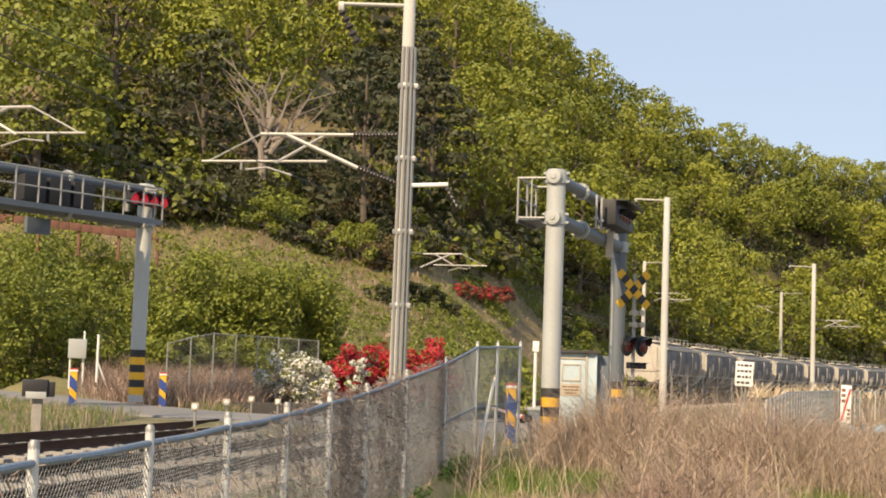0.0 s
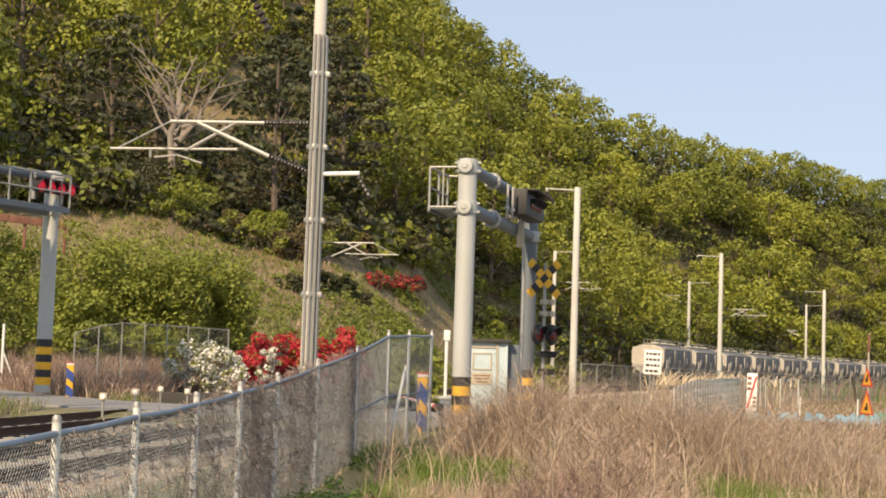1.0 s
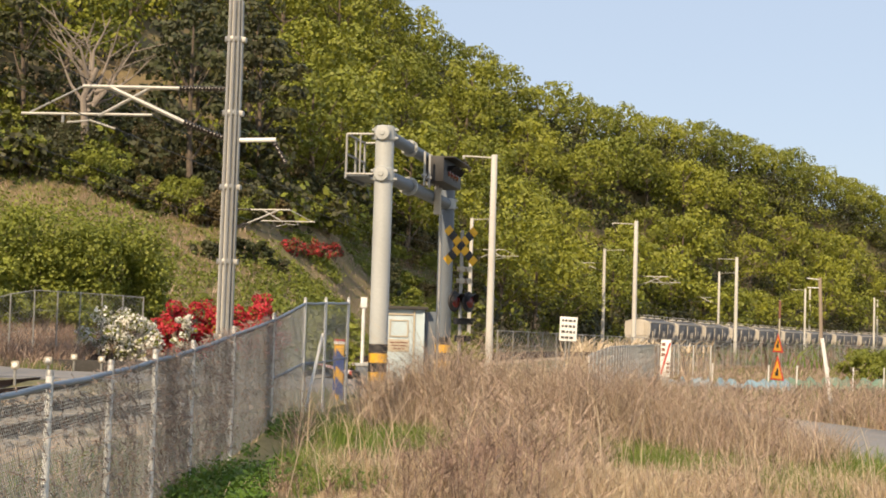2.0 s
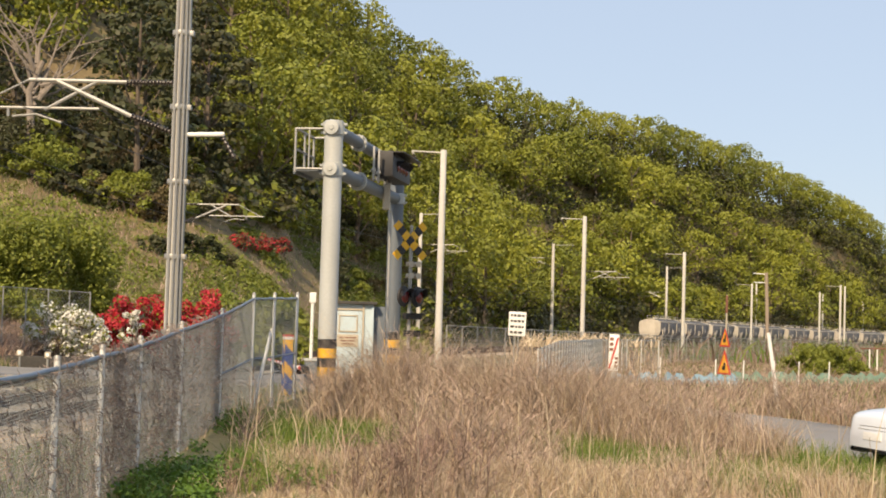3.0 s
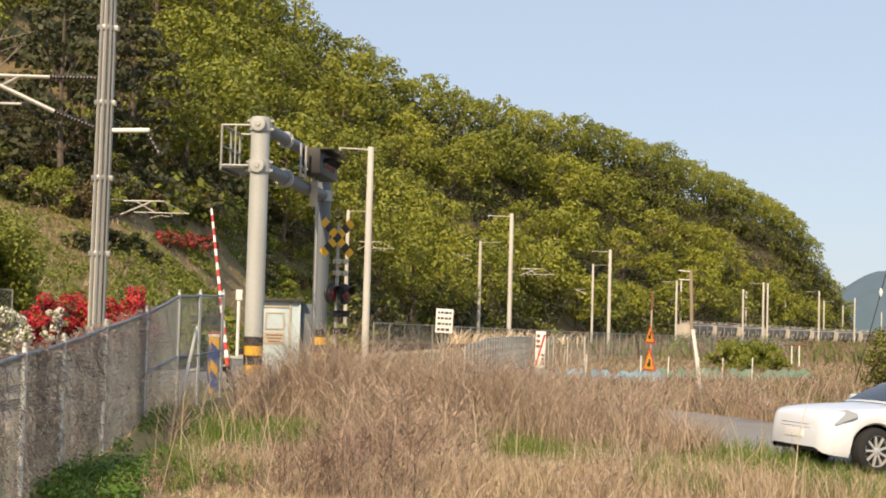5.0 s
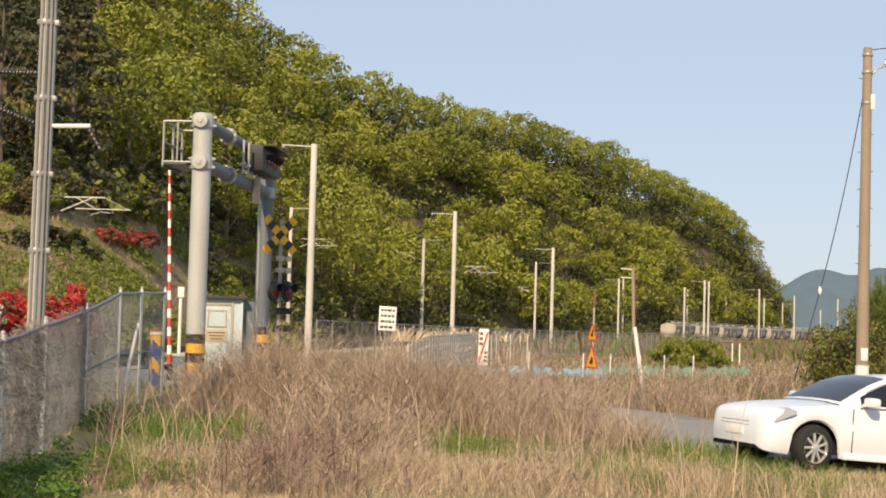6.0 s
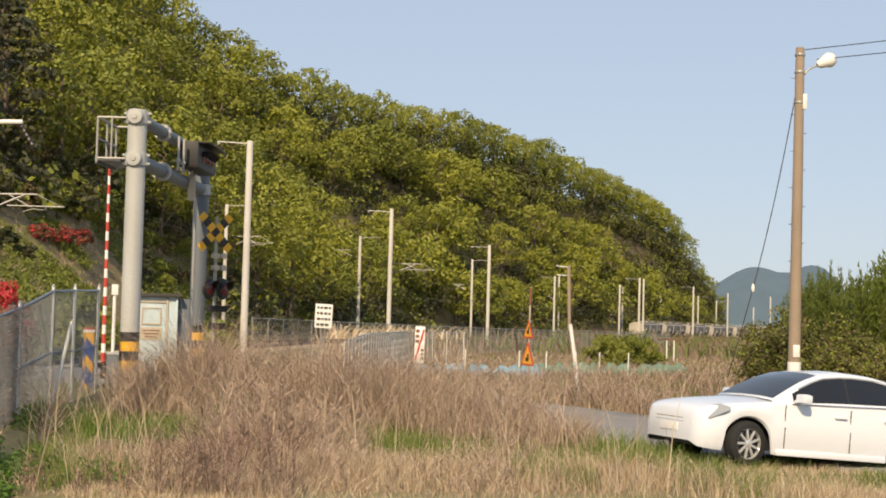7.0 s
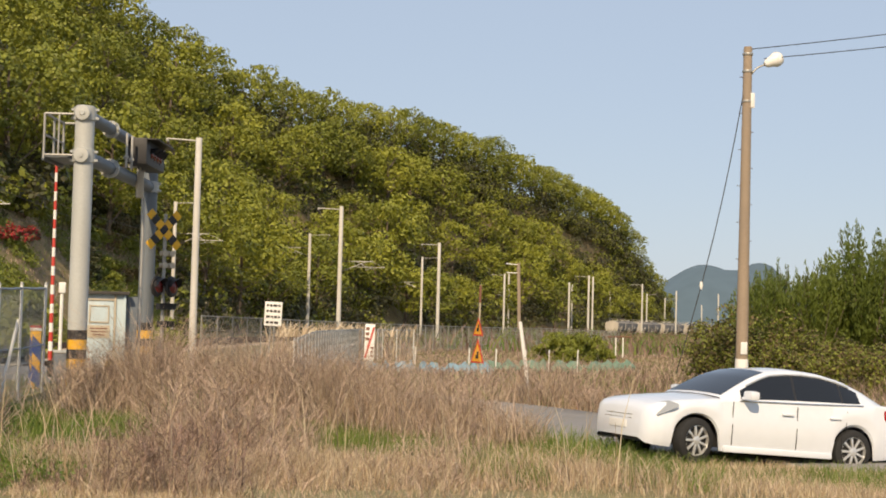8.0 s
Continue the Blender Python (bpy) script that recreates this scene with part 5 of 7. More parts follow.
    # side windows and screens, 4 mm proud of the shell
    def side_window(xa, xb, sg, top_in=0.045, low_in=0.03):
        s = Shape()
        n = 14
        vs = []
        for i in range(n + 1):
            x = xa + (xb - xa) * i / n
            t, w, b = fine(x, gt), fine(x, gw), f(x, key_top) - 0.03
            wb = f(x, key_w) * 0.93
            H = t - 0.06 - b
            for v in (low_in / max(H, 0.06), 0.5, 1 - top_in / max(H, 0.06)):
                v = min(max(v, 0.1), 0.98)
                y = wb + (w - wb) * 0.5 * min(v * 2, 1) + 0.012 * min(v * 2, 1) if v <= 0.5 else (wb + (w - wb) * 0.5 + 0.012) + (w + 0.02 - wb - (w - wb) * 0.5 - 0.012) * (v - 0.5) * 2
                vs.append((x, sg * (y + 0.006), b + H * v))
        s.add(vs, [(i * 3 + j, i * 3 + j + 1, (i + 1) * 3 + j + 1, (i + 1) * 3 + j) for i in range(n) for j in range(2)])
        return s
    for sg in (1, -1):
        for xa, xb in ((0.66, -0.285), (-0.315, -1.135), (-1.16, -1.48)):
            part("side_window", side_window(xa, xb, sg, 0.02, 0.03), CAR_GLASS, root, "dark tinted window")
    for sg in (1, -1):
        for xa, xb in ((-0.279, -0.321), (-1.129, -1.166)):
            part("window_pillar", side_window(xa, xb, sg, 0.02, 0.03), DARK_PLASTIC, root, "black window pillar")

    def screen(xa, xb, inset):
        s = Shape()
        vs = []
        n = 10
        for i in range(n + 1):
            x = xa + (xb - xa) * i / n
            t, w = fine(x, gt), fine(x, gw)
            for y, dz in ((w - inset, -0.012), (w * 0.5, 0.010), (0, 0.016), (-w * 0.5, 0.010), (-w + inset, -0.012)):
                vs.append((x + (0.004 if xa > 0 else -0.004), y, t + dz + 0.004))
        s.add(vs, [(i * 5 + j, i * 5 + j + 1, (i + 1) * 5 + j + 1, (i + 1) * 5 + j) for i in range(n) for j in range(4)])
        return s
    part("windscreen", screen(0.93, 0.14, 0.07), CAR_GLASS, root, "sloping windscreen")
    part("rear_screen", screen(-1.2, -1.85, 0.09), CAR_GLASS, root, "dark rear screen")
    # window line, door seams, handles, mirrors
    for sg in (1, -1):
        s = Shape()
        pts = [(x, sg * (fine(x, gw) + 0.03), fine(x, gt) - 0.062) for x in (0.55, 0.3, 0.1, -0.2, -0.5, -0.8, -1.1, -1.35)]
        s.tube(pts, 0.016, 6)
        part("window_visor", s, DARK_PLASTIC if sg < 0 else ALLOY, root, "smoky wind deflector strip")
        s = Shape().tube([(x, sg * (f(x, key_w) * 0.945 + 0.012), f(x, key_top) - 0.028) for x in (0.7, 0.2, -0.4, -1.0, -1.5)], 0.012, 6)
        part("belt_trim", s, CHROME, root)
        for xa in (0.82, -0.30, -1.12):
            s = Shape()
            for z0, z1 in ((0.30, 0.6), (0.6, 0.92)):
                x1 = xa + (0.0 if xa > -1 else -0.22 * (z1 - 0.6))
                s.box((x1, sg * (f(xa, key_w) * (1.0 if z0 < 0.5 else 0.985)), (z0 + z1) / 2), (0.010, 0.012, z1 - z0))
            part("door_seam", s, DARK_PLASTIC, root)
        for xa in (-0.12, -0.98):
            s = Shape().box((xa, sg * 0.925, 0.80), (0.2, 0.035, 0.032), bevel=0.01)
            part("door_handle", s, CAR_WHITE, root)
        s = Shape().box((0.60, sg * 1.02, 1.03), (0.16, 0.22, 0.14), bevel=0.045)
        s.box((0.62, sg * 0.90, 0.985), (0.06, 0.12, 0.04), bevel=0.01)
        part("mirror", s, CAR_WHITE, root)
        s = Shape().box((0, sg * 0.89, 0.235), (1.9, 0.08, 0.09), bevel=0.02)
        part("side_skirt", s, CAR_WHITE, root)
        # lamps
        s = Shape()
        s.add([(2.19, sg * 0.50, 0.735), (2.0, sg * 0.850, 0.745), (1.72, sg * 0.885, 0.825), (1.86, sg * 0.80, 0.86), (2.14, sg * 0.5, 0.80), (2.265, sg * 0.46, 0.765), (2.315, sg * 0.5, 0.66), (2.13, sg * 0.845, 0.64), (1.75, sg * 0.928, 0.78)], [(5, 6, 7, 1, 0), (0, 1, 2, 3, 4), (4, 5, 0), (1, 7, 8, 2)])
        part("headlamp", s, HEADLAMP, root, "clear headlamp")
        s = Shape().box((-2.12, sg * 0.80, 0.90), (0.42, 0.12, 0.16), bevel=0.04, turn=pose(0, 0, 0, 0, 0, sg * 14).to_3x3())
        part("tail_lamp", s, TAIL, root, "red tail lamp")
        s = Shape().lathe([(0.05, 0), (0.06, 0.02)], 14, 0, pose(2.27, sg * 0.62, 0.38, 0, 90, 0))
        part("fog_lamp", s, HEADLAMP, root)
    s = Shape()
    for z in (0.56, 0.61):
        s.box((2.335, 0, z), (0.05, 0.9 - (z - 0.5), 0.022), bevel=0.006)
    part("grille_bar", s, CHROME, root)
    part("grille", Shape().box((2.315, 0, 0.585), (0.06, 0.95, 0.10), bevel=0.02), DARK_PLASTIC, root)
    part("air_intake", Shape().box((2.325, 0, 0.36), (0.06, 1.0, 0.12), bevel=0.02), DARK_PLASTIC, root)
    part("plate_panel", Shape().box((2.368, 0, 0.47), (0.015, 0.5, 0.11), bevel=0.004), WHITE, root, "blank white number plate")
    for xa in (WB0, WB1):
        for sg in (1, -1):
            c = Vector((xa, sg * 0.80, RW))
            w = new("wheel")
            w.parent = root
            w.matrix_basis = Matrix.Translation(c) @ pose(0, 0, 0, 0, 0, 10 if xa > 0 else 0) @ pose(0, 0, 0, -90 * sg, 0, 0)
            t = Shape().lathe([(0.20, -0.105), (0.29, -0.105), (0.318, -0.085), (0.326, -0.04), (0.326, 0.04), (0.318, 0.085), (0.29, 0.105), (0.222, 0.105), (0.215, 0.05)], 32)
            part("tyre", t, RUBBER, w)
            r = Shape().lathe([(0.225, 0.03), (0.225, 0.095), (0.215, 0.100), (0.208, 0.06), (0.208, 0.03)], 28)
            for j in range(9):
                a = 2 * math.pi * j / 9
                q = pose(0, 0, 0, 0, 0, math.degrees(a))
                b = Shape().box((0.125, 0.0, 0.075), (0.18, 0.035, 0.03), bevel=0.008)
                r.add([q @ Vector(v) for v in b.v], b.f)
            r.lathe([(0.06, 0.05), (0.06, 0.09), (0.04, 0.1)], 16)
            part("rim", r, ALLOY, w, "nine-spoke alloy rim")
            part("brake_disc", Shape().lathe([(0.2, 0.0), (0.2, 0.03), (0.05, 0.035)], 20), WAGON_DARK, w)
    # short front overhang: draw the nose in
    for o in root.children:
        if o.type == "MESH":
            for v in o.data.vertices:
                if v.co.x > 1.8:
                    v.co.x = 1.8 + (v.co.x - 1.8) * 0.70
    return root


# ---- train ----
def build_wagon():
    """A cement hopper wagon, 13.2 m long along y: round-topped tank with sloped hoppers, end frames, walkway, two bogies."""
    root = thing("hopper_wagon", Matrix(), "cement-dusted grey hopper wagon of a freight train", "wagon", "wagons of the freight train")
    L = 12.4
    prof = lambda k: [(-0.55 * k, 1.0), (-1.30, 1.6), (-1.45, 2.1), (-1.45, 3.05), (-1.25, 3.32), (-0.5, 3.55), (0.5, 3.55), (1.25, 3.32), (1.45, 3.05), (1.45, 2.1), (1.30, 1.6), (0.55 * k, 1.0)]
    for side in (-1, 1):
        s = Shape()
        ends = [(0.05, 1.0, 1.0), (L / 2 - 1.2, 1.0, 1.0), (L / 2 - 0.35, 0.92, 1.0), (L / 2 - 0.1, 0.6, 1.0)]
        vs, n = [], 12
        for y, q, k in ends:
            for x, z in prof(k):
                zz = 2.3 + (z - 2.3) * (q if z < 2.3 else 0.5 + 0.5 * q)
                vs.append((x * q, side * y, max(zz, 1.0 if abs(y) < 4 else 1.25)))
        s.add(vs, [(i * n + j, i * n + (j + 1) % n, (i + 1) * n + (j + 1) % n, (i + 1) * n + j) for i in range(3) for j in range(n)] + [tuple(range(n)), tuple(range(3 * n, 4 * n))])
        part("tank", s, WAGON, root)
        e = Shape()
        for y0 in (L / 2 - 0.12,):
            vs = []
            for y in (y0 - 0.02, y0 + 0.16):
                for x, z in prof(1.0):
                    vs.append((x * 0.97, side * y, max(z * 0.995, 1.05)))
            e.add(vs, [tuple(range(12)), tuple(range(12, 24))] + [(j, (j + 1) % 12, 12 + (j + 1) % 12, 12 + j) for j in range(12)])
        part("end_bulkhead", e, WAGON_PALE, root, "pale end with sunlight put into its colour")
        b = Shape().box((0, side * 4.6, 0.55), (1.9, 2.6, 0.25), bevel=0.04)
        for x in (-0.95, 0.95):
            b.box((x, side * 4.6, 0.5), (0.12, 2.9, 0.3), bevel=0.03)
        bogie = part("bogie", b, WAGON_DARK, root, "dark bogie")
        for dy in (-0.9, 0.9):
            w = Shape()
            for x in (-0.75, 0.75):
                w.lathe([(0.15, -0.06), (0.43, -0.06), (0.43, 0.05), (0.46, 0.06), (0.15, 0.07)], 18, 0, Matrix.Translation((x, side * 4.6 + dy, 0.43)) @ pose(0, 0, 0, 0, 90 if x < 0 else -90, 0))
            w.tube([(-0.75, side * 4.6 + dy, 0.43), (0.75, side * 4.6 + dy, 0.43)], 0.08, 10)
            part("wheelset", w, RAIL_RUST, bogie)
        l = Shape()
        for x in (-0.22, 0.22):
            l.tube([(1.0 + x, side * (L / 2 + 0.12), 0.8), (1.0 + x, side * (L / 2 + 0.12), 3.3)], 0.025, 6)
        for k in range(8):
            l.tube([(0.78, side * (L / 2 + 0.12), 0.95 + 0.3 * k), (1.22, side * (L / 2 + 0.12), 0.95 + 0.3 * k)], 0.018, 6)
        part("ladder", l, WAGON_PALE, root)
        g = Shape()
        for x in (-1.2, 1.2):
            g.tube([(x, side * (L / 2 + 0.25), 0.9), (x, side * (L / 2 + 0.25), 1.9)], 0.025, 6)
        g.tube([(-1.2, side * (L / 2 + 0.25), 1.9), (1.2, side * (L / 2 + 0.25), 1.9)], 0.025, 6)
        part("end_railing", g, WAGON_PALE, root)
        c = Shape().box((0, side * (L / 2 + 0.5), 0.85), (0.3, 0.5, 0.3), bevel=0.04)
        part("coupler", c, WAGON_DARK, root)
    f = Shape()
    for x in (-1.1, 1.1):
        f.box((x, 0, 0.95), (0.16, L + 0.6, 0.26), bevel=0.03)
    for y in (-L / 2 - 0.2, L / 2 + 0.2):
        f.box((0, y, 0.95), (2.5, 0.25, 0.28), bevel=0.03)
    part("underframe", f, WAGON_DARK, root, "dark underframe")
    for side in (-1, 1):
        for y in (-2.1, 2.1):
            r = Shape()
            pts = [(side * x * 1.02, y, z) for x, z in ((0.6, 1.0), (1.31, 1.6), (1.46, 2.1), (1.46, 3.05))]
            r.tube(pts, 0.06, 6)
            part("rib", r, WAGON_PALE, root)
        for y, w in ((-4.2, 0.8), (3.6, 0.5)):
            part("panel_plate", Shape().box((side * 1.46, y, 2.25), (0.03, w, 0.5), bevel=0.01), WAGON_PALE, root, "pale marking plate")
        for y in (-5.6, -4.9, -0.35, 0.35, 4.9, 5.6):
            part("pipe", Shape().tube([(side * 1.25, y, 1.05), (side * 1.5, y + 0.15, 1.7), (side * 1.46, y + 0.3, 2.3)], 0.045, 6), WAGON_PALE, root)
        t = Shape().box((side * 1.36, 0, 3.22), (0.14, L - 0.6, 0.16), bevel=0.02)
        part("cornice", t, WAGON_PALE, root, "pale upper ledge")
    wk = Shape().box((0, 0, 3.64), (0.9, L - 0.3, 0.05), bevel=0.01)
    for y in np.arange(-5.6, 5.7, 1.4):
        for x in (-0.5, 0.5):
            wk.tube([(x, y, 3.6), (x, y, 4.0)], 0.025, 5)
    for x in (-0.5, 0.5):
        wk.tube([(x, -5.6, 4.0), (x, 5.6, 4.0)], 0.02, 5)
    part("roof_walkway", wk, WAGON_PALE, root, "roof walkway with handrails")
    for y in (-3.6, 0, 3.6):
        part("hatch", Shape().lathe([(0.35, 3.6), (0.36, 3.72), (0.3, 3.78), (0.05, 3.8)], 14, 0, Matrix.Translation((0, y, 0))), WAGON_PALE, root)
    return root


TRAIN_S = [(0.0, 94.5), (0.5, 111.3), (1.5, 144.3), (2.5, 176.5), (3.5, 207.3), (4.5, 237.5), (5.5, 263.0), (6.5, 285.3), (8.0, 308.8)]
WAGONS = 16


def build_train():
    first = build_wagon()
    out = [first]
    for i in range(1, WAGONS):
        out.append(copy_thing(first, Matrix()))
    return out


def motions():
    for i, w in enumerate(train):
        rows = []
        for k in range(17):
            t = 0.5 * k
            s = float(np.interp(t, [a for a, b in TRAIN_S], [b for a, b in TRAIN_S])) + 6.9 + 14.0 * i
            x, y, h, z = track_point(s, FAR_TRACK)
            rows.append((t, pose(x, y, z, 0, 0, -math.degrees(h))))
        walk(w, rows)
    arm, (x, y, z) = barrier
    lift = [(0.0, 1.0), (3.4, 1.0), (3.7, 7.0), (4.1, 28.0), (4.5, 42.0), (5.0, 54.5), (5.2, 59.5), (6.0, 80.0), (6.4, 88.0), (6.8, 89.0), (8.0, 89.0)]
    walk(arm, [(t, pose(x, y, z, a, 0, 8.0)) for t, a in lift])


# ---- planting ----
# upper edge of the open slope: bearing and angle above the eye
EDGE_AZ = [-30, -16.6, -10.9, -8.4, -6.2, -4.3, -2.3, -0.6, 1.4, 3.6, 5.3, 7.0, 9.0]
EDGE_EL = [4.6, 4.6, 5.2, 5.0, 4.5, 3.9, 3.6, 3.7, 3.6, 2.9, 2.1, 1.2, -9]


def above_edge(x, y, z):
    """Degrees above the open slope's upper edge, seen from the crossing's approach."""
    az = np.degrees(np.arctan2(x, y))
    return np.degrees(np.arctan2(z - EYE, np.hypot(x, y))) - np.interp(az, EDGE_AZ, EDGE_EL)


def build_forest():
    rng = np.random.default_rng(11)
    sizes = ((10.5, 4.6, 4.2), (11.0, 5.0, 4.4), (9.8, 4.4, 3.9), (11.2, 4.7, 4.6), (10.2, 4.9, 3.9))
    kinds = [tree_kind(20 + i, h, rx, rz, LEAF) for i, (h, rx, rz) in enumerate(sizes)]
    away = [tree_kind(30 + i, h, rx, rz, LEAF, lobes=17, per=150, size=0.205) for i, (h, rx, rz) in enumerate(sizes)]
    pines = [tree_kind(40 + i, h, rx, rz, LEAF_DARK, lobes=22, per=110, size=0.17, r=0.16, lobe=(0.24, 0.42), flat=0.34) for i, (h, rx, rz) in enumerate(((10.0, 2.9, 4.6), (11.5, 3.2, 5.2)))]
    spots = []

    def try_spot(q, w, gap):
        x, y, z = (float(v) for v in hill_point(np.float64(q), np.float64(w)))
        az, d = math.degrees(math.atan2(x, y)), math.hypot(x, y)
        if az < -18.5 or above_edge(x, y, z) < 0.25 or (-9.3 < az < -4.2 and d < 90):
            return
        if any((x - a) ** 2 + (y - b) ** 2 < gap * gap for a, b, *_ in spots):
            return
        spots.append((x, y, z, az, w, d))
    # an even row along the ridge, then the slope below it
    for q in np.linspace(0.25, 0.99, 900):
        try_spot(q, 0.985, 6.6)
    tries = 0
    while len(spots) < 299 and tries < 60000:
        tries += 1
        w = rng.uniform(0.0, 0.95)
        try_spot(rng.uniform(0.05, 0.99), w, 7.4 if w < 0.35 else 7.8)
    for x, y, z, az, w, d in spots:
        turn = rng.uniform(0, 360)
        if az < 0.5 and rng.random() < (0.75 if -6.5 < az < -0.5 and d < 140 else 0.35):
            plant_tree(pines[int(rng.integers(2))], x, y, z - 0.3, rng.uniform(0.8, 1.1), turn, "dark green pine on the wooded hillside", "pine_tree", "trees on the hillside")
        else:
            k = rng.uniform(0.9, 1.04) if w > 0.95 else rng.uniform(0.85, 1.2)
            plant_tree((kinds if d < 190 else away)[int(rng.integers(5))], x, y, z - 0.3, k, turn, "spring-green oak on the wooded hillside", "oak_tree", "trees on the hillside")
    # undergrowth that closes the gaps between them, mostly dark-coloured to deepen their shade
    cs, rs = [], []
    for k in range(1500):
        q, w = rng.uniform(0.08, 0.998), rng.uniform(0.0, 1.0) if k < 1000 else rng.uniform(0.84, 1.02)
        x, y, z = (float(v) for v in hill_point(np.float64(q), np.float64(w)))
        if above_edge(x, y, z) < 0.1:
            continue
        R = rng.uniform(2.2, 3.4)
        top = rng.uniform(1.4, 3.4) * (0.8 if w < 0.06 else 1.9 if w > 0.8 else 1.0)
        cs.append(crown_centres(rng, 7, R, top * 0.4, top * 0.5) + np.array([x, y, z]))
        rs.append(rng.uniform(0.42, 0.62, 7) * R)
    co, f = lobe_cloud(rng, np.concatenate(cs), np.concatenate(rs), 46, 0.22)
    tagged(new("hillside_woods", raw_mesh("hillside_woods", co, f, [LEAF, LEAF_DARK], np.repeat(rng.random(len(f) // 46) < 0.6, 46))), "dense green undergrowth of the wooded hillside, partly darkened as shade", "woods", kind="stuff")


def polar(rng, n, a0, a1, d0, d1):
    a = np.radians(rng.uniform(a0, a1, n))
    d = np.sqrt(rng.uniform(d0 * d0, d1 * d1, n))
    return np.sin(a) * d, np.cos(a) * d


def patchy(x, y, s, seed):
    """Smooth patches between 0 and 1."""
    return 0.5 + 0.25 * (np.sin(x * s + seed) * np.cos(y * s * 1.3 + seed * 2.1) + np.sin((x + y) * s * 0.6 + seed * 1.7) + np.sin((x * 0.4 - y) * s * 2.3 + seed * 0.7) * 0.5) / 1.25 * 1.6


def off_road(x, y):
    d, z, w = near_road(x, y)
    return d > w + 0.05


def fence_side(x, y):
    """Metres to the right of the chain-link fence."""
    F = np.array([(a, b) for a, b, c in FENCE])
    return x - np.interp(y, F[:, 1], F[:, 0])


LAWNS = ((1.6, 23.8, 1.0), (2.5, 25.6, 0.8), (5.8, 21.9, 0.8), (9.2, 21.9, 1.2), (8.8, 20.2, 0.9), (0.9, 18.0, 0.6), (0.75, 20.4, 0.6), (1.3, 24.3, 0.7), (6.6, 17.9, 0.5), (8.5, 17.4, 0.6))


def lawn(x, y):
    """Fresh green patches in the weeds."""
    k = 0.0 * x
    for a, b, r in LAWNS:
        k = np.maximum(k, smoothstep(r, r * 0.55, np.hypot(x - a, (y - b) * 0.42) + 0.3 * np.sin(x * 5) * np.sin(y * 4)))
    return k


def low_growth(x, y):
    """Height factor of the weeds: low before and round the fresh patches, as if trodden there."""
    k = 1.0 + 0.0 * x
    for a, b, r in LAWNS:
        across = np.abs(np.degrees(np.arctan2(x, y) - math.atan2(a, b))) / math.degrees(r * 1.1 / b)
        k = np.minimum(k, 1 - 0.62 * smoothstep(1.15, 0.6, across) * (y < b + r) * (y > b - 7))
    return k


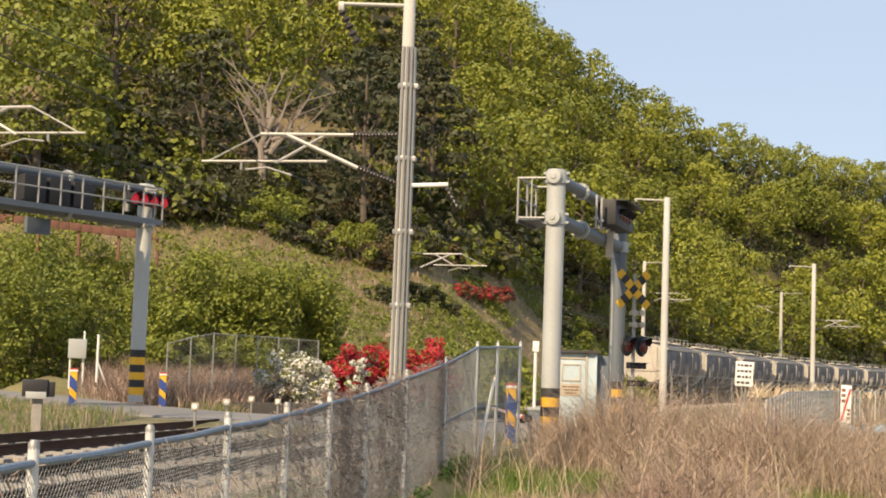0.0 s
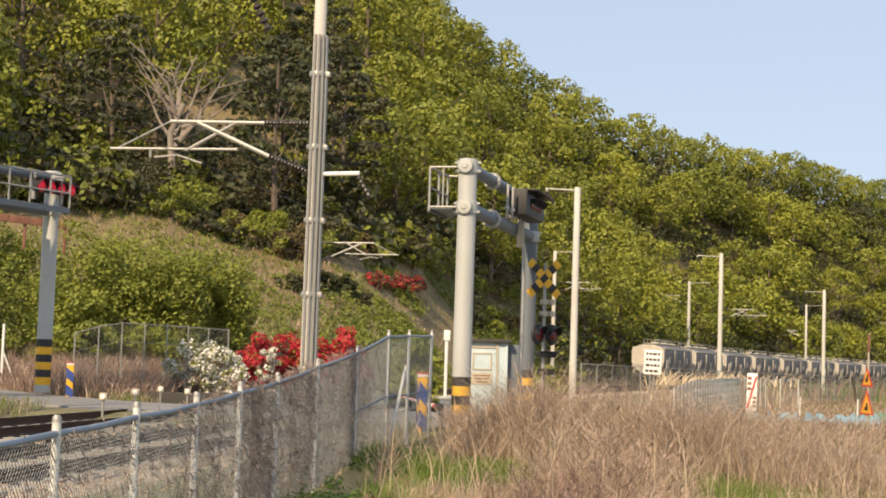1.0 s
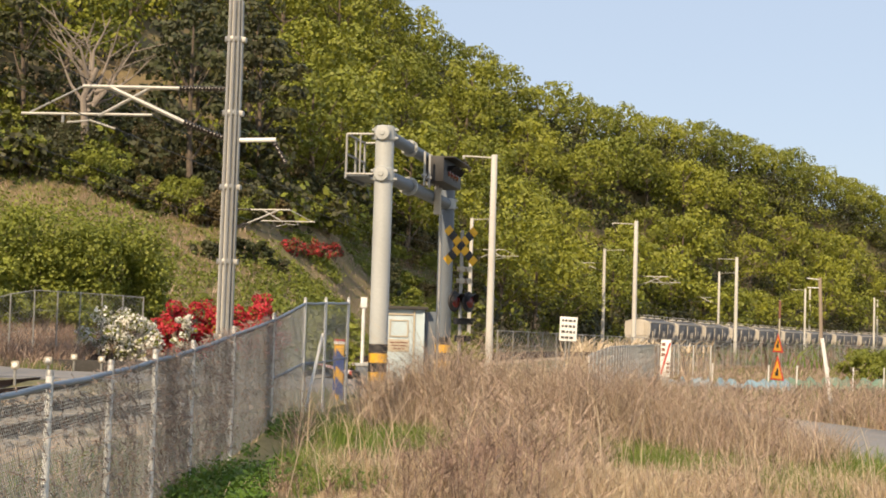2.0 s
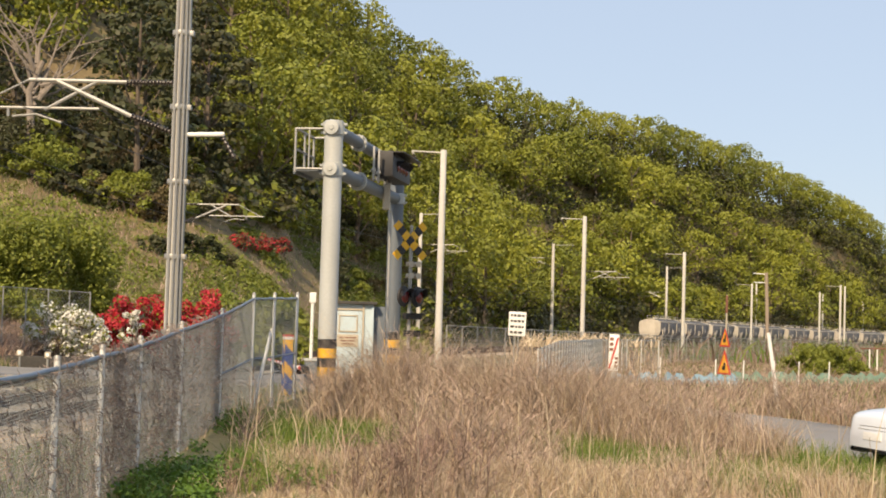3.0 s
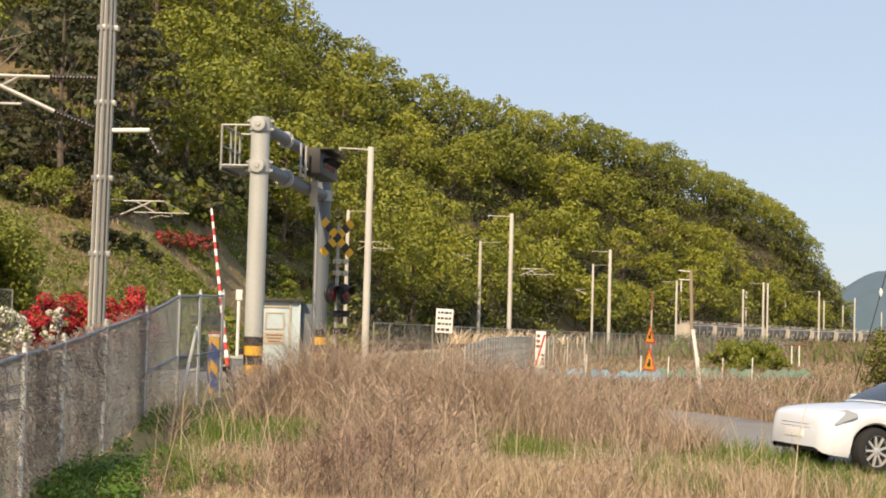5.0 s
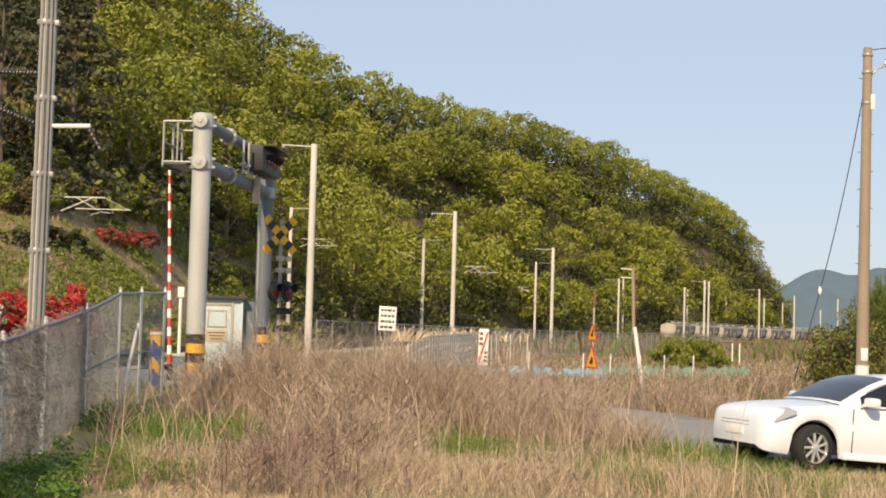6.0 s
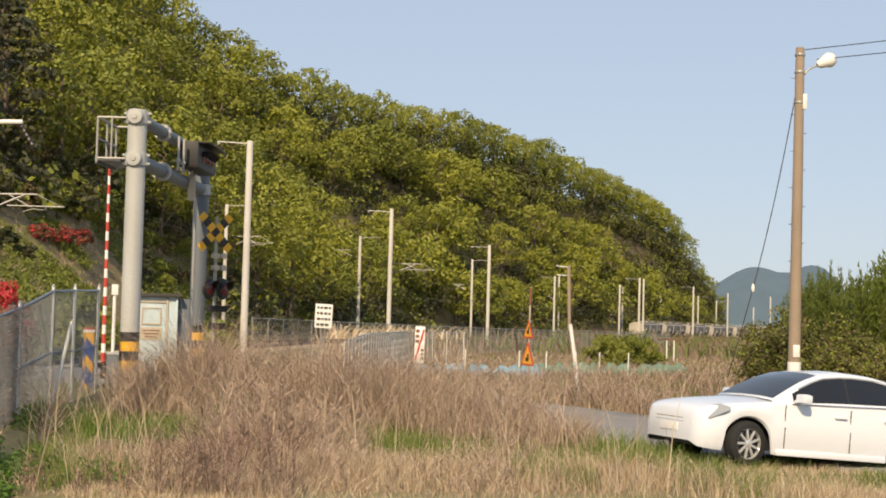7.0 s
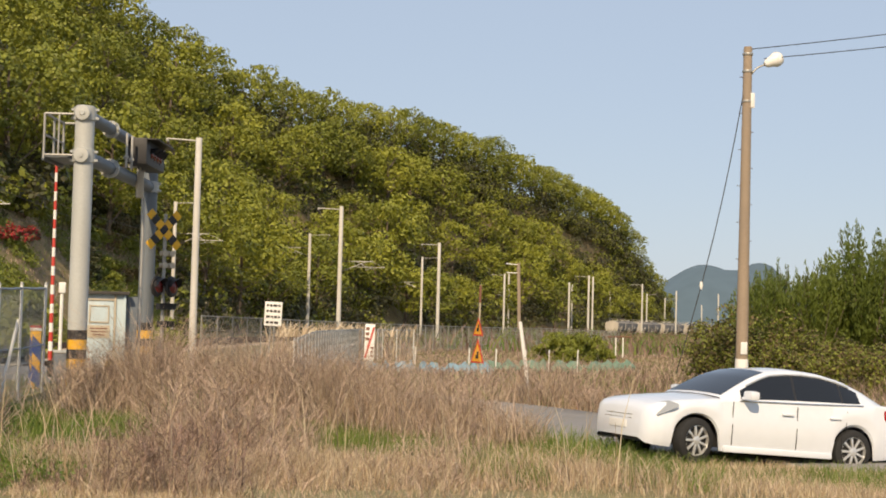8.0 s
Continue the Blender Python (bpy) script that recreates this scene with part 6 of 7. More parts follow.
def build_grass():
    def weeds(rng, n):
        x, y = polar(rng, n, -2, 25.5, 16.5, 33)
        d, az = np.hypot(x, y), np.degrees(np.arctan2(x, y))
        p = patchy(x, y, 0.8, 3.0)
        h = smoothstep(26.0, 18.0, az) * 0.85 + 0.35
        e = d + 3.0 * (p - 0.5)
        h = h * (0.28 + 0.30 * smoothstep(18, 22, e) + 0.42 * smoothstep(22, 25.5, e) + 0.35 * smoothstep(25.5, 29.5, e)) * (0.7 + 0.6 * patchy(x, y, 1.7, 8.0))
        green = patchy(x, y, 0.55, 6.2)
        ok = off_road(x, y) & (fence_side(x, y) > 0.4 + 0.7 * p) & (rng.random(n) < 0.25 + 0.75 * p) & ((green < 0.68) | (rng.random(n) < 0.12)) & (lawn(x, y) < 0.5)
        ok &= ~((np.abs(x - 2.3) < 0.5) & (np.abs(y - 31) < 1.2) & (rng.random(n) < 0.6))
        ok &= ~((d < 17.7) & (az > 10.5) & (rng.random(n) < 0.85))
        h = h * (1.0 - 0.25 * smoothstep(13, 19, az) * (d > 24)) * low_growth(x, y)
        h = np.where((np.abs(x - 2.2) < 0.9) & (y > 27.5) & (y < 32.2), h * 0.5, h)
        x, y, h = x[ok], y[ok], h[ok]
        return x, y, ground_z(x, y), h
    blades("dry_weeds", weeds, 125000, 0.95, 0.008, [DRY, STRAW], "tangled brown dead weeds standing in the field", 1, bend=1.3, share=0.25)

    # branching dead plants among them
    rng = np.random.default_rng(21)
    x, y, z, h = weeds(rng, 8000)
    dusk = (np.degrees(np.arctan2(x, y)) < 11.5) & (np.hypot(x, y) < 24.5) & (patchy(x, y, 1.1, 4.4) > 0.35)
    h = np.minimum(np.where(dusk, np.maximum(h, 0.55 * low_growth(x, y)), h), 0.85)
    n, tw = len(x), 18
    H = h * rng.uniform(0.75, 1.45, n)
    lean = rng.normal(size=(n, 2)) * 0.22 * H[:, None]
    root = np.stack([x, y, z - 0.03], 1)
    tip = root + np.concatenate([lean, H[:, None]], 1)
    u = rng.uniform(0.2, 1.0, (n, tw, 1))
    a = root[:, None] * (1 - u) + tip[:, None] * u
    t = rng.uniform(0, 6.28, (n, tw))
    L = (rng.uniform(0.12, 0.42, (n, tw)) * H[:, None])[..., None]
    b = a + np.stack([np.cos(t) * 0.8, np.sin(t) * 0.8, rng.uniform(0.1, 0.9, (n, tw))], -1) * L
    A = np.concatenate([root, a.reshape(-1, 3)])
    B = np.concatenate([tip, b.reshape(-1, 3)])
    wd = np.concatenate([np.full(n, 0.007), np.full(n * tw, 0.0045)])
    g = rng.uniform(0, 6.28, len(A))
    e = np.stack([np.cos(g) * wd, np.sin(g) * wd, wd * 0.3], 1)
    co = np.stack([A - e, A + e, B + e * 0.5, B - e * 0.5], 1).reshape(-1, 3)
    idx = np.concatenate([np.zeros(n), np.repeat(rng.random(n) < 0.3, tw)]).astype(np.int32)
    tagged(new("dead_brush", raw_mesh("dead_brush", co, np.arange(len(co)).reshape(-1, 4), [DRY, BRUSH], np.where(np.concatenate([dusk, np.repeat(dusk, tw)]), 1, idx))), "branching grey-brown dead brush in the field", "brush", kind="stuff")

    def roadside(rng, n):
        i = rng.integers(0, len(ROAD_LINE) - 1, n)
        t = rng.random((n, 1))
        P = ROAD_LINE[i] * (1 - t) + ROAD_LINE[i + 1] * t
        D = ROAD_LINE[i + 1, :2] - ROAD_LINE[i, :2]
        D = D / np.hypot(D[:, 0], D[:, 1])[:, None]
        o = P[:, 3] + rng.uniform(0.1, 1.6, n)
        x, y = P[:, 0] - D[:, 1] * o, P[:, 1] + D[:, 0] * o
        az = np.degrees(np.arctan2(x, y))
        ok = off_road(x, y) & (az > 4) & (az < 21.8) & (y > 15) & (y < 34)
        x, y = x[ok], y[ok]
        return x, y, ground_z(x, y), (0.65 + 0.45 * patchy(x, y, 1.5, 3.3)) * (1.0 - 0.3 * smoothstep(13, 19, np.degrees(np.arctan2(x, y))))
    blades("roadside_weeds", roadside, 60000, 0.95, 0.009, [DRY, STRAW], "dead brown weeds along the road's edge", 31, bend=0.9, share=0.3)

    def tall(rng, n):
        x, y, z, h = weeds(rng, n)
        return x, y, z, 1.15 + 0 * h
    blades("tall_dry_stalks", tall, 1700, 1.1, 0.010, [STRAW, DRY], "tall pale dead stalks above the weeds", 2, bend=0.5, share=0.4)

    def straw(rng, n):
        x, y = polar(rng, n, 2, 37, 13.5, 24.5)
        az = np.degrees(np.arctan2(x, y))
        d = np.hypot(x, y)
        p = patchy(x, y, 1.1, 1.0)
        k = smoothstep(10, 19, az) * smoothstep(25, 22, d) + smoothstep(20.5, 18.5, d)
        k = k * np.where((d < 17.7) & (az > 10.5), 0.12, 1.0)
        ok = off_road(x, y) & (rng.random(n) < np.clip(k, 0, 1) * (0.3 + 0.7 * p)) & (fence_side(x, y) > 1.2)
        x, y, d = x[ok], y[ok], d[ok]
        return x, y, ground_z(x, y), 0.35 + 0.8 * smoothstep(17.3, 18.6, d) * smoothstep(20.2, 19.2, d + 0.12 * np.maximum(0, np.degrees(np.arctan2(x, y)) - 20))
    blades("straw_grass", straw, 110000, 0.40, 0.008, [STRAW, DRY], "bleached straw-coloured grass", 3, bend=0.8, share=0.3)

    def lush(rng, n):
        x, y = polar(rng, n, -8, 36, 8.0, 33)
        fs = fence_side(x, y)
        g = patchy(x, y, 0.55, 6.2)
        d, az = np.hypot(x, y), np.degrees(np.arctan2(x, y))
        strip = smoothstep(-0.3, 0.1, fs) * smoothstep(1.05, 0.35, fs) * smoothstep(0.4, 0.8, patchy(x, y, 1.1, 9.1)) * 0.55
        patch = smoothstep(0.62, 0.78, g) * (fs > 0.5)
        car = smoothstep(1.8, 0.6, np.hypot((x - 8.6) / 1.4, y - 20.3)) + smoothstep(1.2, 0.5, np.hypot((x - 10.3) / 2.0, y - 17.6)) * 0.5
        ok = off_road(x, y) & (rng.random(n) < np.clip(strip + patch + car + lawn(x, y), 0, 1))
        x, y, fs = x[ok], y[ok], fs[ok]
        return x, y, ground_z(x, y), 0.7 + 0.25 * (fs < 1.4) + 0.45 * lawn(x, y)
    blades("green_grass", lush, 110000, 0.31, 0.011, [GREEN, STRAW], "fresh green grass among the dead weeds", 4, bend=0.7, share=0.08)

    # broad-leaved weeds on the strip by the fence
    rng = np.random.default_rng(92)
    x, y = polar(rng, 2600, -7, 6, 13, 27)
    fs = fence_side(x, y)
    ok = (fs > 0.05) & (fs < 1.0) & (patchy(x, y, 1.1, 9.1) > 0.5) | (lawn(x, y) > 0.5) & (rng.random(2600) < 0.3)
    x, y = x[ok], y[ok]
    co, f = leaf_cloud(rng, np.stack([x, y, ground_z(x, y) + 0.06], 1), rng.uniform(0.10, 0.28, len(x)), 46, 0.028, 0.8)
    tagged(new("leafy_weeds", raw_mesh("leafy_weeds", co, f, FRESH)), "low broad-leaved fresh green weeds by the fence", "weeds", kind="stuff")

    def trackside(rng, n):
        x, y = polar(rng, n, -18, 4, 8.0, 42)
        p, s = track_side(x, y)
        g = patchy(x, y, 0.7, 2.2)
        k = smoothstep(-9.0, -0.2, -np.abs(fence_side(x, y) + 1.0) * 3) * (fence_side(x, y) < 0) * (p < 6.0)
        k = np.maximum(k, (p > 14.4) * smoothstep(0.35, 0.7, g))
        ok = off_road(x, y) & (rng.random(n) < k)
        x, y = x[ok], y[ok]
        return x, y, ground_z(x, y), 0.9 + 0 * x
    blades("trackside_grass", trackside, 60000, 0.34, 0.012, [GREEN, DRY], "mixed green and dry grass beside the track", 5, bend=0.7, share=0.45)

    def bank(rng, n):
        x, y = polar(rng, n, -13.5, -3.5, 41, 56)
        p, s = track_side(x, y)
        g = patchy(x, y, 0.5, 4.0)
        ok = off_road(x, y) & (p > 15.0) & (rng.random(n) < 0.3 + 0.7 * g)
        x, y, g = x[ok], y[ok], g[ok]
        return x, y, ground_z(x, y), 0.6 + 0.8 * g
    blades("bank_weeds", bank, 34000, 0.95, 0.020, [BRUSH, DRY], "reddish-brown dead weeds on the bank", 6, bend=0.9, share=0.4)

    def far_field(rng, n):
        x, y = polar(rng, n, 6, 38, 27, 105)
        p, s = track_side(x, y)
        g = patchy(x, y, 0.35, 5.0)
        ok = off_road(x, y) & (p < 3.0) & (rng.random(n) < 0.35 + 0.65 * g)
        x, y, g = x[ok], y[ok], g[ok]
        return x, y, ground_z(x, y), (0.5 + 0.7 * g) * (0.45 + 0.55 * smoothstep(70, 34, np.hypot(x, y)))
    blades("field_grass", far_field, 105000, 0.75, 0.026, [DRY, BRUSH], "brownish-olive rough grass of the field", 7, bend=0.9, share=0.55)

    def plain(rng, n):
        x, y = polar(rng, n, 12, 42, 95, 290)
        p, v = track_side(x, y)
        ok = (p < 4.0) & (rng.random(n) < 0.25 + 0.75 * patchy(x, y, 0.09, 3.0))
        x, y = x[ok], y[ok]
        return x, y, ground_z(x, y), 0.5 + patchy(x, y, 0.12, 7.0)
    blades("plain_scrub", plain, 42000, 1.1, 0.10, [BRUSH, GREEN], "low brown and green scrub on the plain", 17, bend=1.0, share=0.4)

    def field_green(rng, n):
        x, y, z, h = far_field(rng, n)
        return x, y, z, h
    blades("field_green", field_green, 60000, 0.6, 0.028, [GREEN, STRAW], "olive green shoots in the rough field", 8, bend=0.6, share=0.3)

    def slope(rng, n):
        q, w = rng.uniform(0.08, 0.52, n), rng.uniform(0.0, 0.30, n)
        x, y, z = hill_point(q, w)
        g = patchy(x, y, 0.16, 1.5)
        ok = rng.random(n) < 0.22 + 0.78 * smoothstep(0.38, 0.62, g + 0.25 * smoothstep(0.12, 0.0, w) - 0.12)
        return x[ok], y[ok], z[ok], 0.45 + 0.7 * g[ok]
    blades("slope_grass", slope, 110000, 0.42, 0.028, [DRY, GREEN], "patchy green and straw grass on the hillside", 9, bend=1.1, share=0.6)

    # low leafy weeds at the foot of the slope
    rng = np.random.default_rng(91)
    q, w = rng.uniform(0.10, 0.46, 9000), rng.uniform(0.0, 0.26, 9000)
    x, y, z = hill_point(q, w)
    ok = (patchy(x, y, 0.22, 2.5) > 0.42) & (rng.random(9000) < smoothstep(0.20, 0.03, w) * 0.6 + 0.12 + 0.4 * (x > 1.0)) & (above_edge(x, y, z) < 0)
    c = np.stack([x, y, z + 0.05], 1)[ok]
    co, f = leaf_cloud(rng, c, rng.uniform(0.25, 0.7, len(c)), 46, 0.075, 0.6)
    tagged(new("slope_weeds", raw_mesh("slope_weeds", co, f, LEAF_BUSH)), "low olive-green weeds on the foot of the slope", "weeds", kind="stuff")

    def reeds(rng, n):
        u = rng.uniform(0, 1, n)
        b = np.radians(11.3 + 5.6 * u)
        d = 61 + 13 * u + rng.uniform(-1.5, 1.5, n)
        x, y = np.sin(b) * d, np.cos(b) * d
        ok = rng.random(n) < 0.25 + 0.75 * patchy(x, y, 0.5, 2.0)
        x, y = x[ok], y[ok]
        return x, y, ground_z(x, y), np.ones(len(x))
    blades("reeds", reeds, 700, 1.7, 0.035, [DRY, REED], "pale reeds along the railway fence", 10, bend=0.35, share=0.5)

    def plumes(rng, n):
        x, y, z, k = reeds(rng, n)
        return x, y, z + 1.25, k
    blades("reed_plumes", plumes, 300, 0.6, 0.08, [REED], "pale feathery reed plumes", 10, bend=1.2)


def on_hill(az, d):
    """Height of the hillside at a bearing and distance."""
    i = np.interp(az, HILL_LINE[:, 0], np.arange(len(HILL_LINE)))
    q = i / (len(HILL_LINE) - 1)
    toe, ridge = np.interp(az, HILL_LINE[:, 0], HILL_LINE[:, 1]), np.interp(az, HILL_LINE[:, 0], HILL_LINE[:, 2])
    w = (d - toe) / (ridge - toe)
    a = math.radians(az)
    x, y = math.sin(a) * d, math.cos(a) * d
    if w < 0:
        return x, y, gz(x, y)
    return x, y, float(hill_point(np.float64(q), np.float64(w))[2])


def build_shrubs():
    rng = np.random.default_rng(77)
    # flowering bushes by the crossing
    shrub("flowering_bush", -4.25, 45.6, 0.65, 1.25, 1.0, 0.98, [WHITE_FLOWER, LEAF_BUSH], 1, "rounded bush covered in white blossom", 46, 130, 0.05, 0.3, "bush")
    shrub("flowering_bush", -5.35, 46.2, 0.6, 0.5, 0.5, 0.5, [WHITE_FLOWER, LEAF_BUSH], 2, "small bush with sparse white blossom", 16, 60, 0.05, 0.45, "bush")
    for k, (x, w) in enumerate(((-2.75, 0.85), (-1.9, 0.85), (-1.2, 0.9), (-0.4, 0.9), (0.35, 0.65))):
        shrub("azalea_bush", x, 46.9 + 0.15 * k, 0.72, w, 0.85, 1.08 if k < 4 else 0.85, [RED_FLOWER, LEAF_BUSH], 3 + k, "azalea bush in vivid red blossom", 38, 130, 0.048, 0.10, "bush")
    shrub("flowering_bush", -2.45, 46.0, 0.55, 0.42, 0.5, 0.9, [WHITE_FLOWER, LEAF_BUSH], 9, "narrow bush with white blossom", 20, 90, 0.05, 0.25, "bush")
    shrub("flowering_bush", 0.2, 47.6, 0.6, 0.3, 0.3, 0.85, [WHITE_FLOWER, LEAF_BUSH], 10, "narrow bush with white blossom", 8, 60, 0.05, 0.35, "bush")
    # large green shrubs on the lower slope: bearing, distance, half width, half height
    big = [(-16.8, 51, 2.6, 2.9), (-15.2, 52, 2.7, 2.9), (-13.8, 53, 2.3, 2.5), (-12.7, 52, 1.5, 1.7), (-16.4, 58, 2.8, 2.8), (-14.2, 60, 2.8, 2.7), (-12.4, 60, 2.2, 1.9),
           (-10.7, 55, 1.9, 2.0), (-9.6, 57, 2.4, 2.6), (-8.3, 57.5, 2.4, 2.5), (-7.0, 58, 2.5, 2.7), (-5.8, 59, 2.3, 2.6), (-4.9, 60, 1.6, 1.7), (-9.9, 52, 1.2, 1.3), (-7.6, 53, 1.4, 1.1), (-6.3, 54.5, 1.3, 1.2)]
    for i, (a, d, w, h) in enumerate(big):
        x, y, z = on_hill(a, d)
        shrub("green_shrub", x, y, z - 0.2, w, w, h, LEAF_BUSH, 100 + i, "spreading fresh green shrub at the foot of the hill", 70, 120, 0.065)
    # dense scrub along the upper edge of the open slope
    n = 0
    for row, (lift, step) in enumerate(((0.10, 0.62), (0.75, 0.75), (1.5, 0.9), (2.3, 1.0), (-0.7, 0.8), (-1.3, 0.9))):
        a = -17.2 + 0.25 * row if lift > 0 else 3.0 + 0.3 * row
        while a < 7.5:
            b = a + rng.uniform(-0.2, 0.2)
            goal = float(np.interp(b, EDGE_AZ, EDGE_EL)) + lift + rng.uniform(-0.12, 0.15)
            d = next((0.5 * k for k in range(110, 330) if math.degrees(math.atan2(on_hill(b, 0.5 * k)[2] - EYE, 0.5 * k)) > goal), None)
            a += step
            if d is None:
                continue
            x, y, z = on_hill(b, d)
            w = rng.uniform(1.1, 1.9) * d / 85 * (1.0 if lift > 0 else 0.6)
            u = rng.random()
            m, lab = (LEAF_BROWN, "brownish scrub bush") if u < 0.14 else (LEAF_DARK, "dark green scrub bush") if u < 0.5 else (LEAF_BUSH, "green scrub bush")
            shrub("scrub_bush", x, y, z - 0.25, w, w, w * rng.uniform(0.55, 0.85), m, 400 + n, lab + " on the slope under the trees", 26, 75, 0.085)
            n += 1
    for i, (a, d, w, h) in enumerate(((-2.4, 73, 0.9, 0.5), (-1.6, 74, 1.1, 0.55), (-0.7, 75, 1.2, 0.5), (0.2, 76, 0.8, 0.4))):
        x, y, z = on_hill(a, d)
        shrub("dark_shrub", x, y, z - 0.05, w, w, h, LEAF_DARK, 250 + i, "low dark evergreen shrub on the grassy slope", 24, 60, 0.09)
    for i, a in enumerate((0.75, 1.15, 1.55, 1.95, 2.35)):
        d = next((0.5 * k for k in range(130, 300) if on_hill(a, 0.5 * k)[2] > 5.9), 90)
        x, y, z = on_hill(a, d)
        shrub("azalea_bush", x, y, z - 0.1, 1.1, 0.9, 0.55, [RED_FLOWER, LEAF_BROWN], 260 + i, "red azalea bush on the dry slope", 20, 60, 0.07, 0.55, "bush")
    # by the hut and the road
    for i, (x, y, w, h) in enumerate(((2.0, 45.5, 0.9, 1.1), (1.2, 47, 0.8, 0.9), (5.9, 47, 0.8, 0.8))):
        shrub("green_shrub", x, y, 0.5, w, w, h, LEAF_BUSH, 280 + i, "green shrub behind the fence", 30, 60, 0.08)
    # beyond the field
    for i, (x, y, w, h) in enumerate(((28.6, 70, 1.3, 0.8), (29.9, 71, 1.5, 0.95), (31.3, 72, 1.2, 0.7), (33.2, 75, 0.8, 0.45))):
        shrub("green_shrub", x, y, -0.05, w, w, h, LEAF_BUSH, 300 + i, "rounded green shrub at the field's edge", 50, 120, 0.055)
    dark = [(20.6, 38.4, 1.2, 1.45), (21.9, 38.6, 1.6, 1.25), (23.6, 38.2, 1.6, 1.15), (25.2, 37.4, 1.6, 1.0), (21.0, 35.6, 1.2, 0.9), (22.9, 35.2, 1.4, 0.9), (24.9, 34.6, 1.5, 0.9), (26.8, 35.4, 1.8, 1.0)]
    for i, (x, y, w, h) in enumerate(dark):
        shrub("thicket_bush", x, y, -0.05, w, w, h, [LEAF_BROWN, LEAF_BUSH], 320 + i, "brownish-green thicket bush beyond the road", 60, 130, 0.042, 0.5)
    kinds = [willow_kind(60 + i, h, rx) for i, (h, rx) in enumerate(((7.6, 2.6), (6.8, 2.8), (8.2, 2.7)))]
    far = [(43.5, 76, 0.72), (46.0, 74, 0.85), (48.5, 73, 1.0), (51.5, 72, 1.02), (54, 70, 1.05), (57, 69, 1.05), (47, 80, 0.8), (50.5, 79, 0.98), (54, 77, 1.05), (60, 66, 1.05), (49.0, 69.0, 0.7), (53.0, 66.5, 0.75)]
    for i, (x, y, k) in enumerate(far):
        plant_tree(kinds[i % 3], x, y, -0.1, k * 1.05, 77 * i, "feathery green willow tree beyond the field", "willow_tree", "trees beyond the field")
    # leafless grey tree on the slope
    x, y, z = on_hill(-7.3, next((0.5 * k for k in range(120, 240) if on_hill(-7.3, 0.5 * k)[2] > 2 + 0.5 * k * 0.098), 90))
    root = thing("dead_tree", pose(x, y, z - 0.3) @ Matrix.Diagonal((1.35, 1.35, 1.35, 1)), "leafless grey branching tree on the slope", "tree")
    r2 = np.random.default_rng(9)
    part("trunk", Shape().tube([(0, 0, 0), (0.25, 0, 1.6), (0.1, 0, 3.0), (0.6, 0, 4.2)], [0.22, 0.17, 0.13, 0.1], 8), DEADWOOD, root)
    for i in range(16):
        b = Vector((0.1 + 0.5 * r2.random(), 0, r2.uniform(2.2, 4.3)))
        a = r2.uniform(-1.1, 1.1)
        L = r2.uniform(1.6, 3.6)
        e = b + Vector((math.sin(a) * L, r2.normal() * 0.5, math.cos(a) * L * 0.9))
        mm = b.lerp(e, 0.5) + Vector((r2.normal() * 0.2, 0, -0.15))
        s = Shape().tube([b, mm, e], [0.09, 0.055, 0.015], 6)
        for k in range(3):
            c = mm.lerp(e, r2.uniform(0, 0.9))
            s.tube([c, c + Vector((r2.normal() * 0.7, r2.normal() * 0.3, r2.uniform(0.3, 0.9)))], [0.03, 0.008], 5)
        part("branch", s, DEADWOOD, root)


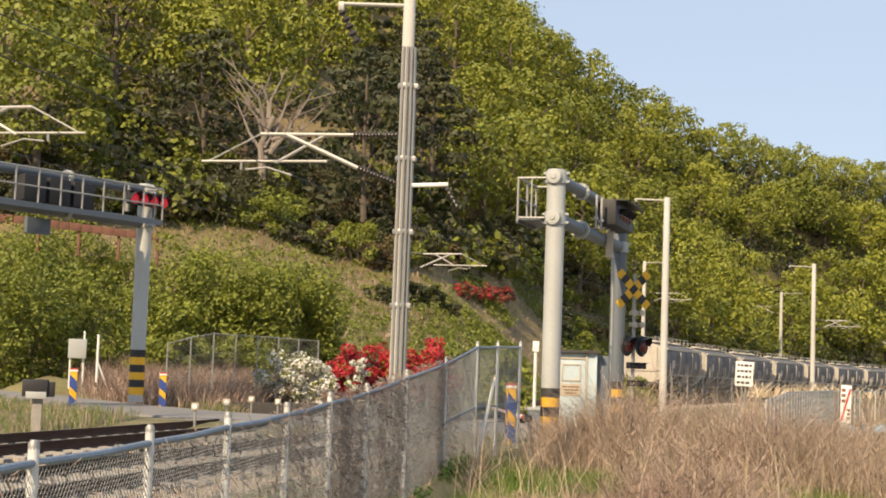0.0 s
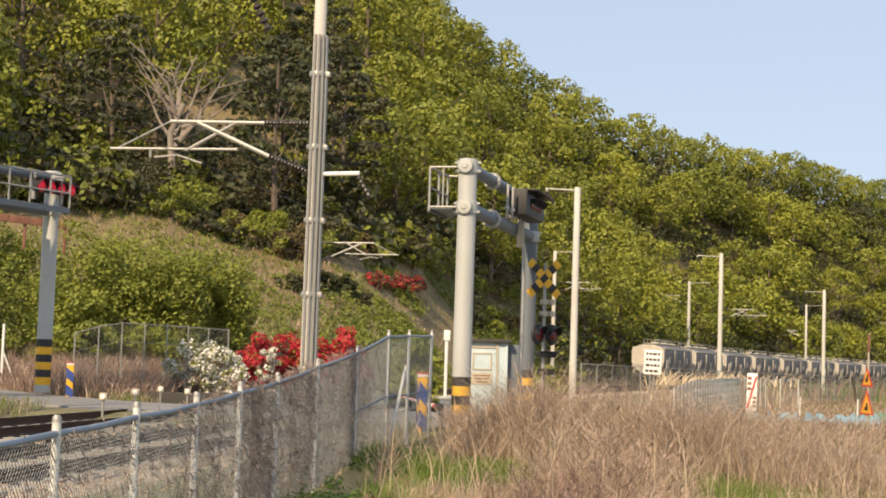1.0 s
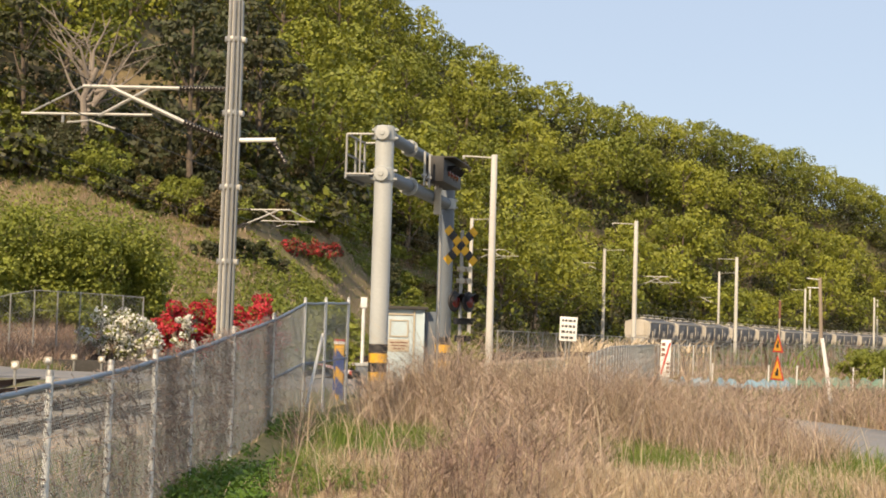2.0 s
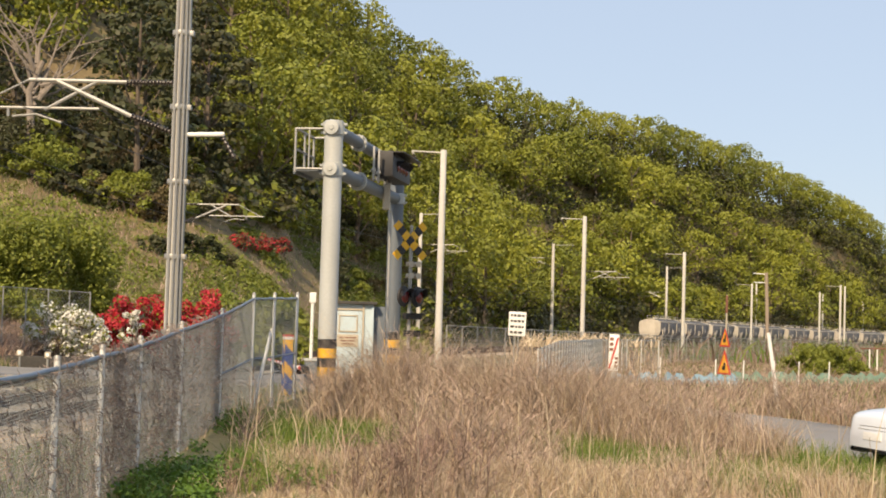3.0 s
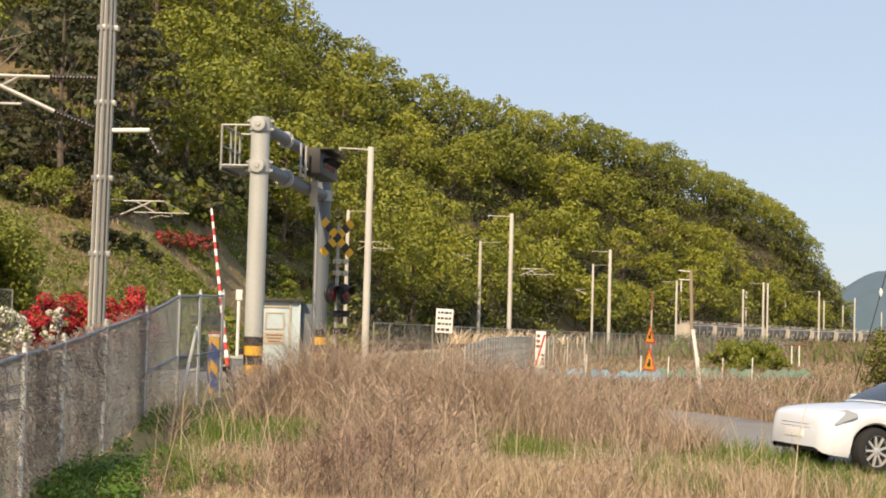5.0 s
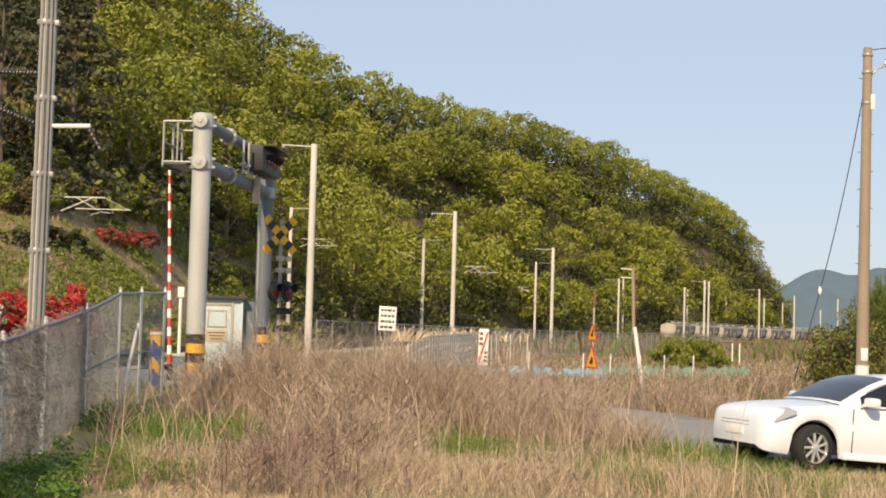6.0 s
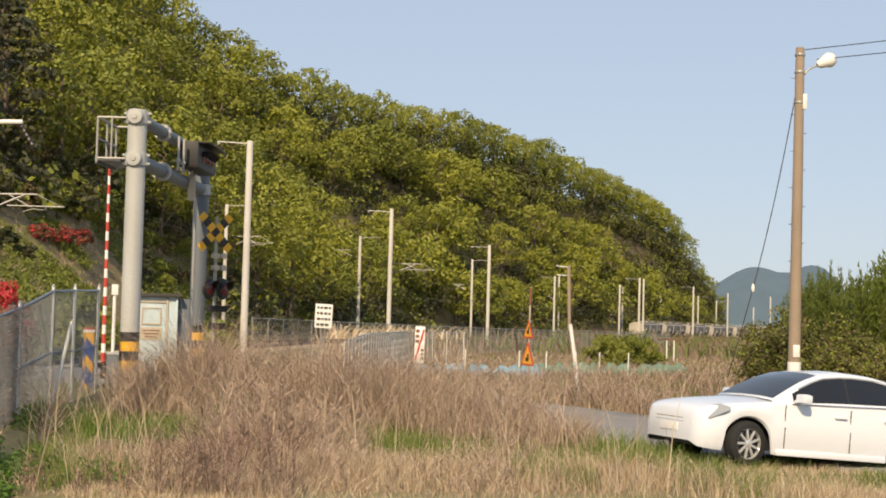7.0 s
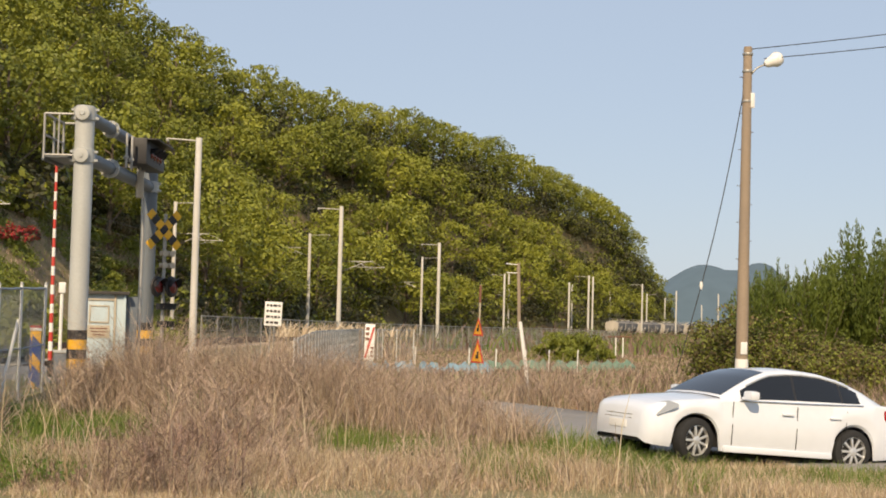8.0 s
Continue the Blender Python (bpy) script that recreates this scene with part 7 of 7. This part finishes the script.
def build_clutter():
    """Small things by the crossing, on the field and on the horizon."""
    # trackside signal box on a post
    r = thing("trackside_box", pose(-8.0, 29.95, 0.5, 0, 0, 10), "dark trackside relay box on a concrete stub", "relay box")
    part("stub", Shape().box((0, 0, 0.28), (0.2, 0.2, 0.7), bevel=0.02), SLEEPER, r)
    part("case", Shape().box((-0.05, 0, 0.82), (0.5, 0.32, 0.34), bevel=0.03), BLACK, r)
    part("side_case", Shape().box((0.24, 0.02, 0.8), (0.16, 0.26, 0.3), bevel=0.02), BLACK, r)
    part("plate", Shape().box((-0.02, -0.19, 0.68), (0.4, 0.06, 0.14), bevel=0.02), GREY_PAINT, r)
    # small marker lamps between the tracks
    for x, y, h in ((-5.35, 33.0, 0.38), (-4.75, 33.6, 0.42), (-5.2, 41.6, 0.4), (-4.5, 41.9, 0.4)):
        r = thing("track_marker", pose(x, y, gz(x, y)), "small white track marker on a short post", "track marker", "markers by the track")
        part("post", Shape().tube([(0, 0, -0.1), (0, 0, h)], 0.03, 8), GALV, r)
        part("head", Shape().box((0, 0, h + 0.06), (0.17, 0.12, 0.17), bevel=0.03), HUT_TRIM, r)
        part("lens", Shape().lathe([(0.05, 0), (0.055, 0.02), (0.02, 0.03)], 12, 0, pose(0, -0.06, h + 0.06, 90)), WHITE, r)
    # low concrete planter before the flowers
    r = thing("planter_wall", pose(-4.95, 42.6, 0.35, 0, 0, 8), "low dark concrete planter wall", "planter")
    part("wall", Shape().box((0.2, 0, 0.22), (2.6, 0.16, 0.55), bevel=0.02), WAGON_DARK, r)
    part("return_wall", Shape().box((1.45, 0.7, 0.22), (0.16, 1.4, 0.55), bevel=0.02), WAGON_DARK, r)
    # earth mound beside the road
    s = Shape().lathe([(1.6, 0), (1.3, 0.25), (0.8, 0.45), (0.1, 0.55)], 20)
    rr = np.random.default_rng(3)
    s.v = [(x * (1 + 0.1 * rr.normal()), y * (1 + 0.1 * rr.normal()), z * (1 + 0.1 * rr.normal())) for x, y, z in s.v]
    o = part("earth_mound", s, SOIL)
    o.matrix_basis = pose(-12.3, 47.5, 0.7)
    tagged(o, "low mound of pale earth by the road", "mound")
    # grey cabinet and posts beyond the road
    r = thing("wall_cabinet", pose(-11.3, 46.6, 0.75, 0, 0, 15), "grey cabinet on thin white posts", "cabinet")
    part("case", Shape().box((0, 0, 1.45), (0.55, 0.3, 0.6), bevel=0.03), GREY_PAINT, r)
    for k in (-0.2, 0.2):
        part("post", Shape().tube([(k, 0.02, -0.2), (k, 0.02, 2.0 if k > 0 else 1.5)], 0.03, 8), WHITE, r)
    for x, y, h in ((-10.5, 45.9, 1.9), (-9.3, 45.3, 1.9)):
        r = thing("white_post", pose(x, y, 0.75), "thin white steel post by the road", "post", "white posts by the road")
        part("pole", Shape().tube([(0, 0, -0.2), (0, 0, h)], 0.04, 8), WHITE, r)
        part("brace", Shape().tube([(0.02, 0, h * 0.55), (0.45, 0.1, -0.05)], 0.025, 8), WHITE, r)
    # rusty guard beam on the slope
    r = thing("guard_beam", Matrix(), "rusty corrugated guard beam on the slope", "guard rail")
    p0, p1 = Vector((-17.5, 53.0, 6.95)), Vector((-10.8, 56.0, 6.5))
    for k in range(18):
        a, b = p0.lerp(p1, k / 18), p0.lerp(p1, (k + 1) / 18)
        part("panel", Shape().box(a.lerp(b, 0.5) + Vector((0, 0.03 * (k % 2), 0)), ((b - a).length * 0.96, 0.08, 0.28), bevel=0.02, turn=pose(0, 0, 0, 0, 0, math.degrees(math.atan2(p1.y - p0.y, p1.x - p0.x))).to_3x3()), RUST_BEAM, r)
    for k in range(6):
        a = p0.lerp(p1, k / 5)
        part("post", Shape().box((a.x, a.y + 0.1, a.z - 0.5), (0.10, 0.10, 1.1), bevel=0.015), RUST_BEAM, r)
    # nets over a vegetable bed
    for nm, m_, pts, lab in (("bed_net", NET_BLUE, [(13.2, 50.6), (15.2, 52.6), (17.0, 52.6), (18.6, 51.6)], "crumpled blue net over a field bed"), ("bed_net", NET_GREEN, [(19.4, 57.0), (22.0, 57.5), (25.0, 58.0), (28.0, 59.5)], "green net along a field bed")):
        rr = np.random.default_rng(8)
        P = smooth_line([(a, b, 0.0) for a, b in pts], 14)
        vs = []
        for a in P:
            g = gz(a[0], a[1])
            h = 0.46 + 0.10 * rr.normal()
            for k, z in ((-0.7, 0.02), (-0.25, h * 0.8), (0.1, h), (0.5, h * 0.7), (0.9, 0.02)):
                vs.append((a[0] + 0.15 * k, a[1] + k + 0.05 * rr.normal(), g + z + 0.04 * rr.normal()))
        s = Shape().add(vs, [(i * 5 + j, i * 5 + j + 1, (i + 1) * 5 + j + 1, (i + 1) * 5 + j) for i in range(len(P) - 1) for j in range(4)])
        o = part(nm, s, m_, None)
        tagged(o, lab, "net")
    # stakes with a cross bar
    for x, y in ((16.8, 55.5), (18.8, 54.9), (19.8, 54.6), (20.9, 54.3), (22.0, 54.6), (23.6, 55.5)):
        r = thing("garden_stake", pose(x, y, gz(x, y)), "thin pale stake in the field bed", "stake", "stakes in the field")
        part("stick", Shape().tube([(0, 0, -0.1), (0.03, 0, 1.0)], 0.025, 6), WHITE, r)
    r = thing("water_tap_frame", pose(36.2, 79.0, gz(36.2, 79.0)), "pale frame of two posts with a cross bar", "frame")
    for k in (-0.45, 0.45):
        part("post", Shape().tube([(k * 0.5, 0, -0.1), (k * 0.5, 0, 1.35)], 0.04, 8), WHITE, r)
    part("bar", Shape().tube([(-0.75, 0, 1.38), (0.75, 0, 1.4)], 0.04, 8), RUST_BEAM, r)
    # distant ridges, turned blue and pale with distance by haze in their colours
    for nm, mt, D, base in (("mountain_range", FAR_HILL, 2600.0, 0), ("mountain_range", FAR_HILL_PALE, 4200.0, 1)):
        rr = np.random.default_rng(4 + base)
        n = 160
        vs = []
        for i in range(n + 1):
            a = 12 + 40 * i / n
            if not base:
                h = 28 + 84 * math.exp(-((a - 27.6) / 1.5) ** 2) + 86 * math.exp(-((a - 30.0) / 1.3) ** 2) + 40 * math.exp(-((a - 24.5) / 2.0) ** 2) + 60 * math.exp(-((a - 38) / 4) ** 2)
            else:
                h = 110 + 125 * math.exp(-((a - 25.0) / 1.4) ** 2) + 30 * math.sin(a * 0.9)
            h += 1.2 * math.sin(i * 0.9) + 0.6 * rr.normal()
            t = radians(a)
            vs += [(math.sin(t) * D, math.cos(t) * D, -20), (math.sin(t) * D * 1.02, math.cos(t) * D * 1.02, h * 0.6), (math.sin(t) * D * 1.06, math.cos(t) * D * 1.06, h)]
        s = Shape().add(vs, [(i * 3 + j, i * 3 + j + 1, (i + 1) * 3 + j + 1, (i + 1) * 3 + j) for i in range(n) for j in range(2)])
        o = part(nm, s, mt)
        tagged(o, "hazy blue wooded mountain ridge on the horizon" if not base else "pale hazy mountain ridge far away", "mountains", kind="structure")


build_ground()
build_hill()
build_road()
build_gantries()
build_flasher()
build_hut()
build_guard_block()
barrier = build_barrier()
for x, y, h, a in ((-9.01, 36.92, 1.03, 1), (-7.44, 40.32, 0.95, 2), (1.49, 31.46, 1.25, 3)):
    bollard(x, y, h, a)
build_signs()
build_masts()
for off in (NEAR_TRACK, FAR_TRACK):
    build_overhead_line(off)
build_lamp_pole()
car = build_car(pose(11.42, 20.4, -0.02, 0, -4.0, 184.5))
train = build_train()
build_clutter()
build_shrubs()
build_forest()
build_grass()
build_fence()
post_fence("mesh_fence", [(-7.9, 43.3, 0.8), (-6.88, 43.96, 1.15), (-5.2, 45.1, 1.12), (-3.3, 46.6, 1.05)], 1.65, "weathered wire fence on the bank with thin posts", GALV, GALV, WIRE, 0.022, 0.12, 0.72)
post_fence("field_fence", [(8.7, 40.1, -0.15), (10.3, 44.5, 0.05), (13.6, 54.0, 0.05), (16.5, 63.0, 0.03), (18.6, 66.4, 0.03), (20.4, 65.4, 0.03)], 1.6, "grey mesh fence with pale posts round a field", FENCE_POST, FENCE_RAIL, WIRE, 0.022, 0.24, 0.8, 2)
post_fence("railway_fence", [(9.41, 61.28, 0.3), (15.8, 71.0, 0.2), (23.58, 81.66, 0.1), (33.5, 96.0, 0.0), (44.37, 111.5, 0.0), (62, 135, -0.2)], 1.75, "line of pale posts with wire along the railway", GALV, GALV, WIRE, 0.028, 0.3, 1.6, 3)
build_track(NEAR_TRACK, "railway_near")
build_track(FAR_TRACK, "railway_far")
motions()
